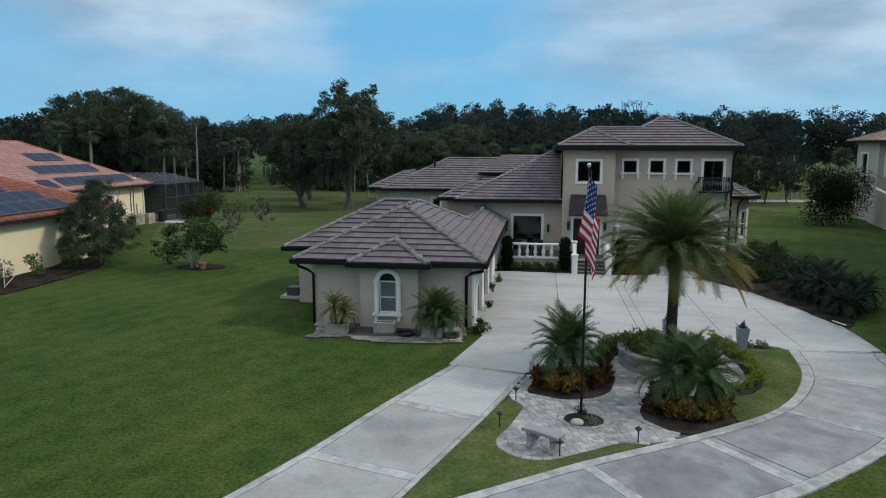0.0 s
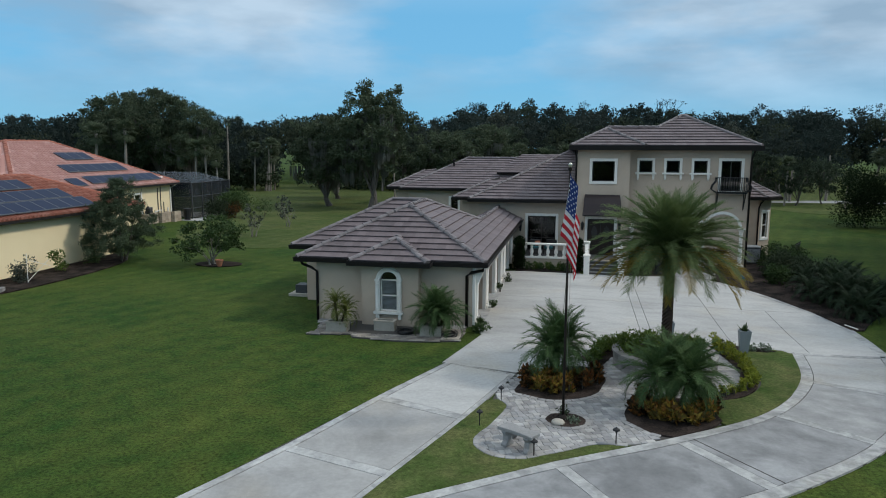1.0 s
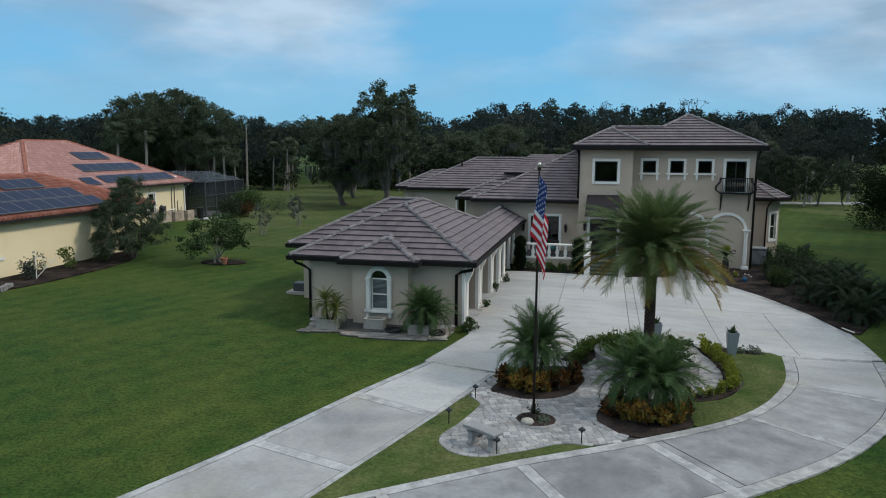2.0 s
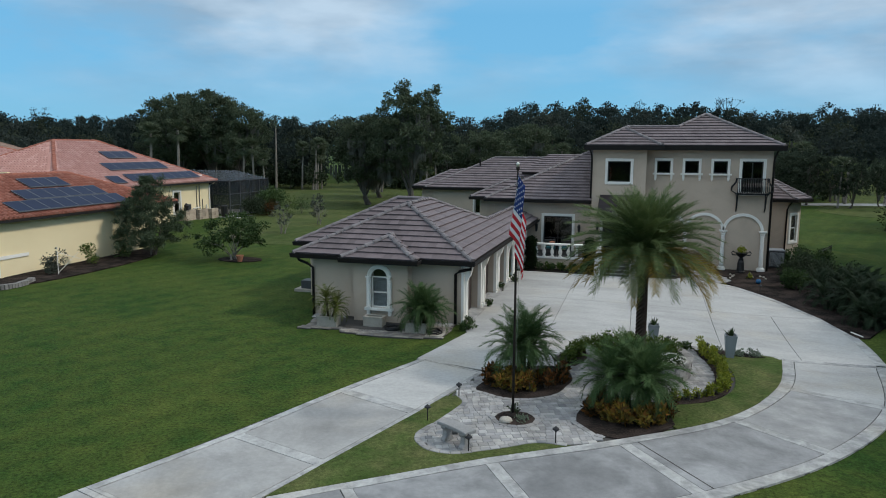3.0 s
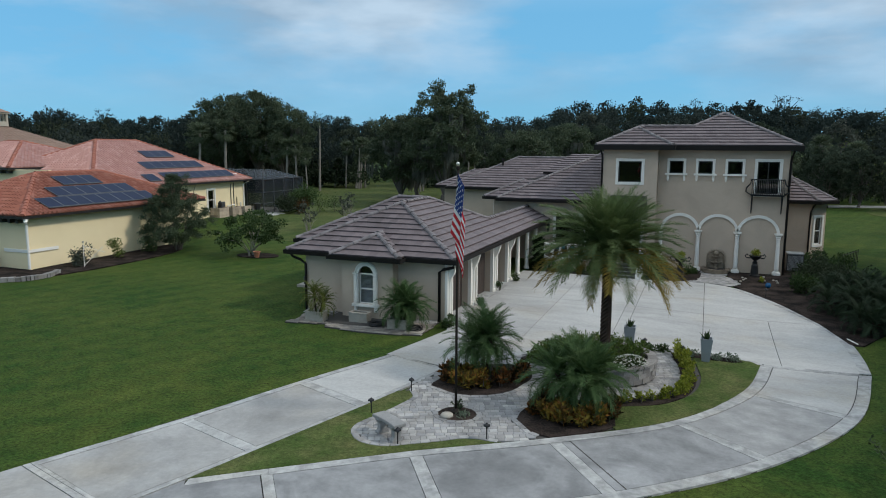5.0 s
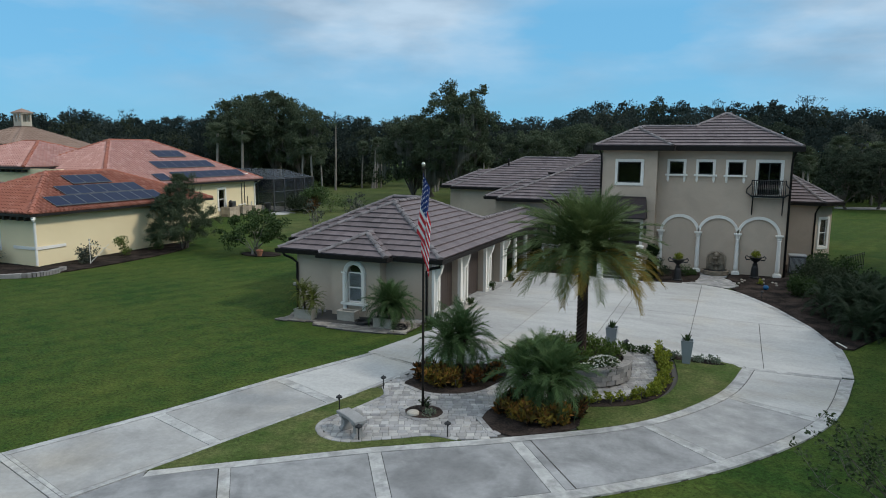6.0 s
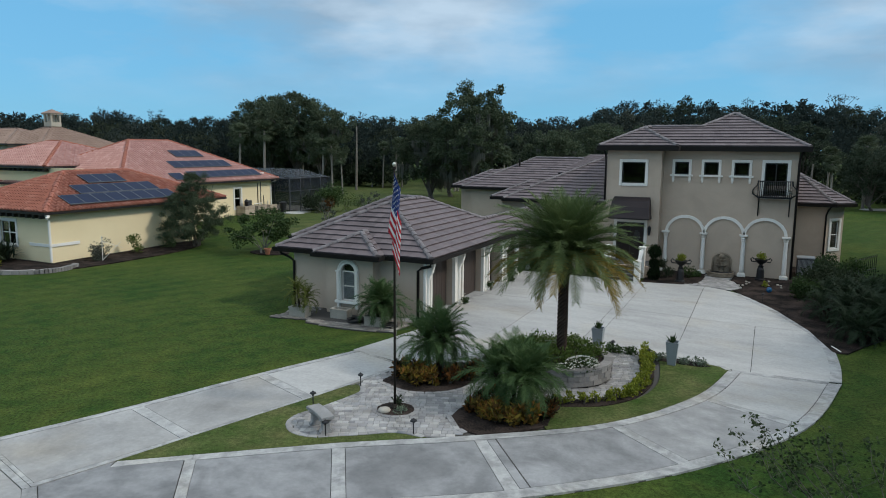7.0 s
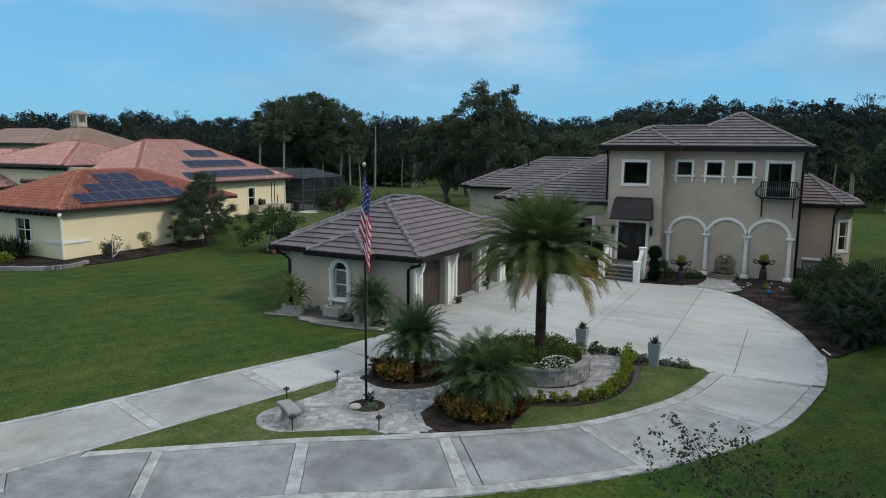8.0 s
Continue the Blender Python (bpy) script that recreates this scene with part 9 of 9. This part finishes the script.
PAVE = [(-0.75, 18.1), (-0.53, 17.85), (-0.28, 17.45), (-0.3, 17.0), (-0.55, 15.96), (-0.72, 15.5), (-0.8, 15.1), (-0.68, 14.72), (-0.28, 14.38), (0.29, 14.38), (0.78, 14.69), (1.28, 15.03), (1.77, 15.4), (2.2, 15.51), (2.7, 15.49), (3.5, 16.1), (3.1, 16.3), (2.62, 16.9), (2.6, 17.5), (2.8, 18.1), (3.4, 18.75), (4.3, 18.98), (4.95, 18.85), (5.6, 19.3), (6.15, 19.85), (6.5, 20.6), (6.7, 22.0), (6.5, 23.6), (6.3, 24.8), (6.3, 25.3), (4.8, 25.28), (3.7, 25.0), (2.7, 24.2), (1.75, 22.75), (0.9, 21.4), (0.1, 20.5), (-0.3, 19.9)]
beds = [[(p[0], p[1]) for p in b] for b in (BED_L, BED_R, BED_P, GRASS_E, BED_H, BED_N)] + [[(p[0], p[1]) for p in BED_A]]
rest_p, count = MB(), 0
pm = pose(1.0, 17.0, 0, 0, 0, 24)


def lay(target_poly, avoid, parent, x0, x1, y0, y1, m, limit, near, stone=None):
    global count
    y = y0
    row = 0
    while y < y1:
        d = (0.15, 0.2, 0.15, 0.2)[row % 4]
        x = x0 + rng.uniform(0, 0.2)
        while x < x1:
            w = rng.choice((0.15, 0.2, 0.15, 0.23))
            c = m @ Vector((x + w / 2, y + d / 2, 0))
            if inside(c.x, c.y, target_poly) and not any(inside(c.x, c.y, b) for b in avoid) and math.hypot(c.x - RING_C[0], c.y - RING_C[1]) > RING_R - 0.1:
                me, v, f = paver_mesh(w - 0.005, d - 0.005)
                q = m @ Matrix.Translation((x + w / 2, y + d / 2, gz(c.x, c.y) + 0.018 + rng.uniform(0, 0.004))) @ pose(0, 0, 0, 0, 0, rng.uniform(-1.2, 1.2))
                if count < limit and near(c):
                    o = new("paver", me)
                    if stone:
                        o.material_slots[0].link, o.material_slots[0].material = "OBJECT", stone
                    o.parent = parent
                    o.matrix_basis = q
                    count += 1
                else:
                    rest_p.add([q @ Vector(p) for p in v], f)
            x += w
        y += d
        row += 1


rest_p, count = MB(), 0
lay(FPATH, [], fpath, 5.9, 8.8, 37.2, 41.3, Matrix.Identity(4), 200, lambda c: True)
rest_p, count = MB(), 0
lay(PAVE, beds, paving, -9, 10, -9, 11, pm, 300, lambda c: c.y < 16.6)
tagged(part("paver_field", rest_p, M_PAVER_R, paving, "tumbled pavers in shades of grey and tan"), kind="stuff")
rest_p, count = MB(), 0
lay(PATIO, [], patio, -9.5, -2, 23, 25.5, Matrix.Identity(4), 300, lambda c: c.y < 24.9, M_FLAGSTONE)
if rest_p.v:
    tagged(part("paver_field", rest_p, M_PAVER_R, patio, "flagstones in shades of grey and tan"), kind="stuff")

# a soldier course along the curved edges of the paving
edge_me, _, _ = paver_mesh(0.225, 0.15)
WEDGE_EDGE = spline([(-0.53, 17.85), (-0.28, 17.45), (-0.3, 17.0), (-0.55, 15.96), (-0.72, 15.5), (-0.8, 15.1), (-0.68, 14.72), (-0.28, 14.38), (0.29, 14.38), (0.78, 14.69), (1.28, 15.03), (1.77, 15.4), (2.2, 15.51), (2.7, 15.49)], 8)
for loop, closed in ((WEDGE_EDGE, False), (BED_P, True), ([(3.5, 16.1), (3.1, 16.3)] + list(BED_R[:22]), False), (BED_L, True)):
    pts = [Vector((p[0], p[1], 0)) for p in loop]
    if closed:
        pts.append(pts[0])
    walked, nxt = 0.0, 0.0
    for i in range(len(pts) - 1):
        seg = (pts[i + 1] - pts[i])
        while nxt < walked + seg.length:
            p = pts[i] + seg * ((nxt - walked) / seg.length)
            sd_ = Vector((-seg.y, seg.x, 0)).normalized() * 0.22
            if not any(inside(c.x, c.y, PAVE) and not any(inside(c.x, c.y, q) for q in beds) for c in (p + sd_, p - sd_)):
                nxt += 0.232
                continue
            o = new("edge_paver", edge_me)
            o.parent = paving
            o.matrix_basis = pose(p.x, p.y, gz(p.x, p.y) + 0.034, 0, 0, math.degrees(math.atan2(seg.y, seg.x)) + rng.uniform(-2, 2))
            nxt += 0.232
        walked += seg.length
